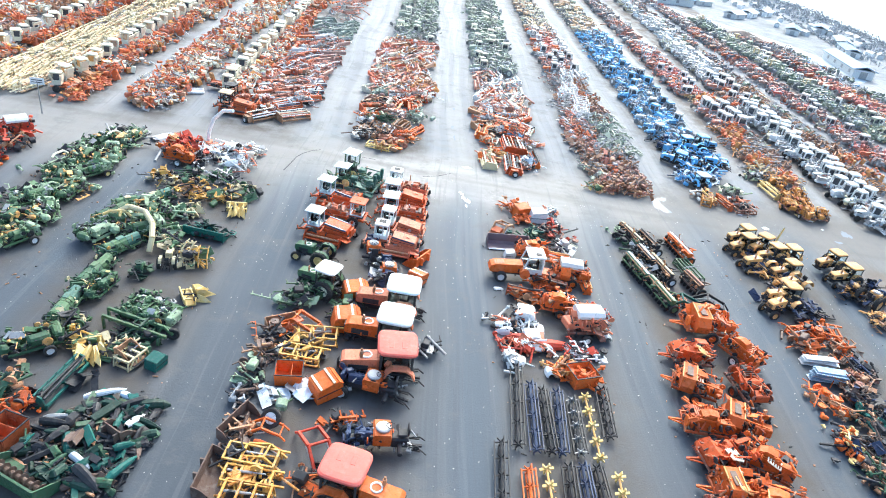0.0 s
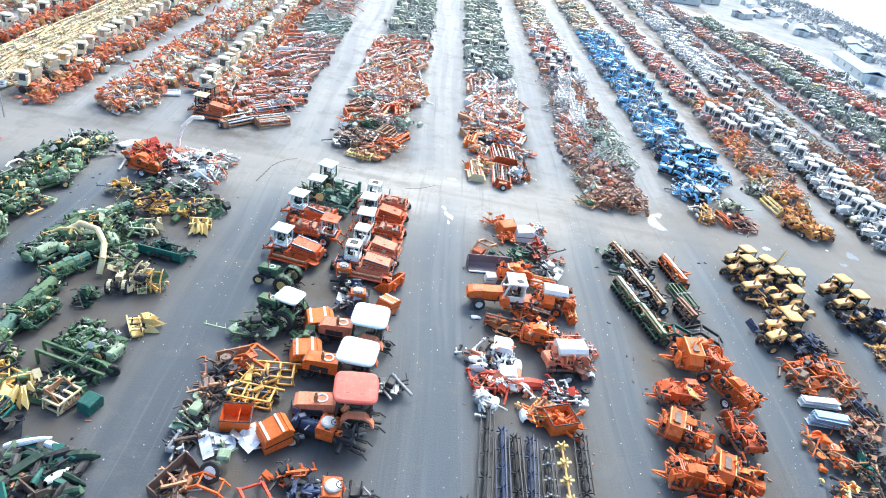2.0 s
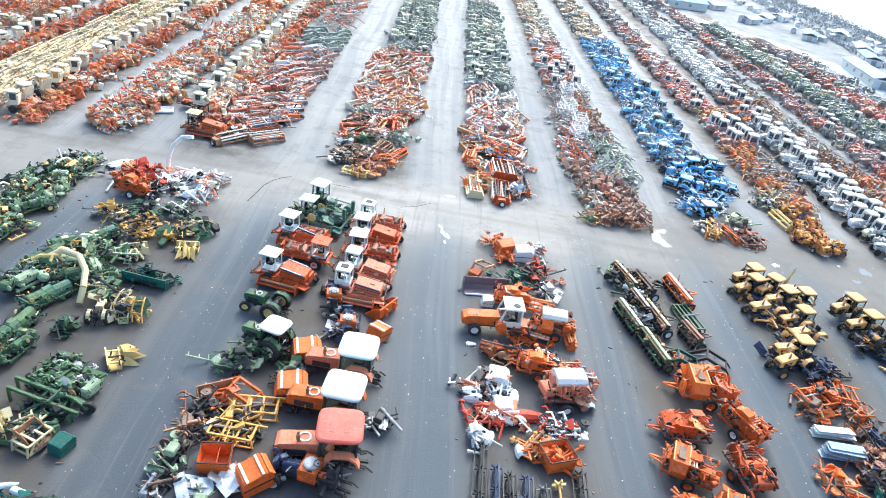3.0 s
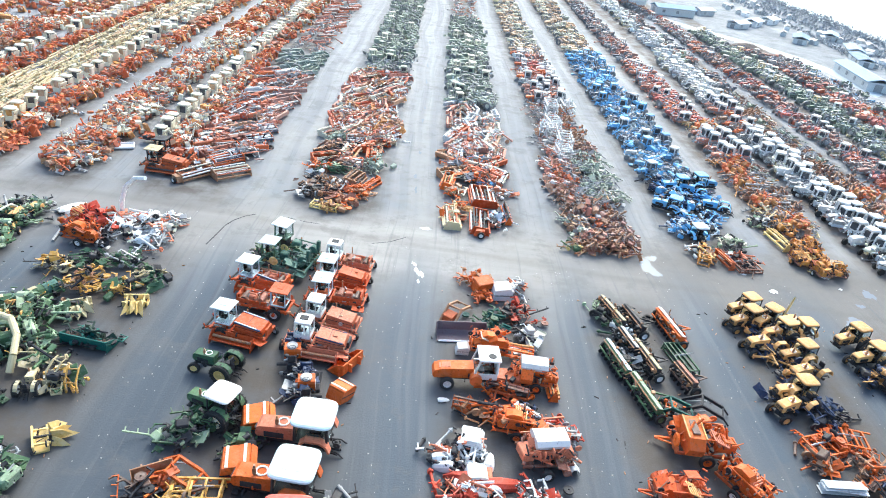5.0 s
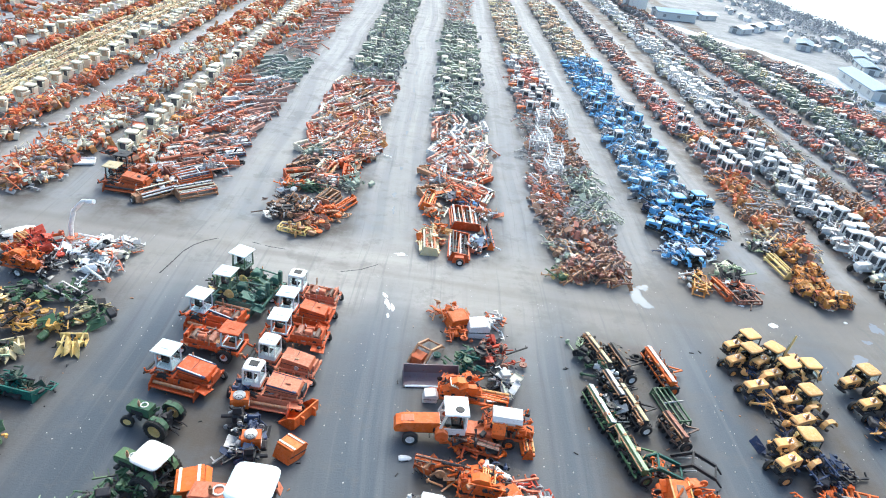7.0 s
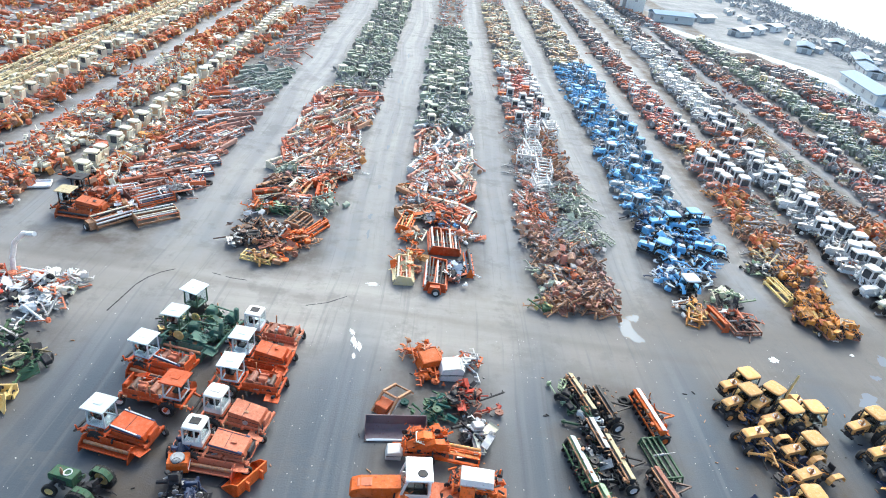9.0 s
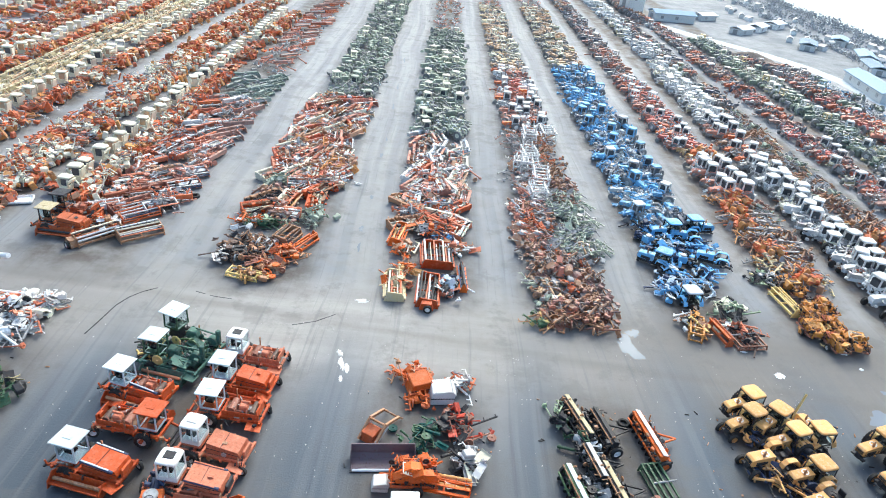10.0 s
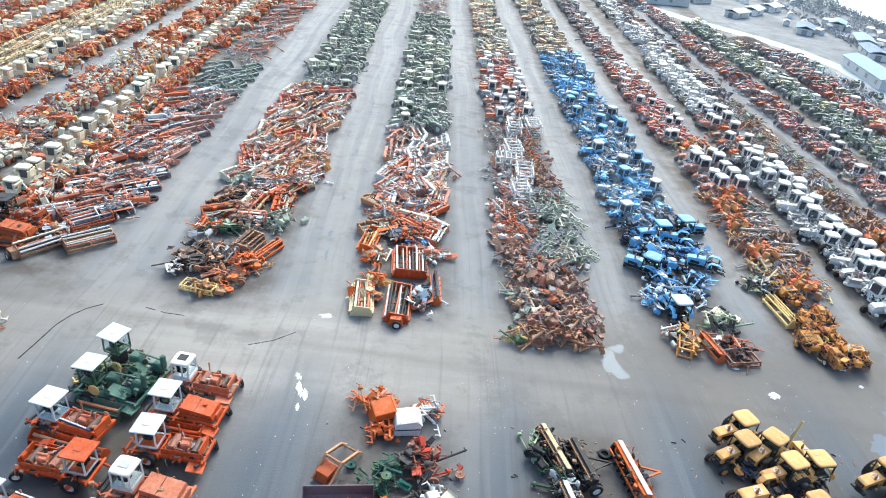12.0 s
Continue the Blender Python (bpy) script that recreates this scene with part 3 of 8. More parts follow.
    if stripe:
        for s in (-1, 1) if seed != 6 else (-1,):
            strip = part("trim_panel", Geo().box((1.95, s * (w + 0.03), 1.44), (2.0, 0.16, 0.14), (0, 8, 0), ch=0.03), "navy", t, "dark blue trim panel")
            part("stripe", Geo().box((1.85, s * (w + 0.03), 1.53), (1.7, 0.09, 0.04), (0, 8, 0), ch=0.01), stripe, strip, "pale blue stripe")
    if seed not in (3, 5, 8):
        header_pan(t, body, rng)
    part("corner_sheet", Geo().box((3.0, -1.05, 0.66), (0.95, 0.9, 0.05), (rng.uniform(-16, 4), rng.uniform(4, 16), rng.uniform(-10, 10)), ch=0.015), body, t)
    for s in (-1, 1):
        part("lift_arm", Geo().beam((-0.8, s * 0.6, 0.75), (-1.35, s * 0.65, 0.45), 0.1, 0.14).beam((-1.35, s * 0.65, 0.45), (-1.45, s * 0.65, 0.8), 0.08), body, t)
    part("header_mount", Geo().beam((-1.4, -0.85, 0.5), (-1.4, 0.85, 0.5), 0.12), rng.choice([body, "dark"]), t)
    fittings(t, "rust", rng, (-1.2, -0.9, 0.5), (3.3, 1.0, 1.0), 20, "chain")
    fittings(t, "dark", rng, (-0.6, -1.2, 0.5), (3.3, 1.1, 1.0), 26)
    fittings(t, "steel", rng, (-0.9, -0.9, 0.7), (3.3, 0.95, 1.1), 8, "rod")
    part("exhaust_pipe", Geo().tube((1.3, 0.72, 1.0), (1.3, 0.72, 1.85), 0.05, 8), "rust", t)
    z0 = 1.05 + tall
    cab_parts(t, -0.6, 0.5, 0.56, z0, z0 + 1.2, cabcol, roof, 0.06 if box_cab else 0.2, 0.12, False, not box_cab)
    part("cab_floor", Geo().box((0, 0, (0.85 + z0) / 2), (1.15 if tall < 0.3 else 0.8, 1.1 if tall < 0.3 else 0.7, max(0.2, z0 - 0.9)), ch=0.05), body if tall < 0.3 else "dark", t)
    if box_cab:
        part("kick_panel", Geo().box((0, 0, z0 + 0.14), (1.14, 1.16, 0.26), ch=0.04), cabcol, t)
        part("roof_hatch", Geo().box((-0.05, 0.05, z0 + 1.35), (0.6, 0.55, 0.05), ch=0.02), rng.choice(["dark", "steel", "white"]), t)
        part("window_bar", Geo().beam((0.1, -0.565, z0 + 0.2), (0.1, -0.535, z0 + 1.2), 0.08), cabcol, t)
    part("ladder", Geo().beam((-0.3, 0.95, 0.3), (-0.3, 0.8, z0), 0.05).beam((0.1, 0.95, 0.3), (0.1, 0.8, z0), 0.05).beam((-0.3, 0.93, 0.5), (0.1, 0.93, 0.5), 0.05).beam((-0.3, 0.9, 0.8), (0.1, 0.9, 0.8), 0.05), "dark", t)
    for s in (-1, 1):
        wheel(t, (0.1, s * 1.0, 0.5), 0.5, 0.3, "yellow" if green else "white", "drive_wheel", True)
    wheel(t, (3.3, rng.choice([-1, 1]) * 0.95, 0.34), 0.34, 0.2, "white", "caster_wheel", False, rng.uniform(-60, 60))
    return t


def open_box(col="orange", label=""):
    """A sheet-metal bin, open on top, lying tilted."""
    t = thing("sheet_metal_hopper", label or f"{col} sheet metal hopper tipped over on gravel", "hopper")
    g = Geo()
    for s in (-1, 1):
        g.box((0, s * 0.8, 0.55), (1.9, 0.05, 1.1), (s * -6, 0, 0), ch=0.015)
        g.box((s * 0.95, 0, 0.55), (0.05, 1.6, 1.1), (0, s * 6, 0), ch=0.015)
    g.box((0, 0, 0.06), (1.8, 1.5, 0.05))
    part("bin", g, col, t)
    lip = Geo()
    for s in (-1, 1):
        lip.beam((-1.0, s * 0.86, 1.1), (1.0, s * 0.86, 1.1), 0.07).beam((s * 1.0, -0.86, 1.1), (s * 1.0, 0.86, 1.1), 0.07)
    part("rim_bar", lip, "dark", t)
    part("divider", Geo().box((0.1, 0, 0.5), (0.04, 1.5, 0.8), (0, 14, 0)), col, t)
    return t


def lattice(col="yellow", label="", L=2.3, W=1.5, H=0.9):
    """A welded loader mast or frame of square tube."""
    t = thing("lattice_mast", label or f"{col} welded steel loader frame lying on gravel", "frame")
    for s in (-1, 1):
        g = Geo()
        for z in (0.1, H):
            g.beam((-L / 2, s * W / 2, z), (L / 2 + (0.5 if z > 0.2 and s > 0 else 0), s * W / 2, z), 0.085)
        for k in range(4):
            x = -L / 2 + L * k / 3
            g.beam((x + (0.12 if k % 2 else -0.1), s * W / 2, 0.05), (x, s * W / 2, H + 0.05), 0.075)
        g.beam((-L / 2, s * W / 2, 0.1), (-L / 6, s * W / 2, H), 0.06)
        part("side_rail", g, col, t)
    for k in range(4):
        x = -L / 2 + L * k / 3
        part("crossbar", Geo().beam((x, -W / 2, H), (x, W / 2, H), 0.1), col, t)
        part("floor_bar", Geo().beam((x, -W / 2, 0.1), (x, W / 2, 0.1), 0.08), col, t)
    part("cylinder", Geo().tube((-L / 2, 0.2, 0.4), (0.2, 0.1, 0.6), 0.06, 8).tube((0.2, 0.1, 0.6), (0.8, 0.05, 0.7), 0.035, 8), "steel", t)
    return t


def bucket(col="brown", W=2.2, label=""):
    t = thing("loader_bucket", label or f"rusty {col} loader bucket on gravel", "bucket")
    pr = [(0.55, 0.03), (-0.25, 0.0), (-0.5, 0.2), (-0.5, 0.85), (-0.44, 0.85), (-0.44, 0.23), (-0.22, 0.06), (0.55, 0.07)]
    part("shell", Geo().prism(pr, -W / 2, W / 2), col, t)
    side = [(0.55, 0.03), (-0.25, 0.0), (-0.5, 0.2), (-0.5, 0.85), (-0.1, 0.7)]
    for s in (-1, 1):
        part("cheek", Geo().prism(side, s * W / 2 - 0.02, s * W / 2 + 0.02), col, t)
    part("cutting_edge", Geo().box((0.6, 0, 0.05), (0.2, W + 0.06, 0.03)), "dark", t)
    part("bracket", Geo().box((-0.6, 0.4, 0.5), (0.24, 0.08, 0.5)).box((-0.6, -0.4, 0.5), (0.24, 0.08, 0.5)), col, t)
    return t


def casing(col="orange", ribs=False, label=""):
    """A closed machine casing of sheet metal with a folded lid."""
    t = thing("machine_casing", label or f"{col} sheet metal machine casing lying on gravel", "casing")
    part("shell", Geo().prism([(-0.75, 0.05), (0.7, 0.0), (0.8, 0.75), (0.55, 1.0), (-0.6, 0.85)], -0.6, 0.6), col, t)
    part("lid", Geo().box((-0.02, 0, 0.99), (1.15, 1.26, 0.05), (0, -7, 0), ch=0.02).box((0.72, 0, 0.9), (0.05, 1.26, 0.34), (0, -45, 0), ch=0.015), col, t)
    for s in (-1, 1):
        part("seam", Geo().beam((-0.7, s * 0.62, 0.5), (0.78, s * 0.62, 0.5), 0.04), "dark", t)
    if ribs:
        for k in range(2):
            part("slat", Geo().box((-0.4 + 0.75 * k, 0, 1.0 + 0.09 * k), (0.12, 1.22, 0.05), (0, -7, 0)), "cream", t)
    return t


def slat_rack(L=3.6, W=1.8, cols=("orange", "white", "dark"), frame="orange", n=7, foot=False, label=""):
    """A harvest header seen from above: long slats and tubes on a welded frame, along y."""
    rng = random.Random(int(100 * L + 10 * W))
    t = thing("header_rack", label or f"{frame} harvest header with long slats and tubes", "header")
    for s in (-1, 1):
        part("end_plate", Geo().prism([(-W / 2, 0.0), (W / 2, 0.0), (W / 2 - 0.2, 0.7), (-W / 2 + 0.3, 0.8)], s * L / 2 - 0.04, s * L / 2 + 0.04), frame, t)
    part("back_beam", Geo().beam((-W / 2, -L / 2, 0.3), (-W / 2, L / 2, 0.3), 0.14).beam((W / 2, -L / 2, 0.25), (W / 2, L / 2, 0.25), 0.12).beam((-W / 2, 0, 0.28), (W / 2, 0, 0.25), 0.1), frame, t)
    for k in range(n):
        x = -W / 2 + W * (k + 0.5) / n
        z = rng.uniform(0.4, 0.8)
        g, c = Geo(), cols[k % len(cols)]
        if k % 2:
            g.tube((x, -L / 2, z), (x + rng.uniform(-0.1, 0.1), L / 2, z), rng.uniform(0.05, 0.09), 8)
        else:
            g.beam((x, -L / 2, z), (x + rng.uniform(-0.1, 0.1), L / 2, z), 0.1, 0.06)
            for j in range(5):
                y = -L / 2 + L * (j + 0.5) / 5
                g.beam((x, y, z), (x + 0.12, y, z + 0.14), 0.04)
        part("slat", g, c, t)
    if foot:
        part("foot", Geo().prism([(-0.5, 0.1), (0.5, 0.1), (0.35, 0.65), (-0.35, 0.65)], -L / 2 - 0.5, -L / 2 - 0.04), frame, t)
        wheel(t, (0.1, -L / 2 - 0.65, 0.3), 0.3, 0.18, "white")
    return t


def loader_arms(col="orange", label=""):
    t = thing("front_loader", label or f"{col} front loader arms detached on gravel", "loader")
    for s in (-1, 1):
        g = Geo().beam((-1.2, s * 0.5, 0.15), (-0.2, s * 0.5, 0.9), 0.12, 0.18).beam((-0.2, s * 0.5, 0.9), (1.1, s * 0.5, 0.5), 0.12, 0.18).beam((1.1, s * 0.5, 0.5), (1.5, s * 0.5, 0.1), 0.1)
        part("arm", g, col, t)
        part("cylinder", Geo().tube((-1.0, s * 0.5, 0.1), (0.1, s * 0.5, 0.6), 0.05, 8), "steel", t)
    part("crossbar", Geo().tube((-0.2, -0.5, 0.9), (-0.2, 0.5, 0.9), 0.07, 8), col, t)
    part("crossbar", Geo().tube((1.1, -0.5, 0.5), (1.1, 0.5, 0.5), 0.06, 8), col, t)
    return t


def baler(col="orange", seed=0, top="", label="", group=""):
    """A hay baler: chamber, hopper or drum on a frame, lids, slatted panel, pickup with teeth, tongue, wheels."""
    rng = random.Random(seed)
    t = thing("hay_baler", label or f"weathered {col} hay baler with tongue and pickup on gravel", "baler", group)
    # Duller colour of frame and fittings, imitating shade inside the machine.
    deep = "brick" if col in ("orange", "red") else "maroon"
    form = seed % 3
    fr = Geo()
    for s in (-0.75, 0.7):
        fr.beam((-1.3, s, 0.52), (1.2, s, 0.52), 0.09, 0.13)
    for x in (-1.2, -0.3, 0.6, 1.15):
        fr.beam((x, -0.8, 0.52), (x, 0.75, 0.52), 0.08, 0.1)
    part("frame", fr, deep, t)
    if form == 0:
        part("bale_chamber", Geo().prism([(-1.35, 0.6), (0.9, 0.6), (1.0, 0.95), (0.7, 1.2), (-1.0, 1.25), (-1.35, 1.05)], 0.15, 0.55), col, t)
        part("hood", Geo().prism([(-0.5, 1.2), (0.6, 1.18), (0.55, 1.5), (0.2, 1.66), (-0.3, 1.6)], 0.0, 0.5), col, t)
        part("packer", Geo().box((0.2, -0.45, 0.9), (0.6, 0.45, 0.4), (0, 6, rng.uniform(-8, 8)), ch=0.07), deep, t)
    elif form == 1:
        part("hopper", Geo().prism_x([(-0.9, 0.55), (0.85, 0.55), (1.0, 1.0), (0.7, 1.42), (-0.6, 1.5), (-1.0, 1.1)], 0.1, 0.8), col, t)
        part("hopper_lip", Geo().beam((0.08, -0.95, 1.1), (0.08, -0.58, 1.52), 0.06).beam((0.08, -0.58, 1.52), (0.08, 0.7, 1.44), 0.06).beam((0.82, -0.58, 1.52), (0.82, 0.7, 1.44), 0.06), "tan", t)
        part("feed_trough", Geo().box((0.45, 0, 1.47), (0.34, 1.0, 0.06), (2, 0, 0), ch=0.02), "brown", t)
        part("bale_chamber", Geo().box((-1.0, 0.25, 0.85), (0.9, 0.6, 0.5), (0, rng.uniform(-6, 6), 0), ch=0.05), col, t)
    else:
        part("drum", Geo().tube((-0.2, -0.6, 0.9), (-0.2, 0.5, 0.9), 0.36, 14).tube((-0.2, -0.72, 0.9), (-0.2, 0.62, 0.9), 0.16, 10), col, t)
        part("side_box", Geo().prism([(0.2, 0.6), (1.1, 0.6), (1.2, 1.0), (0.8, 1.35), (0.25, 1.2)], -0.5, 0.45), col, t)
        part("bale_chamber", Geo().box((-1.05, -0.1, 0.8), (0.6, 0.9, 0.45), (0, 0, rng.uniform(-10, 10)), ch=0.05), col, t)
    for k in range(3):
        part("lid", Geo().box((rng.uniform(-1.1, 0.9), rng.uniform(-0.7, 0.6), rng.uniform(0.9, 1.45)), (rng.uniform(0.5, 0.95), rng.uniform(0.35, 0.6), 0.04), (rng.uniform(-40, 40), rng.uniform(-30, 30), rng.uniform(-20, 20)), ch=0.015), col, t)
    sl, x0, y0, tl = Geo(), rng.uniform(-1.0, 0.2), rng.uniform(-0.5, 0.2), rng.uniform(0.2, 0.5)
    for k in range(6):
        sl.beam((x0 + 0.13 * k, y0, 1.2 + 0.13 * tl * k), (x0 + 0.13 * k, y0 + 0.75, 1.25 + 0.13 * tl * k), 0.06, 0.05)
    sl.beam((x0, y0, 1.18), (x0 + 0.65, y0, 1.18 + 0.65 * tl), 0.05).beam((x0, y0 + 0.75, 1.23), (x0 + 0.65, y0 + 0.75, 1.23 + 0.65 * tl), 0.05)
    part("slatted_panel", sl, rng.choice(["cream", "tan", "fadedred", "brown"]), t)
    if top:
        part("cover", Geo().prism_x([(-0.55, 1.35), (0.55, 1.35), (0.6, 1.55), (0.42, 1.74), (-0.42, 1.74), (-0.6, 1.55)], -0.75, 0.85), top, t)
    pk = Geo().tube((0.75, -1.2, 0.42), (0.75, -0.2, 0.42), 0.2, 9)
    for k in range(9):
        y = -1.15 + 0.11 * k
        pk.beam((0.75, y, 0.42), (1.05, y, 0.2), 0.025).beam((0.75, y, 0.42), (0.7, y, 0.78), 0.025)
    pk.box((0.5, -0.75, 0.72), (0.6, 0.95, 0.05), (0, 20, 0))
    part("pickup", pk, rng.choice([col, deep, col]), t)
    part("flywheel", Geo().lathe((1.15, 0.35, 0.9), [(0.06, -0.05), (0.28, -0.05), (0.32, 0), (0.28, 0.05), (0.06, 0.05)], 12, "x"), rng.choice([deep, col]), t)
    part("tongue", Geo().beam((1.0, -0.1, 0.52), (1.75, -0.4, 0.22), 0.1).beam((1.0, 0.3, 0.52), (1.75, -0.36, 0.22), 0.06), col, t)
    ar = Geo()
    for k in range(4):
        a, b, y = rng.uniform(-1.2, 0.8), rng.uniform(0.25, 0.5), rng.uniform(-0.6, 0.6)
        ar.beam((a, y, 1.1), (a + rng.uniform(-0.3, 0.4), y + rng.uniform(-0.2, 0.2), 1.15 + b), 0.07)
    ar.beam((-1.2, 0.62, 1.3), (0.7, 0.62, 1.4), 0.06).beam((-1.1, -0.6, 1.2), (0.5, -0.5, 1.25), 0.06)
    part("linkage", ar, col, t)
    part("axle", Geo().tube((-0.2, -1.2, 0.36), (-0.2, 0.95, 0.36), 0.07, 8), "dark", t)
    # Dull and dark clutter: its colour carries the shade between the parts.
    fittings(t, deep, rng, (-1.3, -0.8, 0.35), (1.2, 0.75, 1.25), 30, "fitting", 0.08)
    fittings(t, col, rng, (-1.35, -0.85, 0.5), (1.3, 0.8, 1.55), 30, "bracket", 0.05)
    fittings(t, "rust", rng, (-1.2, -0.7, 0.5), (1.2, 0.7, 1.4), 10, "rod")
    fittings(t, "dark", rng, (-1.3, -0.85, 0.4), (1.3, 0.85, 1.35), 44, "chain")
    wheel(t, (-0.2, 0.9, 0.34), 0.34, 0.2, rng.choice(["white", col]))
    wheel(t, (-0.2, -1.2, 0.32), 0.32, 0.2, "white")
    return t


def grain_drill(box="steel", frame="green", L=3.6, label=""):
    """A grain drill: long seed box with lid, disc openers in a row, press wheels, tongue."""
    t = thing("grain_drill", label or f"{frame} grain drill with a long {box} seed box", "seed drill")
    part("seed_box", Geo().prism([(-0.15, 0.7), (0.15, 0.7), (0.24, 1.15), (-0.24, 1.15)], -L / 2, L / 2), frame, t)
    part("lid", Geo().box((0.03, 0, 1.19), (0.36, L + 0.06, 0.06), (0, 16, 0), ch=0.02), box, t)
    part("back_rail", Geo().tube((-0.3, -L / 2, 1.12), (-0.3, L / 2, 1.12), 0.05, 8), "rust" if frame != "orange" else frame, t)
    rng = random.Random(int(37 * L) + len(box) + len(frame))
    fittings(t, "dark", rng, (-0.6, -L / 2, 0.3), (0.7, L / 2, 1.05), int(14 * L), "seed_tube")
    fittings(t, frame, rng, (-0.6, -L / 2, 0.4), (0.7, L / 2, 1.1), int(7 * L))
    fittings(t, "rust", rng, (-0.7, -L / 2, 0.5), (0.7, L / 2, 1.3), int(6 * L), "spring")
    part("toolbar", Geo().beam((0.5, -L / 2, 0.6), (0.5, L / 2, 0.6), 0.12).beam((-0.5, -L / 2, 0.55), (-0.5, L / 2, 0.55), 0.1).beam((0.5, -0.5, 0.6), (2.0, 0, 0.4), 0.1).beam((0.5, 0.5, 0.6), (2.0, 0, 0.4), 0.1), frame, t)
    n = int(L / 0.24)
    ds = Geo().lathe((0, 0, 0), [(0.02, -0.012), (0.2, -0.006), (0.2, 0.006), (0.02, 0.012)], 10).beam((0, 0, 0.0), (0.45, 0, 0.4), 0.04)
    me = ds.mesh("disc_opener", PAINT["dark"])
    for k in range(n):
        ob = new("disc_opener", me)
        ob.parent, ob.location = t, (-0.15 if k % 2 else -0.4, -L / 2 + 0.15 + k * (L - 0.3) / (n - 1), 0.2)
    for s in (-1, 1):
        wheel(t, (0.1, s * (L / 2 + 0.18), 0.42), 0.42, 0.2, frame if frame != "dark" else "white")
    return t


def reel(col="dark", L=4.4, R=0.42, star="", label=""):
    """A harvester reel or side rake lying along y: a shaft with spiders and slim slats."""
    t = thing("header_reel", label or f"long {col} harvester reel lying on gravel", "harvester reel", "reels lying in a row")
    part("shaft", Geo().tube((0, -L / 2, R), (0, L / 2, R), 0.085 if not star else 0.06, 8), col, t)
    n = 5
    for k in range(n):
        y = -L / 2 + 0.1 + (L - 0.2) * k / (n - 1)
        g = Geo()
        for a in range(6):
            an = math.pi * a / 3 + 0.3
            g.beam((0, y, R), (R * 0.96 * math.cos(an), y, R + R * 0.96 * math.sin(an)), 0.15 if star == "yellow" else 0.06, 0.06)
        if star:
            g.tube((0, y - 0.05, R), (0, y + 0.05, R), 0.16, 8)
        part("spider", g, star or col, t)
    for a in (0, 1, 3, 4) if star != "yellow" else ():
        an = math.pi * a / 3 + 0.3
        x, z = R * 0.96 * math.cos(an), R + R * 0.96 * math.sin(an)
        part("slat", Geo().beam((x, -L / 2, z), (x, L / 2, z), 0.06, 0.09), col, t)
    return t


def header(col="green", L=4.5, label=""):
    """A grain header: trough with auger, cutter bar and end plates, along y."""
    t = thing("grain_header", label or f"{col} combine grain header on gravel", "header")
    part("trough", Geo().prism([(-0.6, 0.2), (0.5, 0.08), (0.55, 0.14), (-0.4, 0.32), (-0.55, 1.0), (-0.65, 1.0)], -L / 2, L / 2), col, t)
    au = Geo().tube((-0.15, -L / 2, 0.5), (-0.15, L / 2, 0.5), 0.14, 10)
    for k in range(int(L / 0.35)):
        y = -L / 2 + 0.2 + 0.35 * k
        au.lathe((-0.15, y, 0.5), [(0.14, -0.03), (0.3, -0.01), (0.3, 0.01), (0.14, 0.03)], 10)
    part("auger", au, "brown", t)
    for s in (-1, 1):
        part("end_plate", Geo().prism([(-0.7, 0.1), (0.6, 0.05), (1.0, 0.12), (0.4, 0.6), (-0.65, 1.05)], s * L / 2 - 0.03, s * L / 2 + 0.03), col, t)
    part("cutter_bar", Geo().box((0.6, 0, 0.1), (0.1, L, 0.05)), "rust", t)
    return t


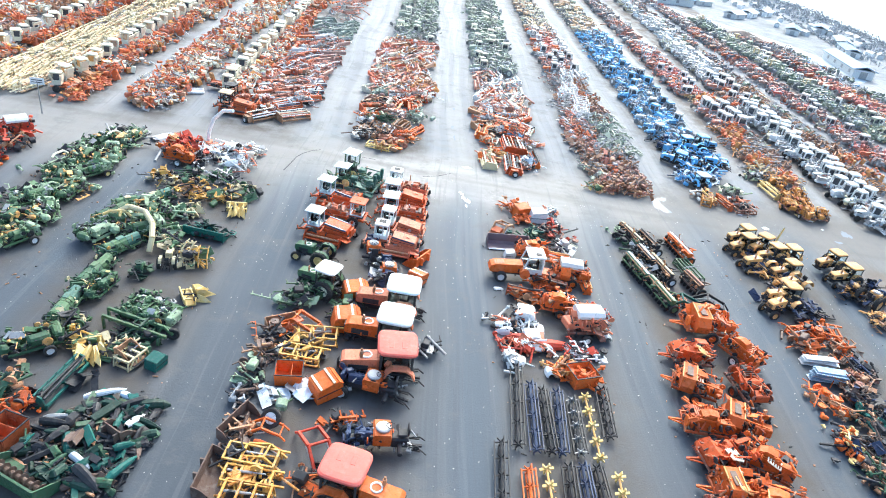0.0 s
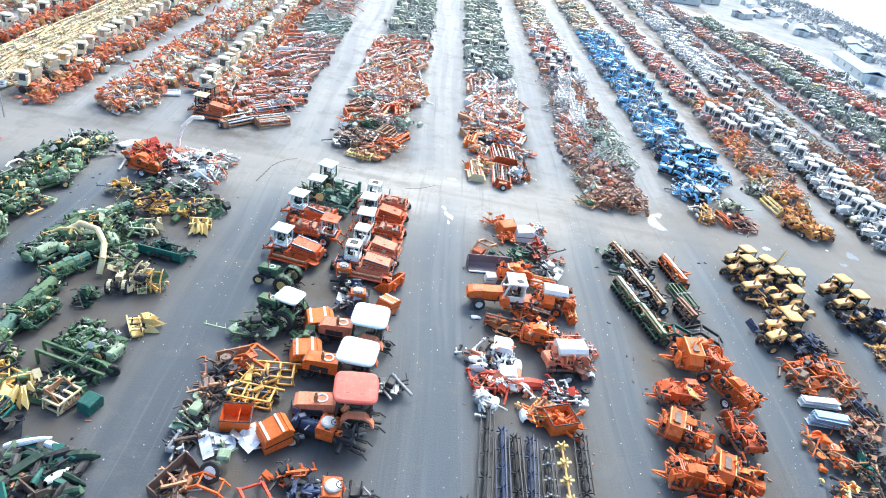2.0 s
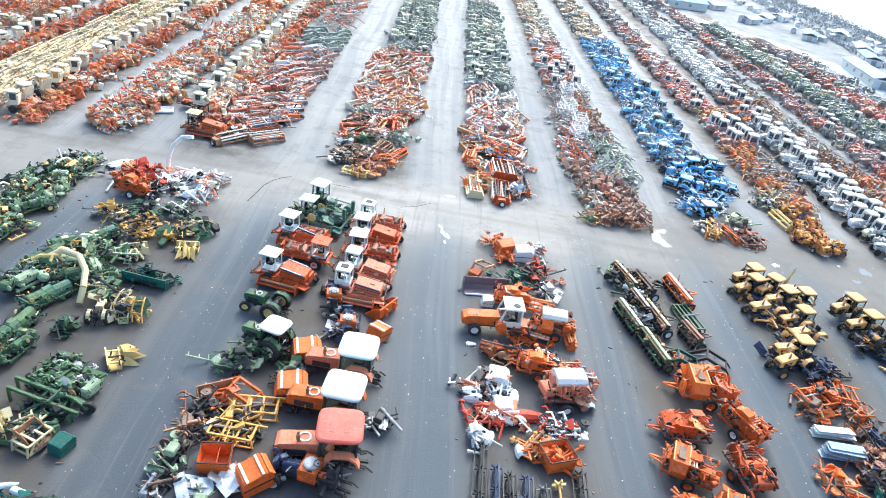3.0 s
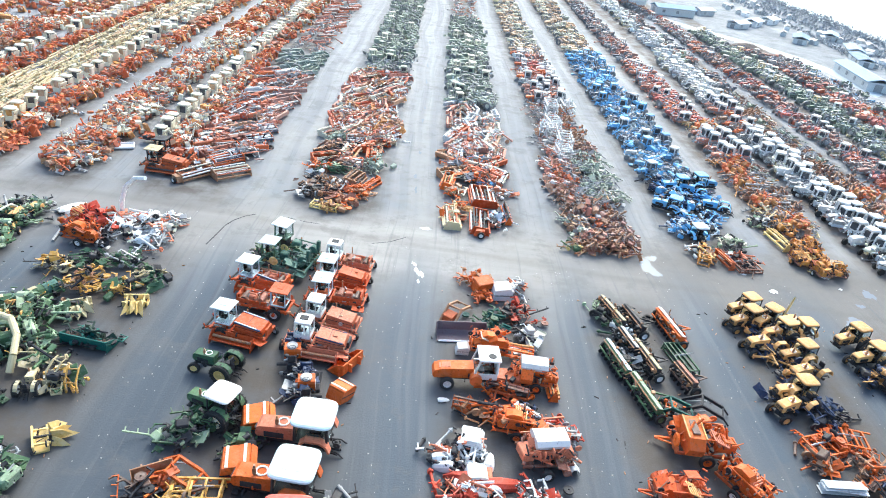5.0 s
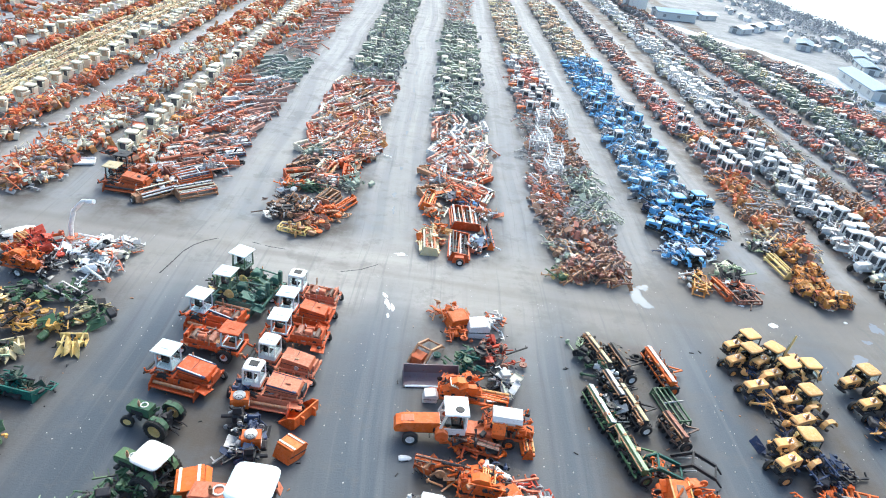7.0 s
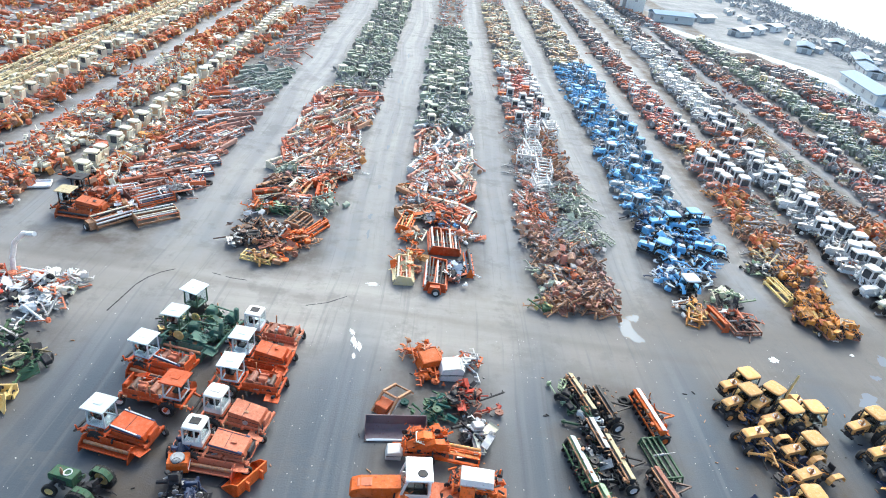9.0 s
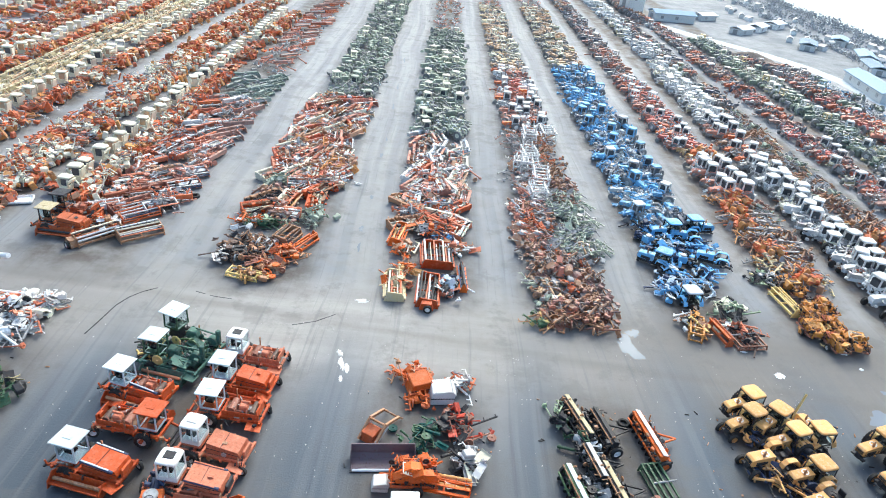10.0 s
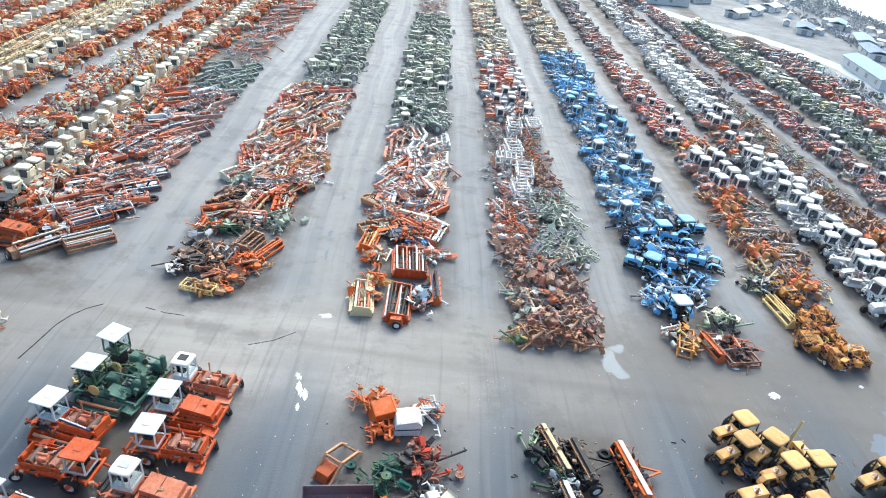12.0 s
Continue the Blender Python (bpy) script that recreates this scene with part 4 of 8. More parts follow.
def combine_hulk(col="green", seed=1, label=""):
    """A stripped harvester: long rounded hoods, an open trough with pale slats, bent shields, belts, spout, axle."""
    rng = random.Random(seed)
    t = thing("stripped_combine", label or f"stripped {col} combine body without wheels", "combine")
    lite = "palegreen" if col == "moss" else "moss" if col in ("green", "palegreen") else col
    inner = rng.choice(["tan", "cream", "dark", "tan"])
    z = rng.uniform(0.75, 0.95)
    part("hood", Geo().box((rng.uniform(-0.5, 0.5), -0.42, z), (rng.uniform(1.0, 1.5), 0.6, 0.6), (rng.uniform(-10, 10), rng.uniform(-6, 6), rng.uniform(-8, 8)), ch=0.12), col, t)
    part("rail", Geo().beam((-1.3, -0.75, 0.45), (1.5, -0.75, 0.5), 0.1, 0.14), col, t)
    part("rail", Geo().beam((-1.3, -0.1, 0.45), (1.5, -0.1, 0.5), 0.1, 0.14), lite, t)
    part("end_housing", Geo().box((1.35, 0.05, 0.75), (0.55, 1.3, 0.75), (0, rng.uniform(-10, 10), rng.uniform(-8, 8)), ch=0.12), lite, t)
    tr_ = Geo().box((-0.1, 0.1, 0.6), (2.2, 0.05, 0.6)).box((-0.1, 0.85, 0.55), (2.2, 0.05, 0.5), (14, 0, 0)).box((-1.2, 0.48, 0.55), (0.05, 0.8, 0.6))
    part("trough", tr_, lite, t)
    part("trough_floor", Geo().box((-0.1, 0.48, 0.36), (2.1, 0.7, 0.05), (0, 2, 0)), inner, t)
    bars_ = Geo()
    for k in range(rng.randint(4, 7)):
        x = -1.0 + 1.9 * rng.random()
        bars_.beam((x, 0.08, rng.uniform(0.5, 0.9)), (x + rng.uniform(-0.2, 0.2), 0.9, rng.uniform(0.5, 0.85)), 0.07)
    part("walker_bars", bars_, rng.choice(["tan", "steel", lite]), t)
    part("straw_hood", Geo().box((-1.45, -0.2, 0.75), (0.6, 0.8, 0.55), (0, rng.uniform(10, 40), rng.uniform(-14, 14)), ch=0.16), rng.choice([col, lite]), t)
    for k in range(4):
        part("shield", Geo().box((rng.uniform(-1.3, 1.2), rng.uniform(-0.8, 0.9), rng.uniform(0.6, 1.25)), (rng.uniform(0.4, 0.9), rng.uniform(0.25, 0.5), 0.04), (rng.uniform(-50, 50), rng.uniform(-30, 30), rng.uniform(-30, 30)), ch=0.015), rng.choice([col, lite, lite, "steel", "tan"]), t)
    part("belt_wheel", Geo().lathe((0.7, -0.78, 0.8), [(0.05, -0.04), (0.26, -0.04), (0.3, 0), (0.26, 0.04), (0.05, 0.04)], 12), rng.choice(["tan", "dark", lite]), t)
    fittings(t, "dark", rng, (-1.6, -0.8, 0.3), (1.6, 0.95, 1.1), 60)
    fittings(t, col, rng, (-1.8, -0.9, 0.3), (1.7, 1.0, 1.3), 34, "bracket")
    fittings(t, lite, rng, (-1.7, -0.9, 0.3), (1.7, 1.0, 1.35), 24, "arm")
    fittings(t, rng.choice(["tan", "yellow", "steel"]), rng, (-1.6, -0.9, 0.3), (1.6, 0.9, 1.25), 14, "rod")
    if seed % 3 == 1:
        part("unloading_tube", Geo().path([(-0.3, 0.8, 1.0), (-0.6, 1.1, 1.3), (-1.5, 1.3, 1.3), (-2.0, 1.3, 1.1)], 0.1, 8), rng.choice(["yellow", "cream", "palegreen"]), t)
    part("axle", Geo().tube((0.7, -1.1, 0.35), (0.7, 1.1, 0.35), 0.1, 8).tube((-1.2, -0.9, 0.3), (-1.2, 0.9, 0.3), 0.08, 8), "dark", t)
    wheel(t, (0.7, rng.choice([-1.1, 1.1]), 0.36), 0.36, 0.22, rng.choice(["yellow", "white"]))
    return t


def heap_pieces(cols, seed, size=(2.6, 2.2, 1.0), n=34):
    """Loose machine parts in a tangle: a list of name, colour, mesh."""
    rng = random.Random(seed)
    out = []
    for k in range(n):
        col = cols[k % len(cols)]
        g = Geo()
        x, y = rng.gauss(0, size[0] / 3.6), rng.gauss(0, size[1] / 3.6)
        zt = size[2] * max(0.12, 1 - (abs(x) / size[0] + abs(y) / size[1]))
        z, a, L = rng.uniform(0.05, zt), rng.uniform(0, math.pi), rng.uniform(0.5, 1.7)
        d = Vector((math.cos(a) * L / 2, math.sin(a) * L / 2, rng.uniform(-0.18, 0.18) * L))
        q = Vector((x, y, z + abs(d.z) + 0.05))
        t = rng.random()
        if t < 0.3:
            nm, w = "bar", rng.uniform(0.05, 0.11)
            g.beam(q - d, q + d, w)
            e = Vector((-d.y, d.x, 0)).normalized() * rng.uniform(0.15, 0.4)
            for f in (-0.8, 0.1, 0.9):
                g.beam(q + d * f, q + d * f + e + Vector((0, 0, rng.uniform(0, 0.15))), w * 0.7)
        elif t < 0.5:
            nm = "shaft"
            g.tube(q - d, q + d, rng.uniform(0.035, 0.09), 7)
            g.tube(q + d * 0.7, q + d * 0.85, rng.uniform(0.1, 0.2), 9)
        elif t < 0.66:
            nm = "plate"
            g.box(q, (L * 0.65, L * rng.uniform(0.25, 0.45), 0.03), (rng.uniform(-45, 45), rng.uniform(-45, 45), math.degrees(a)), ch=0.008)
            g.box(q + Vector((0, 0, 0.06)), (L * 0.5, 0.05, 0.1), (rng.uniform(-45, 45), 0, math.degrees(a)))
        elif t < 0.78:
            nm, w = "bracket", L * 0.3
            g.beam(q, q + d * 0.7, 0.08).box(q + d * 0.5, (w, w * 0.7, 0.12), (rng.uniform(-30, 30), rng.uniform(-30, 30), math.degrees(a))).beam(q + d * 0.7, q + d * 0.7 + Vector((-d.y, d.x, 0.1)) * 0.5, 0.07)
        elif t < 0.9:
            nm = "casing"
            g.box(q, (L * 0.4, L * 0.28, L * 0.22), (rng.uniform(-20, 20), rng.uniform(-20, 20), math.degrees(a)), ch=0.05)
            g.tube(q, q + Vector((0, L * 0.3, 0.05)), L * 0.08, 8)
        else:
            nm = "pulley"
            g.lathe(q, [(0.05, -0.05), (0.2, -0.04), (0.26, -0.05), (0.26, 0.05), (0.2, 0.04), (0.05, 0.05)], 12, rng.choice("xyz"))
        lo = min(v[2] for v in g.v)
        if lo < 0.0:
            g.v = [(u, v, w - lo) for u, v, w in g.v]
        out.append((nm, col, g))
    return out


def scrap_heap(cols, seed=0, size=(2.6, 2.2, 0.9), n=30, label="", name="scrap_heap", cat="scrap parts"):
    """A tangle of loose machine parts on the ground."""
    t = thing(name, label or f"tangled heap of {cols[0]} and {cols[-1]} machine parts on gravel", cat)
    small = {}
    for nm, col, g in heap_pieces(cols, seed, size, n):
        reach = max(max(v[k] for v in g.v) - min(v[k] for v in g.v) for k in (0, 1))
        if reach < 0.75:
            small.setdefault(col, Geo()).merge(g, Matrix())
        else:
            part(nm, g, col, t)
    for col, g in small.items():
        tagged(part("small_scrap", g, col, t), "", "", "", "stuff")
    return t


def sheet_stack(col="galv", label="", n=7, L=2.6, W=1.1):
    t = thing("panel_stack", label or f"stack of {col} sheet metal panels on gravel", "panels")
    for k in range(n):
        a = random.uniform(-7, 7)
        z = 0.08 + 0.11 * k
        part("panel", Geo().box((0.05 * (k % 3), random.uniform(-0.12, 0.12), z), (L - 0.05 * k, W * 0.5, 0.03), (random.uniform(-4, 4), 0, a)).beam((-L / 2.2, 0.2, z - 0.035), (L / 2.2, 0.2, z - 0.035), 0.05), random.choice([col, "galv", col]), t)
    return t


def loose_sheets(seed=0, cols=("white", "white", "cream", "steel"), n=7, size=1.0, label="pile of crumpled white sheet metal panels on gravel"):
    rng = random.Random(seed)
    t = thing("sheet_metal_pile", label, "panels")
    for k in range(n):
        x, y, a = rng.gauss(0, 0.55 * size), rng.gauss(0, 0.4 * size), rng.uniform(0, 180)
        z, L, W = 0.16 + 0.4 * k / n, rng.uniform(0.7, 1.3), rng.uniform(0.35, 0.7)
        r = Euler((rng.uniform(-0.45, 0.45), rng.uniform(-0.45, 0.45), radians(a))).to_matrix()
        c, vs = Vector((x, y, z)), []
        for u, h in ((-0.5, 0.08), (-0.42, 0.0), (0.1, 0.05), (0.42, 0.0), (0.5, 0.12)):
            for v in (-0.5, 0.5):
                for d in (0.0, 0.025):
                    vs.append(c + r @ Vector((u * L, v * W, h + d)))
        fs = []
        for q in range(4):
            b = 4 * q
            fs += [(b, b + 2, b + 6, b + 4), (b + 1, b + 5, b + 7, b + 3), (b, b + 4, b + 5, b + 1), (b + 2, b + 3, b + 7, b + 6)]
        fs += [(0, 1, 3, 2), (16, 18, 19, 17)]
        lo = min(q.z for q in vs)
        part("panel", Geo().add([(q.x, q.y, q.z - min(0.0, lo)) for q in vs], fs), rng.choice(cols), t)
    return t


def shield_geo(L, W, H):
    """A curved sheet-metal shell, tapering to a nose."""
    st = [(-0.5, 0.75, 0.7), (-0.35, 1.0, 1.0), (0.0, 0.95, 0.95), (0.3, 0.7, 0.7), (0.5, 0.2, 0.2)]
    sec = [(-0.5, 0.0), (-0.42, 0.6), (-0.2, 0.95), (0.2, 1.0), (0.42, 0.65), (0.5, 0.0)]
    n = len(sec)
    vs = [(x * L, y * w * W, z * h * H + 0.02) for x, w, h in st for y, z in sec]
    vs += [(x * L * 0.97, y * w * W * 0.93, z * h * H * 0.93) for x, w, h in st for y, z in sec]
    m = n * len(st)
    fs = []
    for a in range(len(st) - 1):
        for b in range(n - 1):
            q = (a * n + b, a * n + b + 1, (a + 1) * n + b + 1, (a + 1) * n + b)
            fs += [q, tuple(m + i for i in reversed(q))]
        for b in (0, n - 1):
            fs.append((a * n + b, (a + 1) * n + b, m + (a + 1) * n + b, m + a * n + b))
    for a in (0, len(st) - 1):
        for b in range(n - 1):
            fs.append((a * n + b, a * n + b + 1, m + a * n + b + 1, m + a * n + b))
    return Geo().add(vs, fs)


def shield_heap(cols, seed, n=22, size=(3.0, 2.6), top=0.9, label=""):
    """Curved shields, hoods and channels thrown on one another."""
    rng = random.Random(seed)
    t = thing("shield_heap", label, "scrap parts")
    for k in range(n):
        x, y = rng.uniform(-0.5, 0.5) * size[0], rng.uniform(-0.5, 0.5) * size[1]
        z = rng.uniform(0.0, top) * max(0.1, 1 - abs(x) / size[0] - abs(y) / size[1])
        a, L = rng.uniform(0, 360), rng.uniform(0.6, 1.5)
        g, q = Geo(), rng.random()
        if q < 0.5:
            src = shield_geo(L, rng.uniform(0.25, 0.5), rng.uniform(0.15, 0.4))
        elif q < 0.8:
            w, h = rng.uniform(0.1, 0.22), rng.uniform(0.12, 0.3)
            src = Geo().prism_x([(-w, 0), (-w, h), (w, h), (w, 0), (w - 0.03, 0), (w - 0.03, h - 0.03), (0.03 - w, h - 0.03), (0.03 - w, 0)], -L / 2, L / 2)
        else:
            src = Geo().box((0, 0, 0.2), (L * 0.6, L * 0.3, 0.3), ch=0.06, top=0.8).beam((-L * 0.4, 0.1, 0.3), (L * 0.5, 0.1, 0.36), 0.06)
        g.merge(src, Matrix.Translation((x, y, z)) @ Euler((rng.uniform(-0.7, 0.7), rng.uniform(-0.3, 0.3), radians(a))).to_matrix().to_4x4())
        lo = min(v[2] for v in g.v)
        if lo < 0:
            g.v = [(u, v, w_ - lo) for u, v, w_ in g.v]
        part("shield", g, cols[k % len(cols)], t)
    for j, (col, k) in enumerate((("dark", 40), (cols[0], 30), ("rust", 10))):
        g = Geo()
        for i in range(k):
            x, y, a, L = rng.uniform(-0.5, 0.5) * size[0], rng.uniform(-0.5, 0.5) * size[1], rng.uniform(0, 6.28), rng.uniform(0.15, 0.45)
            z = 0.08 + rng.uniform(0, top * 0.8) * max(0.1, 1 - abs(x) / size[0] - abs(y) / size[1])
            g.beam((x - L * math.cos(a), y - L * math.sin(a), max(0.05, z - 0.1)), (x + L * math.cos(a), y + L * math.sin(a), z + rng.uniform(-0.02, 0.2)), rng.uniform(0.05, 0.14))
        tagged(part("small_scrap", g, col, t), "", "", "", "stuff")
    return t


def threshing_body(col="moss", L=2.8, seed=0, label=""):
    """A long round-backed harvester body along x, on side rails, with end frames and loose arms."""
    rng = random.Random(seed)
    t = thing("threshing_body", label or f"long round-backed {col} harvester body on gravel", "harvester body")
    lite = "sea" if col == "moss" else "moss"
    pr = [(-0.5, 0.35), (-0.52, 0.7), (-0.38, 1.0), (-0.14, 1.16), (0.16, 1.16), (0.38, 1.0), (0.5, 0.7), (0.48, 0.35)]
    part("shell", Geo().prism_x(pr, -L / 2, L * 0.1), col, t)
    part("shell", Geo().prism_x([(y * 0.82, z * 0.9 + 0.03) for y, z in pr], L * 0.12, L / 2), lite, t)
    for k in range(4):
        x = -L / 2 + (0.02 + 0.19 * k) * L
        part("flange", Geo().prism_x([(y * 1.05, 0.35 + (z - 0.35) * 1.04) for y, z in pr], x, x + 0.05), lite if k % 2 else col, t)
    for s in (-1, 1):
        part("rail", Geo().beam((-L * 0.58, s * 0.6, 0.36), (L * 0.58, s * 0.6, 0.4), 0.1, 0.14), col, t)
        part("end_frame", Geo().beam((s * L * 0.55, -0.8, 0.3), (s * L * 0.55, 0.8, 0.3), 0.1).beam((s * L * 0.55, -0.6, 0.3), (s * L * 0.57, -0.5, 1.1), 0.09).beam((s * L * 0.55, 0.6, 0.3), (s * L * 0.57, 0.5, 1.0), 0.09).beam((s * L * 0.57, -0.5, 1.1), (s * L * 0.57, 0.5, 1.0), 0.08), rng.choice([col, "bottle", lite]), t)
    for s in (-1, 1):
        part("skid", Geo().beam((s * L * 0.35, -0.7, 0.15), (s * L * 0.35, 0.7, 0.15), 0.3, 0.3), "dark", t)
    part("hatch", Geo().box((rng.uniform(-0.6, 0.3), 0.0, 1.2), (rng.uniform(0.4, 0.7), 0.4, 0.05), (rng.uniform(-14, 14), 0, 0), ch=0.02), rng.choice(["straw", lite, "dark"]), t)
    fittings(t, "dark", rng, (-L * 0.55, -0.85, 0.2), (L * 0.55, 0.85, 0.9), 40)
    fittings(t, col, rng, (-L * 0.6, -0.95, 0.2), (L * 0.6, 0.95, 1.1), 30, "bracket")
    fittings(t, rng.choice(["straw", "steel", "gold"]), rng, (-L * 0.6, -0.9, 0.2), (L * 0.6, 0.9, 1.1), 10, "rod")
    return t


def snout_fan(col="yellow", n=4, seed=0, label=""):
    """Pointed folded snouts off a corn head, thrown together in a fan beside a slotted trough."""
    rng = random.Random(seed)
    t = thing("corn_head_snouts", label or f"{col} corn head snouts fanned out on gravel", "corn head")
    for k in range(n):
        a = radians(-28 + 56 * k / max(1, n - 1) + rng.uniform(-10, 10))
        L, w, h = rng.uniform(0.8, 1.2), rng.uniform(0.16, 0.24), rng.uniform(0.4, 0.75)
        src = Geo().add([(0, -w, 0), (0, w, 0), (0, 0.05, h), (0, -0.05, h), (L * 0.6, -w * 0.7, 0.02), (L * 0.6, w * 0.7, 0.02), (L * 0.55, 0, h * 0.75), (L, 0, 0.03)],
                        [(0, 3, 6, 4), (1, 5, 6, 2), (3, 2, 6), (4, 6, 7), (5, 7, 6), (0, 4, 5, 1), (4, 7, 5), (0, 1, 2, 3)])
        g = Geo().merge(src, Matrix.Translation((0.1 * math.cos(a), 0.5 * math.sin(a), rng.uniform(0, 0.25))) @ Euler((rng.uniform(-0.5, 0.5), 0.0, a)).to_matrix().to_4x4())
        lo = min(v[2] for v in g.v)
        g.v = [(u, v, w_ - min(0, lo)) for u, v, w_ in g.v]
        part("snout", g, col, t)
    part("trough", Geo().prism([(-0.75, 0.05), (-0.1, 0.05), (-0.08, 0.4), (-0.16, 0.4), (-0.18, 0.14), (-0.68, 0.14), (-0.7, 0.55), (-0.78, 0.55)], -0.75, 0.75), col, t)
    for k in range(3):
        part("row_unit", Geo().beam((-0.72, -0.5 + 0.5 * k, 0.45), (0.0, -0.5 + 0.5 * k, 0.35), 0.09), "dark" if k % 2 else col, t)
    fittings(t, "dark", rng, (-0.8, -0.8, 0.1), (0.5, 0.8, 0.5), 12)
    return t


def single_wheel_axle():
    t = thing("axle_stub", "green tractor axle with one white wheel beside sheet metal", "axle")
    part("housing", Geo().tube((-0.2, -0.5, 0.42), (0.1, 0.7, 0.5), 0.13, 10).box((0.0, 0.35, 0.55), (0.55, 0.6, 0.5), (8, 0, 10), ch=0.1), "palegreen", t)
    part("drawbar", Geo().beam((0, 0.6, 0.3), (0.3, 1.2, 0.2), 0.08).beam((0.1, 0.4, 0.6), (-0.4, 0.9, 0.9), 0.06), "moss", t)
    w = part("tyre", tyre_geo(0.5, 0.28), "tyre", t, "", (-0.2, -0.62, 0.5))
    w.rotation_euler = (radians(-38), 0, radians(-8))
    part("rim", rim_geo(0.52, 0.3).tube((0, -0.1, 0), (0, -0.05, 0), 0.29, 16), "white", w, "white steel rim")
    return t


def cab_tractor():
    """A tractor with a long orange nose towards +x and a tall white box cab with a sloping windscreen."""
    t = thing("tractor", "orange tractor with a long nose and a tall white cab", "tractor")
    rng = random.Random(77)
    part("hood", Geo().prism([(0.6, 0.7), (2.9, 0.65), (3.0, 0.85), (2.9, 1.15), (2.5, 1.3), (0.6, 1.4)], -0.4, 0.4), "orange", t)
    part("nose_panel", Geo().box((2.3, 0, 1.3), (0.7, 0.5, 0.05), (0, 8, 0), ch=0.02), "fadedred", t)
    part("chassis", Geo().box((0.6, 0, 0.62), (4.2, 0.5, 0.34), ch=0.05), "dark", t)
    part("side_box", Geo().tube((0.5, 0.45, 0.95), (0.5, 0.95, 0.95), 0.36, 14), "orange", t)
    part("rear_deck", Geo().box((-1.5, 0, 0.7), (1.6, 1.0, 0.3), (0, -4, 0), ch=0.03).beam((-0.8, 0.5, 0.8), (-2.2, 0.6, 0.5), 0.1).beam((-0.8, -0.5, 0.8), (-2.2, -0.6, 0.5), 0.1), "brick", t)
    for s in (-1, 1):
        part("cab_side", Geo().prism([(-0.75, 0.9), (0.55, 0.9), (0.62, 1.3), (-0.75, 1.3)], s * 0.68 - 0.03, s * 0.68 + 0.03), "white", t)
        part("window", Geo().prism([(-0.6, 1.34), (0.5, 1.34), (0.28, 2.1), (-0.6, 2.1)], s * 0.67 - 0.012, s * 0.67 + 0.012), "glass", t)
        for x0, x1 in ((-0.72, -0.7), (0.6, 0.34)):
            part("post", Geo().beam((x0, s * 0.66, 1.25), (x1, s * 0.64, 2.2), 0.1), "white", t)
    part("windscreen", Geo().box((0.46, 0, 1.74), (0.03, 1.2, 0.85), (0, -17, 0)), "glass", t)
    part("rear_wall", Geo().box((-0.74, 0, 1.5), (0.05, 1.3, 1.2), ch=0.01), "white", t)
    roof = part("roof", Geo().box((-0.2, 0, 2.25), (1.3, 1.5, 0.14), ch=0.05), "white", t)
    part("fan_grille", Geo().lathe((-0.35, 0.3, 2.33), [(0.0, 0.02), (0.2, 0.02), (0.24, 0.0), (0.0, -0.01)], 14, "z", False), "dark", roof)
    part("seat", Geo().box((-0.3, 0, 1.15), (0.5, 0.5, 0.14), ch=0.04).box((-0.5, 0, 1.45), (0.1, 0.5, 0.5), ch=0.03), "dark", t)
    fittings(t, "dark", rng, (-2.0, -0.6, 0.4), (2.8, 0.6, 1.0), 26)
    fittings(t, "brick", rng, (-2.2, -0.8, 0.4), (0.4, 0.8, 1.1), 20, "bracket")
    wheel(t, (2.1, 0.62, 0.42), 0.42, 0.26, "white", "front_wheel")
    wheel(t, (2.1, -0.62, 0.42), 0.42, 0.26, "white", "front_wheel")
    return t


def wheel_stand():
    t = thing("gauge_wheel", "dark gauge wheel on a moss green leg", "wheel")
    part("leg", Geo().beam((0, 0, 0.35), (-0.5, 0.1, 0.9), 0.12).beam((-0.5, 0.1, 0.9), (-0.9, 0.1, 0.15), 0.1), "moss", t)
    wheel(t, (0, 0.1, 0.36), 0.36, 0.22, "dark")
    return t


def long_shield(col="white", L=1.6, W=0.7, H=0.5, label=""):
    """A curved sheet-metal shield or hood, tapering to a nose, lying on its rim."""
    t = thing("machine_shield", label or f"curved {col} machine shield lying on gravel", "shield")
    part("shell", shield_geo(L, W, H), col, t)
    part("rim_bar", Geo().beam((-0.48 * L, -0.42 * W, 0.04), (0.2 * L, -0.42 * W, 0.04), 0.05), "dark", t)
    return t


def put(ob, x, y, yaw=0.0, z=0.0, rx=0.0, ry=0.0, s=1.0):
    """Sets a new thing down."""
    ob.matrix_basis = pose(x, y, z, rx, ry, yaw) @ Matrix.Diagonal((s, s, s, 1))
    return ob


# ---- the yard: ground, puddles, distance ----
def ground():
    xs = [-3000, -900, -300, -120, -60, -20, 20, 60, 100, 118, 124, 130, 136, 142, 150, 170, 220, 400, 900, 3000]
    ys = [-3000, -600, -100, -20, 20, 60, 100, 160, 240, 400, 900, 3000]
    def z(x):
        if x < 118:
            return 0.0
        d = x - 118
        return -0.0085 * d * d if d < 14 else -0.0085 * 196 - 0.238 * (d - 14)
    g = Geo()
    n = len(xs)
    g.add([(x, y, z(x)) for y in ys for x in xs], [(j * n + i, j * n + i + 1, (j + 1) * n + i + 1, (j + 1) * n + i) for j in range(len(ys) - 1) for i in range(n - 1)])
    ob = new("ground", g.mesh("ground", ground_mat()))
    return tagged(ob, "packed grey gravel yard with wheel tracks, dark lanes, painted vignetting and haze", "ground", "", "structure")


ground()
WATER = water_mat()


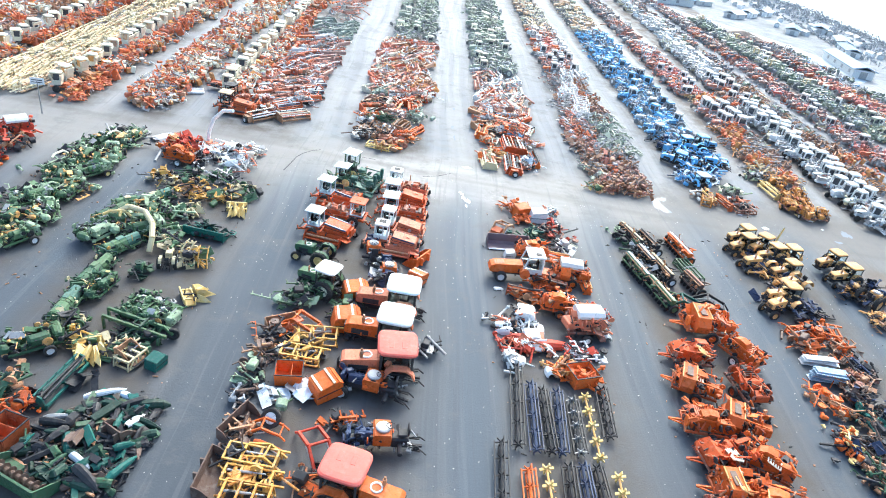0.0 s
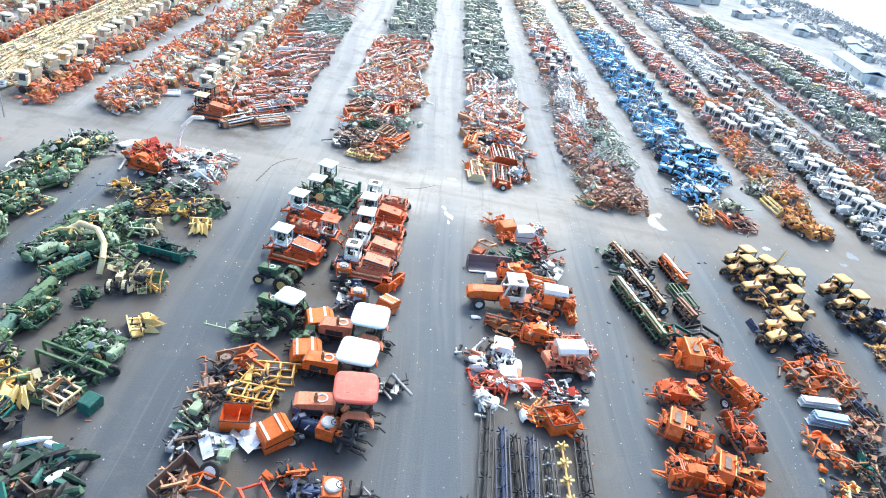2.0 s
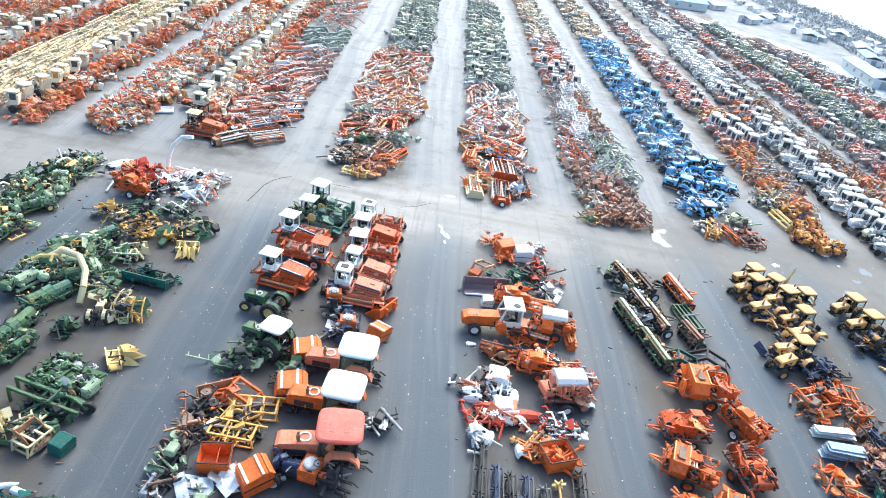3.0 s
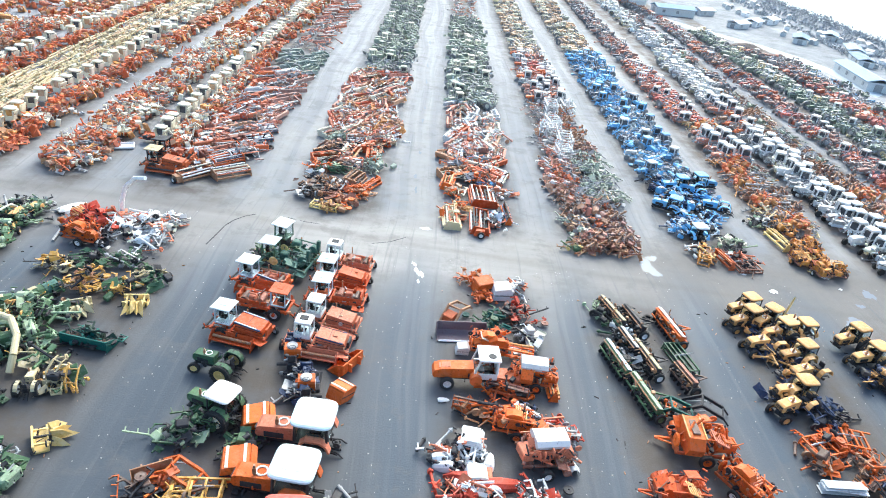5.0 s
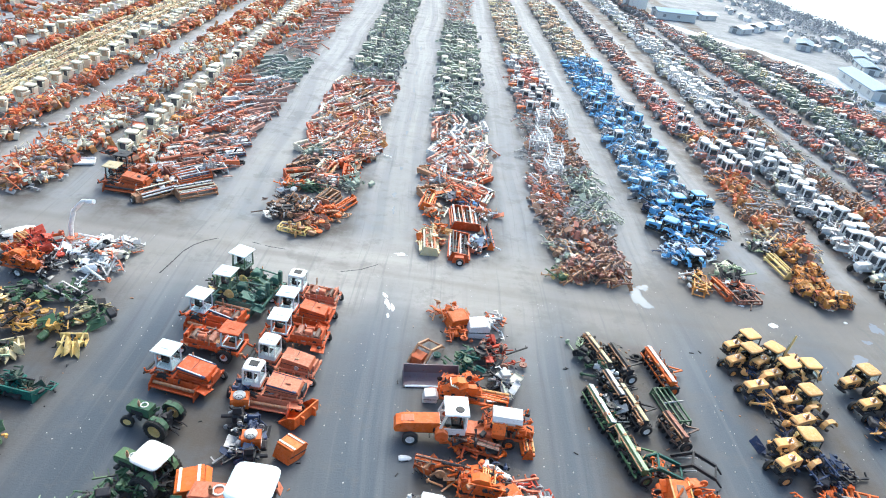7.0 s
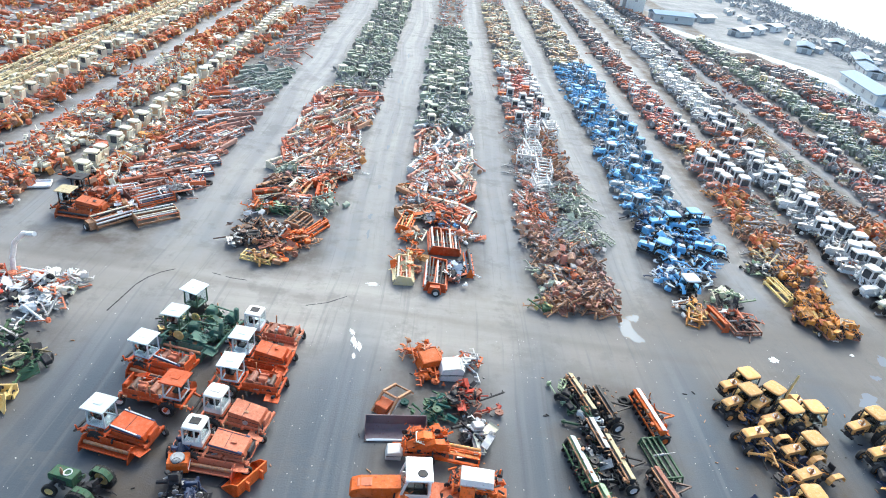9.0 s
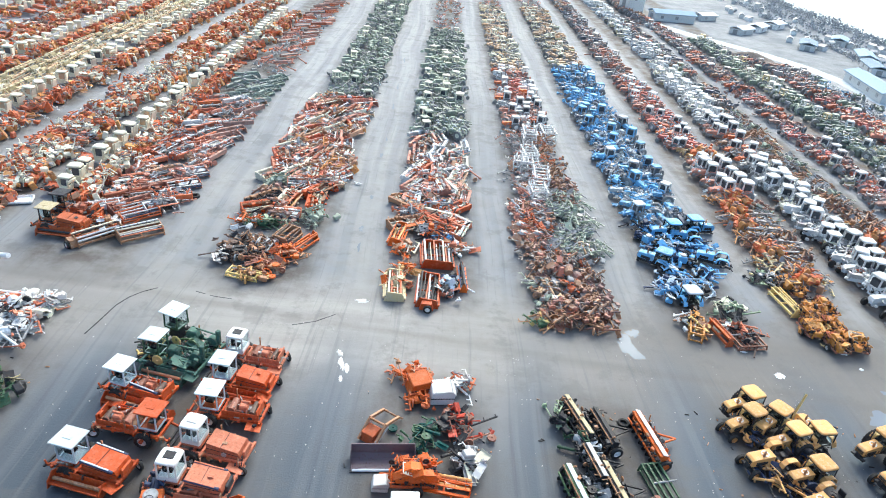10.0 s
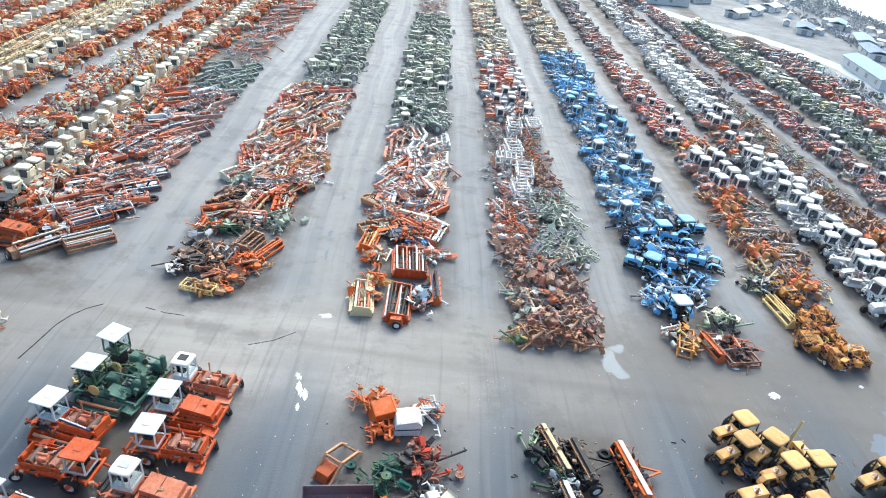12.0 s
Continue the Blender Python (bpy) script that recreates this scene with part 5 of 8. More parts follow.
def puddle(x, y, rx, ry, seed, yaw=0):
    rng = random.Random(seed)
    g = Geo()
    n = 40
    ph = [rng.uniform(0, 6.28) for _ in range(3)]
    ring = []
    for k in range(n):
        a = 2 * math.pi * k / n
        r = 1 + 0.25 * math.sin(2 * a + ph[0]) + 0.2 * math.sin(3 * a + ph[1]) + 0.12 * math.sin(7 * a + ph[2]) + 0.07 * math.sin(11 * a)
        ring.append((rx * r * math.cos(a), ry * r * math.sin(a), 0))
    g.add(ring, [tuple(range(n))])
    me = g.mesh("puddle", WATER)
    ob = tagged(new("puddle", me), "shallow rain puddle reflecting the pale sky", "puddle", "puddles in the lanes", "structure")
    ob.matrix_basis = pose(x, y, 0.005 + 0.004 * (seed % 3), 0, 0, yaw)


for k, (x, y, rx, ry, yaw) in enumerate([(24.3, 56.0, 0.7, 1.2, 20), (25.0, 57.6, 0.4, 0.5, 0), (39.0, 50.6, 0.9, 0.7, 30), (42.8, 55.4, 0.4, 0.8, 0), (41.0, 53.4, 0.3, 0.3, 0),
                                         (4.6, 66.0, 0.12, 0.6, 0), (4.4, 69.2, 0.2, 0.4, 0), (4.6, 75.5, 0.12, 0.5, 0), (4.5, 86.0, 0.12, 0.8, 0), (4.6, 91.0, 0.1, 0.6, 0), (4.4, 103.0, 0.14, 1.0, 0), (4.3, 112.0, 0.12, 1.2, 0), (4.2, 128, 0.14, 1.5, 0)]):
    puddle(x, y, rx, ry, k, yaw)


def litter():
    rng = random.Random(5)
    g = Geo()
    for lane, w in ((-21.7, 1.2), (-9.0, 1.6), (4.4, 1.6), (16.3, 1.4), (25.8, 1.2), (34.5, 1.0)):
        for k in range(110):
            x, y = rng.gauss(lane, w), rng.uniform(14, 54)
            s = rng.uniform(0.02, 0.06)
            g.box((x, y, s * 0.3), (s, s * rng.uniform(0.5, 1.2), s * 0.6), (0, 0, rng.uniform(0, 90)))
    for k in range(60):
        x, y, s = rng.uniform(-25, 45), rng.gauss(54.5, 1.5), rng.uniform(0.02, 0.06)
        g.box((x, y, s * 0.3), (s, s, s * 0.6), (0, 0, rng.uniform(0, 90)))
    ob = new("loose_stones", g.mesh("loose_stones", STUFF["steel"]))
    tagged(ob, "scattered pale stones and scrap bits on gravel", "stones", "", "stuff")


litter()


def scrap_bits():
    """Small dark and rusty bits strewn along the edges of the rows."""
    for col, seed in (("dark", 15), ("rust", 16)):
        rng = random.Random(seed)
        g = Geo()
        for row, w in ((-25.0, 2.6), (-15.2, 3.4), (-1.8, 3.2), (10.6, 2.6), (20.4, 2.6), (29.6, 2.0), (37.4, 1.6)):
            for k in range(36):
                x, y = row + rng.choice((-1, 1)) * (w + abs(rng.gauss(0, 0.5))) * rng.choice((1, 1, 0.5)), rng.uniform(18, 50)
                s = rng.uniform(0.04, 0.12)
                if rng.random() < 0.5:
                    g.box((x, y, s * 0.2), (s, s * rng.uniform(0.4, 1.0), s * 0.4), (0, 0, rng.uniform(0, 90)))
                else:
                    a = rng.uniform(0, 3.14)
                    g.beam((x, y, 0.03), (x + 2.4 * s * math.cos(a), y + 2.4 * s * math.sin(a), 0.03), 0.05)
        ob = new("scrap_litter", g.mesh("scrap_litter", PAINT[col]))
        tagged(ob, f"small {col} scrap bits strewn along the rows", "litter", "", "stuff")


scrap_bits()


def spill(x, y, rx, ry, seed, yaw):
    """A ragged patch of white powder trodden thin on the gravel."""
    rng = random.Random(seed)
    g, n = Geo(), 26
    ring = [Vector((rx * rng.uniform(0.55, 1.1) * math.cos(2 * math.pi * k / n), ry * rng.uniform(0.55, 1.1) * math.sin(2 * math.pi * k / n), 0)) for k in range(n)]
    g.add([(*p.xy, 0.0) for p in ring] + [(0.7 * p.x, 0.7 * p.y, 0.03) for p in ring], [(k, (k + 1) % n, n + (k + 1) % n, n + k) for k in range(n)] + [tuple(range(n, 2 * n))])
    ob = tagged(new("powder_spill", g.mesh("powder_spill", PAINT["white"])), "ragged white powder spilled on gravel", "spill", "", "structure")
    ob.matrix_basis = pose(x, y, 0.004, 0, 0, yaw)


for k, (x, y, rx, ry, yaw) in enumerate([(5.8, 58.5, 0.55, 0.3, 0), (5.35, 51.6, 0.22, 0.75, 18), (5.75, 51.2, 0.16, 0.6, 12), (5.1, 52.6, 0.2, 0.4, 30), (5.5, 50.2, 0.14, 0.35, 5),
                                         (34.2, 54.3, 0.5, 0.35, 20), (40.2, 57.6, 0.5, 0.4, 0), (41.4, 58.2, 0.25, 0.25, 0), (40.6, 55.8, 0.2, 0.2, 0), (32.6, 56.6, 0.3, 0.15, 0)]):
    spill(x, y, rx, ry, 40 + k, yaw)
put(long_shield("white", 2.4, 1.1, 0.35, "curved white sheet metal cover on gravel"), -21.8, 55.4, 60)


# ---- near block, row of cab machines ----
MACHINES = "cab machines parked in a row"
put(windrower("sea", "green", "paleroof", 0.9, "", "dark green forage harvester with a tall cab and pale roof", False, seed=1), -4.6, 51.9, -20, 0, 0, 0, 0.84)
put(scrap_heap(["green", "moss", "dark"], 900, (2.4, 1.8, 1.2), 44), -3.6, 51.2)
put(scrap_heap(["green", "dark", "yellow"], 901, (2.2, 1.6, 1.0), 34), -5.6, 50.8)
put(casing("moss", False, "green sheet metal panel lying tilted"), -2.9, 50.6, 25, 0.0, 0, 14, 0.8)
put(windrower("sea", "green", "paleroof", 0.35, "", "dark green forage harvester with a pale cab roof", False, seed=2), -5.1, 50, -12, 0, 0, 0, 0.84)
put(windrower("fadedred", "white", "white", 0.15, group=MACHINES, seed=3), -0.7, 51, -8, 0, 0, 0, 0.84)
put(windrower("redorange", "galv", "paleroof", 0.05, "", "orange windrower with a glazed cab under a white roof", False, MACHINES, seed=4), -0.8, 48.8, -8, 0, 0, 0, 0.84)
put(windrower("redorange", "galv", "paleroof", 0.0, "", "brick red windrower with a glazed cab under a white roof", False, MACHINES, seed=5), -0.75, 46.4, -6, 0, 0, 0, 0.84)
put(windrower("redorange", "galv", "paleroof", 0.05, "galv", "brick red windrower with white cab roof and pale blue stripe", False, MACHINES, seed=6), -6, 47.6, -14, 0, 0, 0, 0.84)
put(windrower("redorange", "galv", "redorange", 0.0, "", "brick red windrower with an orange cab roof", False, MACHINES, seed=7), -3.3, 44.6, 172, 0, 0, 0, 0.84)
put(windrower("fadedred", "white", "white", 0.15, group=MACHINES, seed=8), -0.8, 43.8, -10, 0, 0, 0, 0.84)
put(windrower("redorange", "galv", "paleroof", 0.05, "galv", "orange windrower with white cab roof and pale blue stripe", False, MACHINES, seed=9), -6, 42.2, -12, 0, 0, 0, 0.84)
put(windrower("fadedred", "white", "white", 0.15, "fadedred", group=MACHINES, seed=10), -1.1, 41.5, -6, 0, 0, 0, 0.84)
put(bucket("orange", 1.7, "orange steel tray lying open on gravel"), 1.6, 40, 150, 0.0, 0, 0, 1.1)
put(casing("orange", True), 1.65, 37.3, 60, 0.0, 0, 16, 0.85)
put(tractor("orange", "white", "white", False, False, False, "stripped dark tractor with orange fuel tank and no hood", True), -0.2, 37.2, 100, -0.3, 0, 0, 0.9)
put(tractor("orange", "white", "white", False, False, True, "stripped dark tractor chassis with exposed engine", True), -1.5, 39.8, 100, -0.3, 0, 0, 0.9)
put(tractor("green", "white", "yellow", False, label="green open-station tractor with yellow wheels"), -5.2, 38.4, 165, 0, 0, 0, 0.75)
put(tractor("moss", "white", "cream", True, True, False, "stripped green tractor with a white cab roof"), -4.3, 35, 160, 0, 0, 0, 0.8)
put(scrap_heap(["green", "dark", "palegreen"], 3, (2.2, 1.8, 1.2), 34), -5.6, 33.2)
put(tractor("fadedred", "paleroof", "white", True, False, False, "faded red tractor with a white cab roof and no wheels"), 0.4, 33.7, 176, -0.45, 0, 0, 1.12)
put(casing("orange", True), -2.2, 34.5, 15, 0, 0, 0, 1.1)
put(tractor("orange", "paleroof", "white", True, False, False, "orange tractor with a white cab roof and no wheels"), 0.1, 30.5, 174, -0.45, 0, 0, 1.12)
put(casing("orange", True), -2.4, 31.6, 12, 0, 0, 0, 1.1)
put(tractor("fadedred", "rosered", "white", True, False, True, "large faded red tractor with a faded red cab roof"), 0.35, 27.4, 184, -0.25, 0, 0, 1.16)
put(tractor("orange", "white", "white", False, False, True, "stripped tractor with bare engine and orange tank", True), 0.1, 26, 168, -0.2)
put(casing("orange", True), -2.6, 25.7, 35, 0.1, 0, -10)
put(tractor("orange", "white", "white", False, False, True, "stripped orange tractor with bare dark engine", True), 0.9, 22.5, 185, -0.2)
put(tractor("orange", "rosered", "white", True, False, False, "orange tractor with a faded red cab roof"), -0.4, 19.1, -14, -0.25, 0, 0, 1.08)
put(bucket("rust", 1.8, "rusty brown steel trough with an orange rim"), -5.9, 30.5, -60)
put(loader_arms("orange"), -5.0, 30.9, -20)
put(scrap_heap(["brick", "brown", "orange", "dark"], 812, (1.6, 1.6, 0.9), 30), -6.1, 30.2)
put(scrap_heap(["moss", "dark", "green"], 813, (2.6, 2.0, 1.1), 40), -4.6, 34.4)
put(scrap_heap(["navy", "dark", "steel"], 814, (1.4, 2.6, 0.9), 36), -0.6, 37.6)
put(scrap_heap(["dark", "moss"], 815, (1.4, 1.4, 0.9), 24), -2.4, 33.0)
put(scrap_heap(["dark", "steel"], 816, (1.6, 1.6, 0.6), 18), 2.6, 30.2)
put(scrap_heap(["dark", "orange"], 817, (1.6, 1.2, 0.6), 16), -1.2, 23.4)
put(loader_arms("red"), -2.4, 21.7, 120)
put(lattice("gold", "", 2.2, 1.1, 0.6), -3.8, 30.0, 4)
put(loader_arms("gold", "ochre loader mast lying on gravel"), -4.4, 29.8, 100, 0, 0, 0, 0.8)
put(scrap_heap(["gold", "brown", "dark"], 930, (2.0, 1.2, 0.7), 30), -4.4, 29.4)
put(lattice("gold", "", 2.1, 1.0, 0.6), -4.4, 28.2, -5)
put(scrap_heap(["gold", "dark", "gold"], 932, (1.8, 0.8, 0.6), 20), -4.3, 28.0)
put(long_shield("cream", 0.9, 0.4, 0.3, "pale end plate on an ochre frame"), -5.6, 28.5, 70, 0.3)
put(scrap_heap(["brown", "dark", "rust"], 931, (1.2, 2.2, 0.8), 34), -6.3, 28.2)
put(open_box("orange", "open orange steel trough with a dark rim"), -4.7, 26.5, 6, 0, 0, 0, 0.72)
for k, (x, y, yaw) in enumerate([(-5.4, 25.2, 0), (-5.0, 24.7, 40), (-3.7, 25.1, 80), (-4.0, 25.9, 20)]):
    put(loose_sheets(2 + k, ("galv", "white", "galv", "steel"), 6, 0.75), x, y, yaw, -0.1, 0, 0, 0.8)
put(scrap_heap(["palegreen", "dark", "brown"], 8, (1.2, 2.4, 0.9), 34), -6.6, 26.4)
put(scrap_heap(["dark", "brown", "steel"], 9, (1.0, 1.2, 0.6), 18), -6.8, 24.5)
put(single_wheel_axle(), -4.6, 23.7, -6)
put(bucket("brown", 2.2), -6.2, 22.6, -24, 0.0)
put(scrap_heap(["brown", "dark", "rust"], 933, (1.0, 1.8, 0.5), 16), -6.1, 22.4)
put(loader_arms("orange"), -5.0, 22.6, -5, 0, 0, 0, 0.7)
put(long_shield("orange", 1.7, 0.35, 0.2, "long narrow orange blade on gravel"), -4.6, 21.7, -18)
put(lattice("gold", "", 2.3, 1.0, 0.6), -5.2, 20.7, -6)
put(loader_arms("gold", "ochre loader arms on gravel"), -4.7, 20.9, 168, 0, 0, 0, 0.8)
put(lattice("gold", "", 2.1, 0.9, 0.5), -5.1, 19.6, -4)
put(lattice("amber", "", 2.0, 1.2, 0.7), -4.9, 18.5, -4)
put(scrap_heap(["gold", "amber", "dark"], 885, (2.0, 1.8, 0.6), 34), -5.0, 19.6)
put(bucket("brown", 2.4), -6.6, 19.6, -4)
put(scrap_heap(["dark", "brown"], 810, (1.2, 1.4, 0.5), 18), -6.1, 20.9)
tie = put(thing("tie_rod", "short steering rod with a small wheel on gravel", "rod"), -1.5, 23.6, -20)
part("rod", Geo().tube((0, 0, 0.16), (0.9, 0, 0.1), 0.06, 8).box((0.5, 0.05, 0.14), (0.3, 0.2, 0.14), ch=0.03), "steel", tie)
wheel(tie, (-0.1, 0.0, 0.22), 0.22, 0.14, "cream")
put(scrap_heap(["orange", "dark", "rust"], 811, (1.4, 1.6, 0.5), 16), -2.4, 19.9)

# ---- near block, row of mixed machines and reels ----
put(casing("orange", False, "orange sheet metal machine casing at the row's end"), 10.2, 49.8, 20, 0, 0, 0, 0.95)
put(casing("white", False, "white machine cover on orange scrap"), 11.5, 49.2, 8, 0.05, 0, 0, 0.95)
put(scrap_heap(["orange", "fadedred", "rust"], 820, (2.6, 1.6, 0.9), 36), 9.9, 50.5)
put(scrap_heap(["steel", "white", "brick"], 821, (2.0, 1.6, 0.8), 28), 12.8, 50.2)
put(scrap_heap(["orange", "brick"], 822, (1.8, 1.2, 0.7), 18), 10.6, 48.6)
put(scrap_heap(["maroon", "red", "dark"], 12, (2.4, 2.0, 1.2), 44), 12.5, 46.7)
put(bucket("plum", 3.3, "long dull purple-grey steel trough on gravel"), 8.6, 44.1, -84)
put(long_shield("galv", 3.0, 0.2, 0.12, "thin pale edge strip beside the trough"), 8.6, 43.5, 6)
put(scrap_heap(["teal", "green"], 13, (2.2, 1.8, 1.0), 30), 10.6, 45.6)
put(casing("brick", False, "brick red gearbox housing with a lever"), 7.8, 45.7, 60, 0, 0, 0, 0.6)
put(loader_arms("rust"), 8.2, 46.2, 60)
put(slat_rack(2.6, 0.8, ("orange", "tan"), "orange", 4), 11.8, 42.6, 82)
put(baler("orange", 30, "", "orange machine with a long feeder and white panels"), 10.2, 42.9, 184, 0, 0, 0, 0.95)
put(casing("white", False, "low white machine panel on gravel"), 8.6, 42.5, 5, 0, 0, 0, 0.55)
put(loose_sheets(823), 12.9, 43.4, 80)
put(scrap_heap(["steel", "dark", "white"], 15, (1.3, 1.6, 0.9), 26, "heap of grey engine parts and white panels"), 12.9, 44.2)
put(cab_tractor(), 9.7, 39.7, 184)
put(long_shield("white", 0.7, 0.4, 0.15, "small white shield beside a wheel"), 7.5, 37.9, 10)
put(slat_rack(2.4, 0.6, ("brown", "maroon"), "brick", 4, False, "dull red conveyor rack on gravel"), 11.2, 38.9, 75)
put(scrap_heap(["brick", "orange", "dark"], 824, (2.6, 1.2, 0.8), 30), 11.0, 38.9)
put(baler("orange", 16, "white", "orange baler with a white top cover"), 12.8, 40.2, 176)
put(slat_rack(2.2, 0.6, ("orange", "tan"), "orange", 4), 13.9, 39.8, 4)
put(scrap_heap(["rust", "orange", "dark"], 17, (2.8, 1.2, 0.8), 34), 9.8, 37.0)
put(slat_rack(2.8, 0.5, ("brown", "orange"), "brick", 4), 9.4, 37.3, 78)
put(baler("orange", 18, "", "orange baler hopper with one white wheel"), 11.3, 36.1, 175, 0, 0, 0, 0.95)
put(casing("orange", False, "round orange end cover"), 12.8, 36.0, 30, 0, 0, 0, 0.6)
put(scrap_heap(["dark", "white", "navy"], 825, (1.4, 1.2, 0.7), 20), 12.3, 37.2)
put(scrap_heap(["fadedred", "red", "steel"], 826, (1.2, 2.6, 0.8), 26), 14.2, 35.6)
put(baler("fadedred", 20, "white", "red baler with a long white cover"), 12.8, 34.1, 10, 0, 0, 0, 1.1)
put(scrap_heap(["white", "fadedred", "dark"], 19, (2.8, 1.6, 1.0), 36, "heap of white and red machine shields"), 8.3, 34.0)
put(scrap_heap(["red", "white", "fadedred"], 21, (3.0, 1.6, 0.9), 36), 8.5, 31.5)
put(scrap_heap(["white", "red", "dark"], 22, (2.0, 1.6, 0.9), 26), 12.2, 31.3)
put(open_box("orange", "orange sheet metal hopper tipped over on gravel"), 11.8, 29.2, 20, 0.0, 0, 0, 0.8)
put(scrap_heap(["orange", "tan", "rust"], 827, (2.2, 1.4, 0.7), 30), 10.9, 29.6)
put(scrap_heap(["orange", "orange", "brick"], 952, (1.4, 1.2, 1.1), 26), 11.9, 29.0)
put(scrap_heap(["steel", "dark", "white"], 828, (1.8, 1.6, 0.5), 22), 12.4, 31.0)
put(long_shield("red", 3.0, 0.9, 0.5, "long red machine shield on gravel"), 10.4, 32.1, 8)
put(long_shield("red", 2.2, 0.8, 0.6, "red machine shield with a pointed nose"), 8.6, 32.3, 172)
for k, (x, y, yaw, L) in enumerate([(7.7, 33.6, 10, 1.6), (8.9, 33.2, 150, 1.5), (7.5, 33.0, 170, 1.2), (9.9, 33.6, 80, 1.3), (12.6, 31.4, 40, 1.3), (14.2, 33.8, 100, 1.4), (8.3, 30.2, 60, 1.2), (10.0, 29.6, 100, 1.1)]):
    put(long_shield("white", L, 0.65, 0.4), x, y, yaw, 0.0, 0, 8 * (k % 3))
put(casing("white", False, "white machine engine cover on red scrap"), 8.8, 34.6, -8, 0.1, 0, 6, 0.85)
put(casing("white", False, "square white machine panel on red scrap"), 9.1, 32.4, 4, 0.0, 0, 0, 0.7)
put(shield_heap(("white", "dark", "fadedred", "steel", "brick"), 12, 9, (2.4, 1.4), 0.7, "heap of white shields and dark motor parts"), 8.4, 33.8, 10)
put(shield_heap(("red", "white", "fadedred", "white", "dark"), 13, 10, (2.6, 1.2), 0.5, "heap of red and white machine shields"), 9.0, 31.8, 0)
put(casing("white", False, "white machine cover on a red baler"), 12.8, 34.9, 8, 0, 0, 0, 0.9)
for k, (x, y, L, col, star) in enumerate([(7.7, 26.4, 6.2, "dark", ""), (8.5, 25.6, 5.0, "navy", ""), (9.2, 25.4, 4.6, "dark", ""), (9.9, 25.4, 4.6, "navy", ""), (10.8, 25.2, 4.0, "dark", "steel"),
                                          (11.7, 25.3, 4.6, "tan", "yellow"), (12.7, 26.5, 3.8, "dark", "")]):
    put(reel(col, L, 0.36, star), x, y, -4 + 2 * (k % 3))
for k, (x, y, L, col, star) in enumerate([(6.5, 21.3, 4.4, "dark", ""), (7.8, 19.8, 4.2, "orange", ""), (8.8, 20.0, 4.2, "tan", "yellow"), (9.8, 20.2, 4.4, "dark", ""), (10.6, 20.3, 4.4, "navy", ""), (11.4, 20.3, 4.4, "dark", ""), (12.3, 20.0, 4.2, "tan", "yellow")]):
    put(reel(col, L, 0.36, star), x, y, -3 + 2 * (k % 3))
put(scrap_heap(["white", "steel"], 24, (1.2, 1.6, 0.6), 14), 7.7, 29.9)

# ---- near block, row of seed drills and balers ----
put(grain_drill("straw", "dark", 3.6, "dark grain drill with a yellow seed box"), 19.3, 47.9, 18, 0, 0, 0, 0.86)
put(scrap_heap(["palegreen", "dark"], 31, (1.4, 2.4, 0.9), 22), 18.4, 48.0)
put(grain_drill("dark", "dark", 3.2, "dark rusty grain drill"), 20.7, 47.2, 15, 0, 0, 0, 0.86)
put(grain_drill("steel", "dark", 2.6, "bare dark grain drill frame"), 19.7, 44.6, 14, 0, 0, 0, 0.86)
put(grain_drill("galv", "moss", 3.6, "dull green grain drill with a pale grey seed box"), 18.5, 42.6, 14, 0, 0, 0, 0.86)
put(grain_drill("straw", "dark", 3.6, "dark grain drill with a straw-coloured seed box"), 20.5, 43.0, 14, 0, 0, 0, 0.86)
put(grain_drill("palegreen", "moss", 3.8, "green grain drill with a pale seed box"), 19.5, 39.4, 14, 0, 0, 0, 0.86)
put(grain_drill("white", "orange", 4.0, "orange grain drill with a white seed box"), 23.2, 46.9, 12, 0, 0, 0, 0.86)
put(lattice("green", "green steel drag frame on gravel", 1.0, 2.8, 0.5), 23.1, 43.7, 12)
put(grain_drill("maroon", "brown", 2.4, "brown rusted grain drill"), 22.6, 41.5, 16, 0, 0, 0, 0.86)
put(scrap_heap(["dark", "green", "white"], 131, (1.2, 2.2, 0.8), 24), 19.6, 45.8)
put(scrap_heap(["dark", "steel"], 132, (1.0, 2.4, 0.7), 22), 19.5, 42.6)
put(scrap_heap(["green", "dark", "orange"], 133, (2.2, 1.4, 0.7), 24), 20.8, 38.4)
put(loader_arms("dark", "dark green steel boom on gravel"), 23.0, 39.0, -20)
put(loader_arms("teal", "green steel boom on gravel"), 21.0, 38.6, -10)
spare = put(thing("loose_tyre", "loose tractor tyre lying on gravel", "tyre"), 22.2, 48.4)
part("tyre", tyre_geo(0.34, 0.2), "tyre", spare, "", (0, 0, 0.1)).rotation_euler = (radians(90), 0, 0)
BALERS = "orange balers parked in pairs"
for k, (x, y, yaw) in enumerate([(21.2, 36.1, 178), (18.8, 32.5, 182), (22.6, 33.5, 120), (18.1, 29.7, 160), (21.6, 30.2, 100), (17.7, 26.5, 175), (19.9, 26.9, 160),
                                 (17.9, 24.1, 190), (20.1, 24.1, 150), (17.8, 22.0, 180), (16.9, 20.2, 175), (19.4, 21.4, 160), (18.0, 18.9, 178)]):
    put(baler(("orange", "redorange")[k % 3 == 1], 40 + k, "", "", BALERS), x + (0.3 if k == 0 else 0.5), y - 0.3, yaw, 0, 0, 0, 1.25 if k == 0 else 1.05)


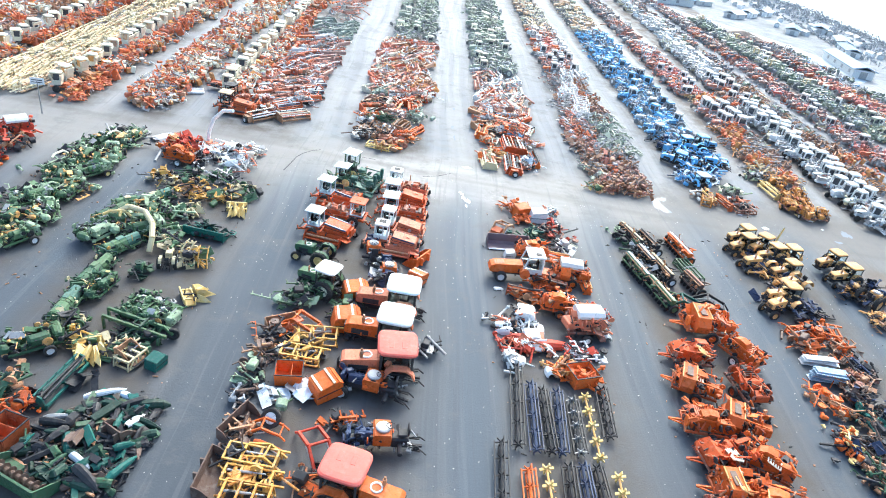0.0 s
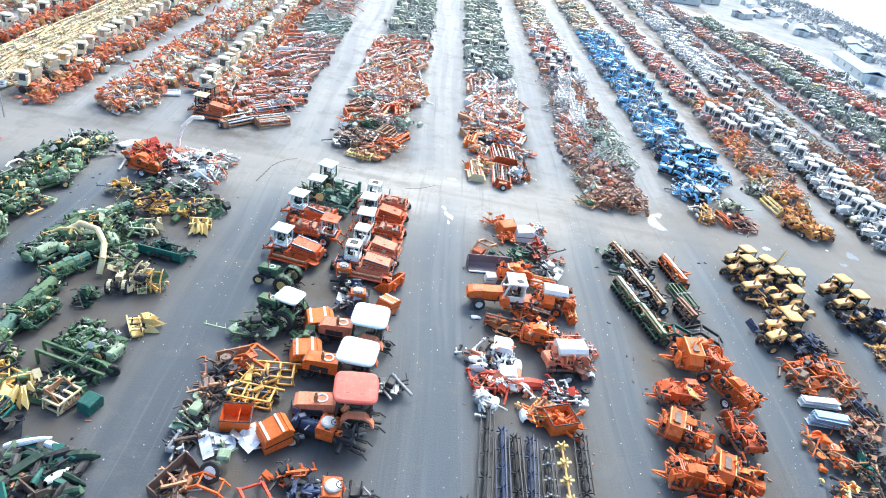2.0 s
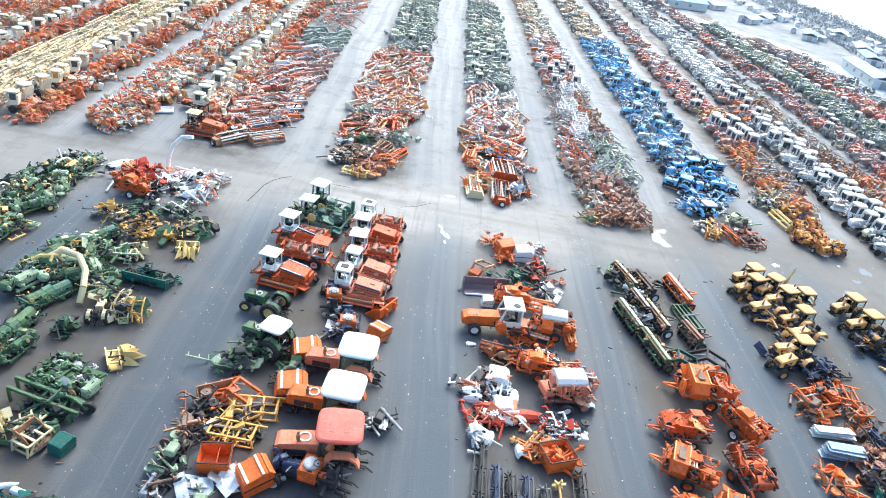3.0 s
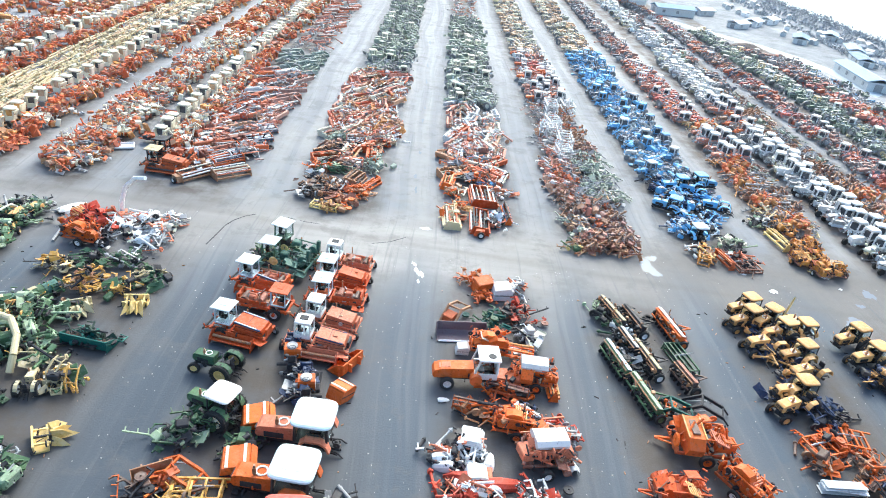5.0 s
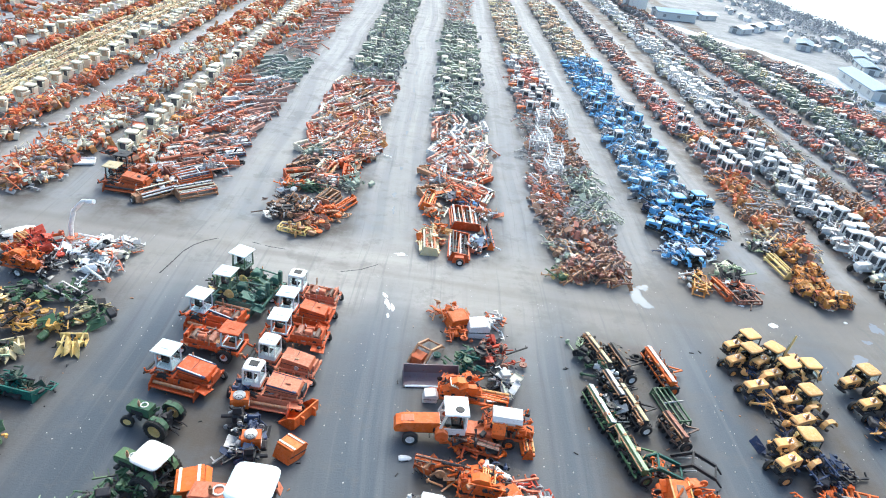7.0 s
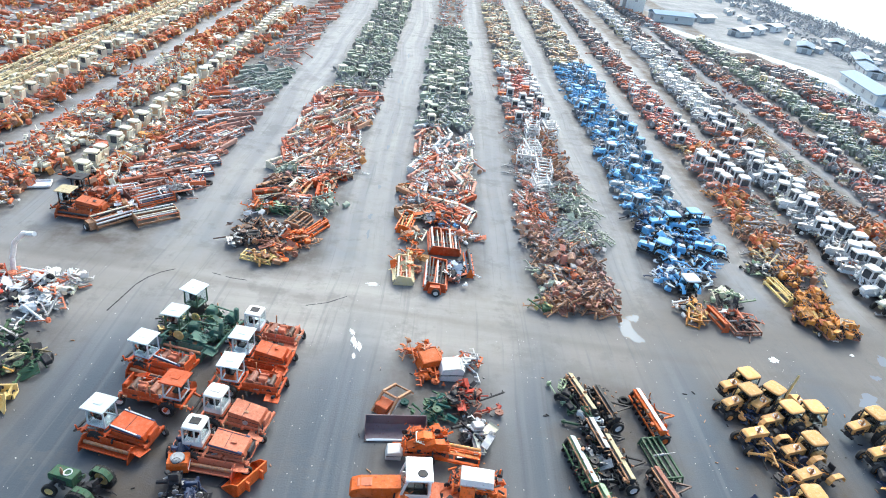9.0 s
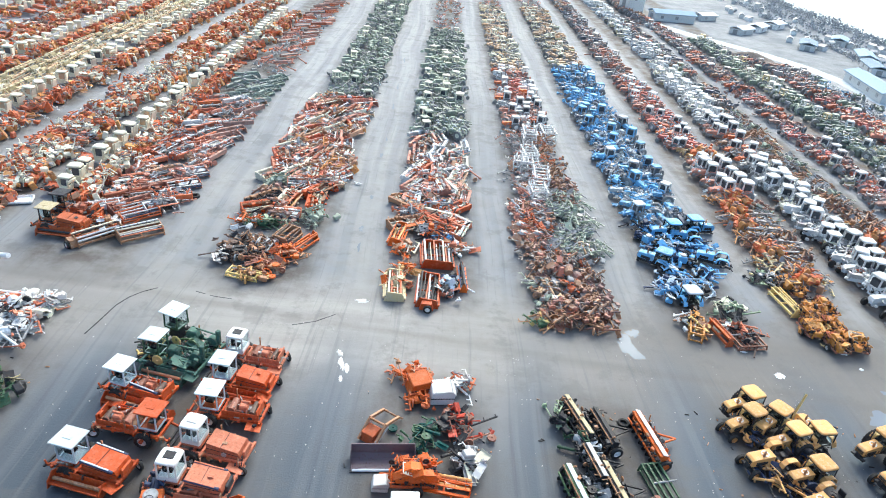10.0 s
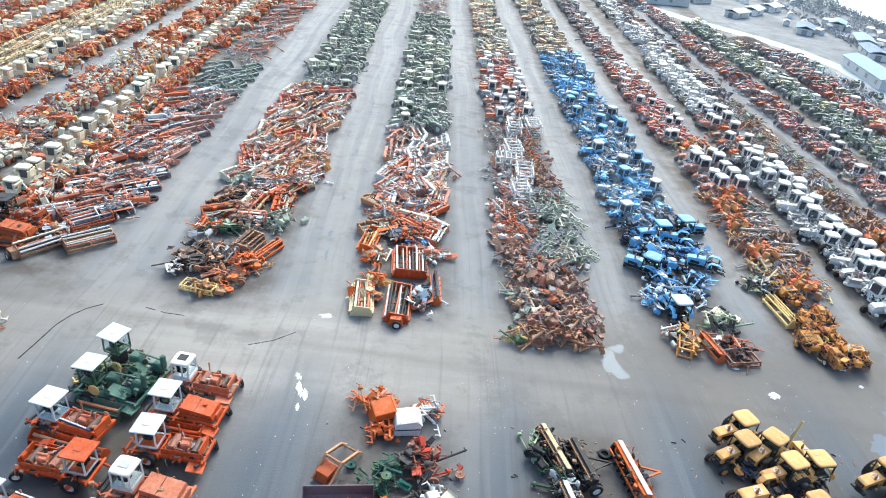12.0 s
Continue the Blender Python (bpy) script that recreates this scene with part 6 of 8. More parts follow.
# ---- near block, row of tan tractors and frames ----
TAN = "tan tractors parked close"
for k, (x, y, yaw) in enumerate([(29.9, 50.2, 200), (29.5, 48.8, 205), (31.1, 48.9, 215), (33.3, 48.2, 100), (31.4, 47.4, 200), (31.7, 45.1, 196), (29.6, 41.0, 188)]):
    put(tractor("tan", "tan", "tan", True, k % 2 == 0, k % 3 > 0, "tan compact tractor with a tan cab roof", False, TAN), x, y, yaw, -0.15 * (k % 2), 0, 0, 0.72)
for k, (x, y, yaw) in enumerate([(29.9, 46.0, 195), (31.6, 43.3, 200), (29.1, 39.9, 205)]):
    put(tractor("tan", "tan", "tan", False, False, k % 2 == 0, "tan compact tractor without its cab", False, TAN), x, y, yaw, -0.1, 0, 0, 0.8)
for k, (x, y) in enumerate([(30.0, 47.9), (29.6, 44.9), (31.0, 44.3), (29.8, 42.4), (28.6, 40.8), (32.0, 46.8)]):
    put(scrap_heap(["navy", "dark", "tan"], 910 + k, (1.6, 1.4, 0.9), 26, "black heap of axles between tan tractors"), x, y)
boom = put(thing("backhoe_boom", "yellow backhoe boom standing up between tan tractors", "boom"), 32.4, 49.3, 40, 0, 0, 0, 0.78)
part("arm", Geo().beam((-0.2, 0, 0.1), (0.1, 0, 1.3), 0.16, 0.24).beam((0.1, 0, 1.3), (0.9, 0, 3.0), 0.14, 0.2), "yellow", boom)
part("cylinder", Geo().tube((0.15, 0.14, 0.9), (0.6, 0.14, 2.2), 0.06, 8), "steel", boom)
part("pivot", Geo().box((-0.1, 0, 0.5), (0.5, 0.4, 0.7), (0, 10, 0), ch=0.06), "yellow", boom)
put(scrap_heap(["navy", "dark"], 51, (2.8, 2.4, 1.3), 50, "black heap of tractor axles and engines"), 30.5, 39.3)
put(lattice("orange", "", 1.9, 1.5, 0.5), 29.3, 36.8, 20)
put(lattice("orange", "", 1.8, 1.4, 0.5), 31.2, 37.6, -10)
put(scrap_heap(["orange", "brick", "dark"], 950, (2.2, 1.8, 0.8), 34), 30.0, 37.2)
put(scrap_heap(["orange", "rust", "brown"], 951, (1.8, 1.8, 0.8), 30), 28.6, 35.6)
put(scrap_heap(["rust", "brown", "orange"], 52, (2.0, 3.4, 0.9), 50), 31.3, 35.2)
put(sheet_stack("white", "stack of long white sheet metal panels on gravel", 5, 2.5), 28.9, 33.9, -2)
put(sheet_stack("roofblue", "loose stack of pale blue sheet metal panels on gravel", 8, 2.4), 28.6, 32.1, -8)
for k, (x, y) in enumerate([(31.4, 33.6), (29.8, 30.4), (31.0, 28.6), (28.2, 26.0), (29.2, 22.6)]):
    put(scrap_heap(["dark", "brown", "dark", "navy"], 960 + k, (2.2, 2.0, 1.0), 36, "black heap of rusted machine parts on gravel"), x, y)
put(scrap_heap(["rust", "maroon", "dark"], 53, (2.4, 3.0, 0.9), 50), 30.3, 31.6)
put(scrap_heap(["orange", "rust"], 54, (1.8, 2.6, 0.8), 36), 27.5, 29.5)
put(scrap_heap(["rust", "dark", "teal"], 55, (2.4, 2.6, 0.8), 44), 29.4, 28.6)
put(scrap_heap(["orange", "yellow", "dark"], 56, (1.6, 2.2, 0.8), 30), 26.7, 26.6)
put(scrap_heap(["green", "dark", "rust"], 57, (2.6, 2.8, 0.8), 50), 27.4, 23.8)
put(scrap_heap(["rust", "brown"], 58, (2.6, 2.8, 0.8), 40), 29.6, 25.4)
put(scrap_heap(["rust", "dark", "palegreen"], 59, (2.6, 2.8, 0.8), 40), 26.6, 20.6)

# ---- near block, second tan row ----
for k, (x, y, yaw) in enumerate([(36.7, 47.5, 180), (36.9, 45.4, 176), (37.6, 42.6, 10)]):
    put(tractor("tan", "tan", "tan", k != 2, True, k > 0, "tan compact tractor with a tan cab roof", k == 2, TAN), x, y, yaw + 20, 0, 0, 0, 0.75)
put(scrap_heap(["navy", "dark", "tan"], 61, (2.4, 2.0, 1.2), 40), 36.4, 43.3)
put(scrap_heap(["navy", "dark"], 62, (2.4, 2.0, 1.2), 40), 38.6, 44.6)
put(scrap_heap(["rust", "tan", "dark"], 63, (2.2, 2.4, 0.9), 40), 37.0, 39.6)
put(scrap_heap(["rust", "white", "dark"], 64, (2.2, 2.4, 0.9), 40), 37.4, 36.4)
put(scrap_heap(["rust", "brown", "orange"], 65, (2.2, 2.4, 0.9), 40), 37.2, 33.2)

# ---- near block, row of green harvest machinery ----
put(baler("red", 71, "", "faded red baler among scrap"), -19.4, 53.1, 150)
put(baler("orange", 72, "", "orange red baler among scrap"), -18.8, 50.9, 170)
put(scrap_heap(["white", "steel", "fadedred"], 73, (2.4, 3.4, 1.0), 60, "heap of white hoods and shields"), -14.2, 52.2)
put(scrap_heap(["fadedred", "white"], 74, (2.6, 1.6, 0.9), 30), -16.7, 54.4)
put(scrap_heap(["white", "fadedred", "steel"], 75, (2.0, 2.0, 0.9), 34), -13.8, 54.5)
chute = put(thing("discharge_spout", "tall curved white forage spout rising from scrap", "spout"), -16.8, 54.6, 160, 0, 0, 0, 1.25)
part("spout", Geo().path([(0.9, 0, 0), (0.7, 0, 1.2), (0.3, 0, 2.2), (-0.5, 0, 3.0), (-1.3, 0, 3.2)], 0.13, 8), "white", chute)
put(scrap_heap(["steel", "dark"], 76, (2.0, 1.8, 0.6), 18), -17, 50.8)
put(scrap_heap(["straw", "gold", "dark"], 77, (2.4, 1.6, 1.0), 34), -18.8, 47.0)
put(scrap_heap(["moss", "green", "dark"], 877, (2.2, 1.8, 1.1), 36), -16.8, 47.8)
put(scrap_heap(["moss", "green", "steel", "dark"], 878, (2.2, 1.8, 1.0), 36), -14.6, 48.2)
put(scrap_heap(["gold", "gold", "rust", "dark"], 78, (2.2, 2.2, 1.6), 52, "tall ochre heap of rusted feeder parts"), -15.7, 45.1)
put(snout_fan("straw", 4, 1, "pale yellow corn head snouts among green parts"), -15.1, 42.6, -60)
put(snout_fan("yellow", 5, 2, "ochre corn head snouts beside the green heap"), -12.2, 43.6, -80)
put(scrap_heap(["gold", "moss", "dark"], 920, (2.0, 1.6, 0.9), 30), -13.4, 45.2)
put(scrap_heap(["straw", "green", "dark"], 80, (1.8, 1.6, 1.0), 26), -12.6, 46.6)
put(threshing_body("moss", 3.0, 31), -19.2, 42.4, 40, 0, 0, 0, 0.8)
put(threshing_body("moss", 2.8, 32), -18.0, 43.6, 62, 0, 0, 0, 0.8)
put(threshing_body("green", 3.2, 33), -19.9, 40.6, 70, 0, 0, 0, 0.8)
put(combine_hulk("moss", 880, "moss green stripped harvester body"), -17.8, 41.2, 100)
put(combine_hulk("palegreen", 3), -19.6, 38.0, 66)
put(combine_hulk("moss", 4), -17.5, 38.9, 30)
put(threshing_body("moss", 3.2, 34), -17.7, 36.7, 62, 0, 0, 0, 0.8)
spout_tube = put(thing("unloading_tube", "long bent straw-coloured unloading tube on green scrap", "tube"), 0, 0)
part("tube", Geo().path([(-19.3, 39.5, 1.0), (-18.4, 39.9, 1.5), (-17.2, 39.5, 1.5), (-16.3, 38.4, 1.3), (-15.9, 37.2, 0.9), (-15.9, 36.6, 0.2)], 0.19, 10), "straw", spout_tube)
put(scrap_heap(["moss", "green", "dark", "palegreen"], 79, (2.4, 2.0, 1.2), 44), -16.4, 41.6)
put(scrap_heap(["moss", "dark", "palegreen"], 921, (2.4, 1.8, 1.0), 34), -15.9, 39.2)
put(header("teal", 3.6, "dark teal grain header on gravel"), -13.2, 39.8, 80, 0, 0, 0, 0.8)
put(scrap_heap(["teal", "bottle", "dark"], 922, (2.8, 1.2, 0.9), 34), -13.0, 39.9)
put(scrap_heap(["moss", "straw", "dark"], 81, (2.2, 1.4, 0.9), 34), -14.6, 37.6)
for k, (x, y, yaw) in enumerate([(-13.3, 36.6, 70), (-12.2, 36.1, 95)]):
    put(loader_arms(("straw", "gold")[k], "pale yellow lift arms standing upright"), x, y, yaw, 0.6, 0, -55, 0.55)
put(snout_fan("straw", 3, 3, "straw-coloured snouts below upright arms"), -13.4, 35.9, 200, 0, 0, 0, 0.8)
put(scrap_heap(["straw", "gold", "moss", "dark"], 94, (1.8, 1.4, 1.1), 30), -12.9, 36.4)
put(tractor("straw", "cream", "white", False, True, True, "small pale yellow tractor with white wheels"), -14.3, 35.6, 100, 0, 0, 0, 0.5)
put(scrap_heap(["bottle", "green", "dark"], 883, (1.2, 1.4, 0.7), 22), -15.5, 34.2)
put(threshing_body("green", 4.0, 35), -17.9, 33.4, 84, 0, 0, 0, 0.78)
put(threshing_body("moss", 3.6, 36), -17.9, 29.9, 92, 0, 0, 0, 0.78)
put(combine_hulk("green", 5), -17.0, 32.0, 80, 0, 0, 0, 0.75)
put(scrap_heap(["moss", "dark", "straw"], 82, (1.6, 2.0, 0.8), 30), -17.0, 28.6)
put(combine_hulk("green", 882, "dark green harvester frame without wheels"), -18.0, 26.5, 40, 0, 0, 0, 0.9)
put(snout_fan("yellow", 5, 4, "ochre corn head snouts and trough standing alone on gravel"), -11.6, 32.5, 30)
put(combine_hulk("green", 6, "dark green harvester frame on gravel"), -14.2, 30.6, 75, 0, 0, 0, 0.75)
put(combine_hulk("moss", 8, "moss green harvester frame on gravel"), -12.9, 29.9, -15, 0, 0, 0, 0.8)
put(scrap_heap(["moss", "bottle", "dark", "steel"], 88, (2.0, 1.6, 1.0), 34), -13.4, 30.6)
put(scrap_heap(["green", "bottle", "dark"], 83, (2.4, 1.6, 1.0), 40), -13.2, 28.6)
for k in range(2):
    boom = put(thing("steel_boom", "long moss green steel boom resting on scrap", "boom"), -13.5, 28.3 + 0.7 * k, -14)
    part("beam", Geo().beam((-1.9, 0, 0.9), (1.9, 0.1, 0.6), 0.13, 0.18).beam((-1.9, 0, 0.9), (-1.9, 0.0, 0.0), 0.12), "moss", boom)
put(wheel_stand(), -11.5, 28.5, 10)
put(lattice("straw", "straw-coloured open box frame with a rusty floor", 1.3, 0.9, 0.6), -12.9, 26.4, 70)
put(bucket("rust", 1.0, "small rusty steel tray in a pale frame"), -12.9, 26.5, -20, 0.15)
put(casing("teal", False, "teal sheet metal casing"), -11.6, 26.3, 70, 0, 0, 0, 0.62)
put(scrap_heap(["green", "straw", "dark"], 89, (1.8, 1.4, 0.8), 28), -13.6, 26.8)
put(snout_fan("yellow", 5, 5, "ochre corn head snouts among green parts"), -15.0, 26.5, -60, 0, 0, 0, 1.1)
put(scrap_heap(["gold", "moss", "dark"], 884, (1.6, 1.4, 0.8), 26), -15.9, 27.2)
put(slat_rack(3.2, 0.7, ("teal", "dark"), "teal", 4, False, "long dark teal conveyor frame on gravel"), -15.3, 24.1, -8)
put(loose_sheets(851, ("dark",), 4, 0.7, "flat dark rubber mats on gravel"), -14.2, 24.4)
# Many pieces are dark so that their colour imitates shade within the heap.
DARK_GREEN = ("bottle", "dark", "dark", "bottle", "green", "dark", "teal", "brown")
for k, (x, y) in enumerate([(-11.3, 22.4), (-12.9, 22.1), (-14.0, 20.8), (-12.3, 20.5), (-11.1, 20.7), (-11.3, 18.9), (-13.1, 19.0)]):
    put(shield_heap(DARK_GREEN[k % 3:] + DARK_GREEN[: k % 3], 600 + k, 23, (2.1, 1.9), 1.0, "heap of dark green machine shields and scrap, blackened for shade between them"), x, y, 40 * k)
for k, (x, y, yaw, L, col) in enumerate([(-12.9, 23.5, 20, 1.9, "white"), (-11.6, 23.4, -15, 1.2, "galv"), (-10.9, 22.0, 70, 1.2, "white"), (-14.2, 21.7, 10, 1.3, "steel"), (-12.2, 19.4, -30, 1.3, "galv"), (-11.6, 22.0, 95, 1.5, "teal"), (-12.0, 20.9, 110, 1.3, "bottle"), (-10.4, 19.3, 65, 1.6, "teal")]):
    put(long_shield(col, L, 0.36, 0.24, f"bent {col} machine shield on dark scrap"), x, y, yaw, 0.45, 14 * (k % 2), 10 * (k % 3) - 8)
put(long_shield("bottle", 1.5, 0.6, 0.5, "dark green curved machine hood on scrap"), -10.5, 23.2, 20, 0.2)
put(bucket("brown", 1.1, "small brown steel hopper on dark scrap"), -11.2, 21.3, 60, 0.3)
put(open_box("brick", "brick red harvester body with an open top"), -16.0, 20.6, 75, 0, 0, 0, 0.75)
put(scrap_heap(["brick", "orange", "dark"], 850, (1.6, 1.6, 0.8), 24), -16.2, 22.2)
put(scrap_heap(["bottle", "rust", "green"], 87, (2.2, 2.2, 0.9), 36), -17.4, 23.4)
put(header("green", 3.0, "dark green grain header on gravel"), -14.1, 18.4, 66)
for k in range(11):
    y = 36.0 + 1.75 * k
    put(combine_hulk(("moss", "green", "moss", "moss")[k % 4], 90 + k, "stripped green combine body in a row"), -24.9 + 0.9 * (-1) ** k, y, 60 + 25 * (k % 3), 0, 0, 0, 0.85)
for k in range(8):
    put(scrap_heap(["palegreen", "moss", "dark", "tan"][: 3 + k % 2], 110 + k, (2.6, 2.2, 1.0), 40), -25.2 + 1.1 * (-1) ** (k + 1), 37.0 + 2.2 * k)
put(scrap_heap(["palegreen", "steel", "dark"], 118, (4.0, 2.4, 0.9), 60), -25.0, 54.3)
put(baler("red", 119, "white", "faded red machine with white cover"), -32.4, 51.6, 40)
put(scrap_heap(["red", "rust", "dark"], 120, (2.4, 2.4, 1.1), 40), -31.6, 49.4)
put(scrap_heap(["red", "orange", "dark"], 121, (2.4, 2.4, 1.1), 40), -32.2, 46.6)

put(scrap_heap(["white", "steel", "dark", "cream"], 870, (2.2, 2.6, 1.1), 50, "heap of white hoods and shields"), -15, 53.2)
put(loose_sheets(871, ("white", "cream", "dark", "steel")), -14.4, 52.4, 60, 0.2, 0, 0, 1.0)
for k, (x, y, yaw, L) in enumerate([(-14, 51.8, 30, 1.8), (-15.4, 52.2, 100, 1.5), (-13.8, 53.2, 160, 1.7), (-15, 53.6, 60, 1.6), (-14.2, 54.8, 20, 1.6), (-16, 54.4, 130, 1.5), (-13.6, 54, 95, 1.4), (-16.2, 53, 10, 1.3), (-14.7, 51.2, 175, 1.5), (-15.6, 55.6, 80, 1.4)]):
    put(long_shield("white" if k % 4 != 2 else "cream", L, 0.7, 0.45, "curved white machine hood in a scrap pile"), x, y, yaw, 0.15 * (k % 3), 10 * (k % 2), 9 * (k % 3))
put(scrap_heap(["red", "orange", "rust"], 874, (2.6, 2.0, 1.2), 44), -19.7, 52.6)
put(slat_rack(3.0, 0.8, ("red", "orange"), "red", 4), -19.6, 54.2, -55)
put(scrap_heap(["red", "white", "dark"], 875, (2.2, 1.6, 0.9), 30), -17, 52.8)
put(scrap_heap(["dark", "steel", "maroon"], 876, (2.2, 1.6, 0.8), 28), -17.6, 51)
pipe = put(thing("steel_pipe", "long grey steel pipe lying beside red scrap", "pipe"), -20.8, 51.8, 4)
part("tube", Geo().tube((0, -1.5, 0.12), (0, 1.5, 0.5), 0.1, 10), "steel", pipe)
sign = put(thing("yard_sign", "white sign board on a thin post beside the lane", "sign"), -33.2, 56.9, 5)
part("post", Geo().tube((0, 0, 0), (0, 0, 3.0), 0.05, 8), "steel", sign)
part("board", Geo().box((0, 0, 3.0), (1.2, 0.05, 0.6), ch=0.01), "white", sign)
for k in range(2):
    part("text_bar", Geo().box((0, -0.03, 3.1 - 0.2 * k), (0.9, 0.01, 0.07)), "dark", sign)

# ---- far block, front ends of the rows ----
def tray():
    t = thing("sheet_metal_tray", "pale blue shallow sheet metal tray on gravel", "tray")
    part("floor", Geo().box((0, 0, 0.06), (1.9, 1.3, 0.06), ch=0.02), "galv", t)
    rim = Geo()
    for q in (-1, 1):
        rim.box((0, q * 0.65, 0.16), (2.0, 0.12, 0.2), ch=0.05).box((q * 0.95, 0, 0.16), (0.12, 1.3, 0.2), ch=0.05)
    part("rim", rim, "white", t)
    return t


put(tray(), -23.4, 68.2, 20)
loose = put(thing("loose_tyre", "loose black tyre lying on gravel", "tyre"), -10.5, 72.0)
part("tyre", tyre_geo(0.42, 0.24), "tyre", loose, "", (0, 0, 0.12)).rotation_euler = (radians(90), 0, 0)
put(slat_rack(3.2, 1.5, ("straw", "cream", "fadedred"), "straw", 7, False, "straw-coloured harvest header with cream slats"), 7.9, 60.4, 4)
put(scrap_heap(["straw", "fadedred", "orange"], 963, (1.6, 2.4, 0.8), 26), 8.0, 60.8)
put(slat_rack(3.6, 1.7, ("white", "dark", "dark", "fadedred"), "redorange", 8, True), 10.4, 60.2, -2)
put(scrap_heap(["white", "dark", "fadedred"], 964, (1.4, 2.4, 0.9), 24), 11.6, 60.6)
put(slat_rack(3.2, 2.6, ("fadedred", "white", "dark", "cream"), "redorange", 11), 10.9, 65.4, 3)
put(scrap_heap(["orange", "cream", "rust"], 965, (1.8, 2.2, 0.9), 30), 8.2, 65.6)
put(slat_rack(3.2, 0.6, ("navy", "dark"), "orange", 3), 12.9, 62.4, 3)
put(scrap_heap(["navy", "galv", "dark"], 895, (1.4, 2.0, 0.8), 24), 12.0, 61.4)
put(scrap_heap(["orange", "tan", "rust"], 896, (2.0, 1.4, 0.8), 24), 8.6, 62.6)
put(slat_rack(3.0, 1.2, ("orange", "tan"), "orange", 5), 7.6, 68.2, -8)
put(scrap_heap(["blue", "navy", "steel"], 301, (2.0, 1.8, 0.9), 30), 11.8, 68.6)
put(scrap_heap(["steel", "orange", "dark"], 302, (2.2, 1.8, 0.9), 30), 10.0, 69.2)
put(scrap_heap(["fadedred", "white", "rust"], 303, (2.2, 1.8, 0.9), 30), 12.4, 66.6)
put(lattice("yellow", "", 2.2, 0.9, 0.4), -3.0, 60.2, -12)
put(scrap_heap(["yellow", "tan", "rust"], 891, (2.0, 1.0, 0.6), 18), -2.6, 60.0)
put(scrap_heap(["orange", "brick", "rust"], 892, (2.2, 2.0, 0.9), 40), -0.6, 63.4)
put(scrap_heap(["rust", "maroon", "dark"], 893, (2.2, 2.0, 0.9), 40), -2.6, 62.6)
put(scrap_heap(["dark", "brown", "steel"], 894, (2.0, 2.0, 1.0), 40), -4.6, 62.4)
put(scrap_heap(["rust", "orange", "maroon"], 304, (2.4, 2.2, 0.8), 40), -1.6, 61.2)
put(scrap_heap(["dark", "rust", "brown"], 305, (2.2, 2.6, 1.1), 40), -4.9, 64.2)
put(scrap_heap(["rust", "brown", "steel"], 306, (2.4, 2.2, 1.0), 40), -2.8, 64.3)
put(slat_rack(3.0, 0.9, ("orange", "brick"), "orange", 4), 0.3, 65.2, -25)
put(slat_rack(2.2, 1.6, ("rust", "brown"), "rust", 6), -1.2, 66.2, -18)
put(scrap_heap(["green", "palegreen"], 307, (3.0, 1.4, 0.7), 30), -2.8, 67.8)
put(scrap_heap(["orange", "rust", "white"], 308, (2.2, 2.0, 0.9), 36), -4.8, 68.2)
put(tractor("blue", "galv", "white", True, False, False, "blue tractor with a pale cab roof at the row's end", False, "blue tractors in a long row"), 30.1, 62.0, 100, -0.3, 0, 0, 0.8)
for k, (x, y, yaw) in enumerate([(29.4, 67.6, 150), (31.9, 68.2, 170), (34.8, 68.8, 160), (31.8, 73.2, 190), (33.6, 72.6, 175), (29.6, 71.0, 120), (34.9, 74.6, 10)]):
    put(tractor("blue", "blue", "white", k % 3 == 0, False, False, "stripped blue tractor in a long row", k % 4 == 1, "blue tractors in a long row"), x, y, yaw, -0.3, 0, 0, 0.8)
put(scrap_heap(["blue", "navy", "galv"], 309, (2.2, 2.2, 1.0), 40), 29.2, 63.6)
put(scrap_heap(["blue", "dark", "galv"], 310, (2.2, 2.2, 1.0), 40), 31.6, 64.2)
put(scrap_heap(["navy", "dark", "blue"], 311, (2.4, 2.4, 1.0), 40), 32.6, 70.4)
put(scrap_heap(["navy", "dark", "blue"], 312, (2.4, 2.4, 1.0), 40), 30.2, 69.4)
put(lattice("amber", "amber steel loader frame lying on gravel", 2.4, 0.9, 0.7), 29.7, 58.4, 72)
put(scrap_heap(["amber", "yellow", "rust"], 960, (1.4, 2.2, 0.9), 34), 29.9, 58.9)
put(slat_rack(2.4, 0.6, ("orange", "brick"), "brick", 4), 31.4, 58.2, 14)
put(loose_sheets(961, ("white", "steel"), 3, 0.7, "bent white sheet metal on red scrap"), 32.0, 58.8, 30, 0.3, 0, 0, 0.7)
put(scrap_heap(["palegreen", "dark", "cream"], 313, (2.6, 2.6, 0.9), 40), 33.4, 61.4)
put(lattice("maroon", "dull red steel frame at the row's end", 2.0, 2.2, 0.4), 33.1, 57.9, 10)
put(scrap_heap(["maroon", "fadedred", "brown", "dark"], 962, (2.0, 2.4, 0.8), 40), 32.9, 58.2)
put(scrap_heap(["rust", "dark", "white"], 314, (1.8, 2.0, 0.7), 26), 29.4, 59.2)
put(slat_rack(3.2, 0.9, ("yellow", "yellow"), "yellow", 4, False, "yellow header trough along the row"), 38.4, 63.2, 8)
for k, (x, y, yaw) in enumerate([(39.4, 61.3, 100), (39.7, 57.9, 95), (41.3, 58.2, 80), (40.6, 60.2, 100), (41.2, 62.8, 85), (39.9, 65.0, 100), (38.6, 59.6, 95)]):
    put(baler("amber", 320 + k, "", "amber machine with stripped housings in a row", "amber machines in a row"), x, y, yaw, 0, 0, 0, 0.75)
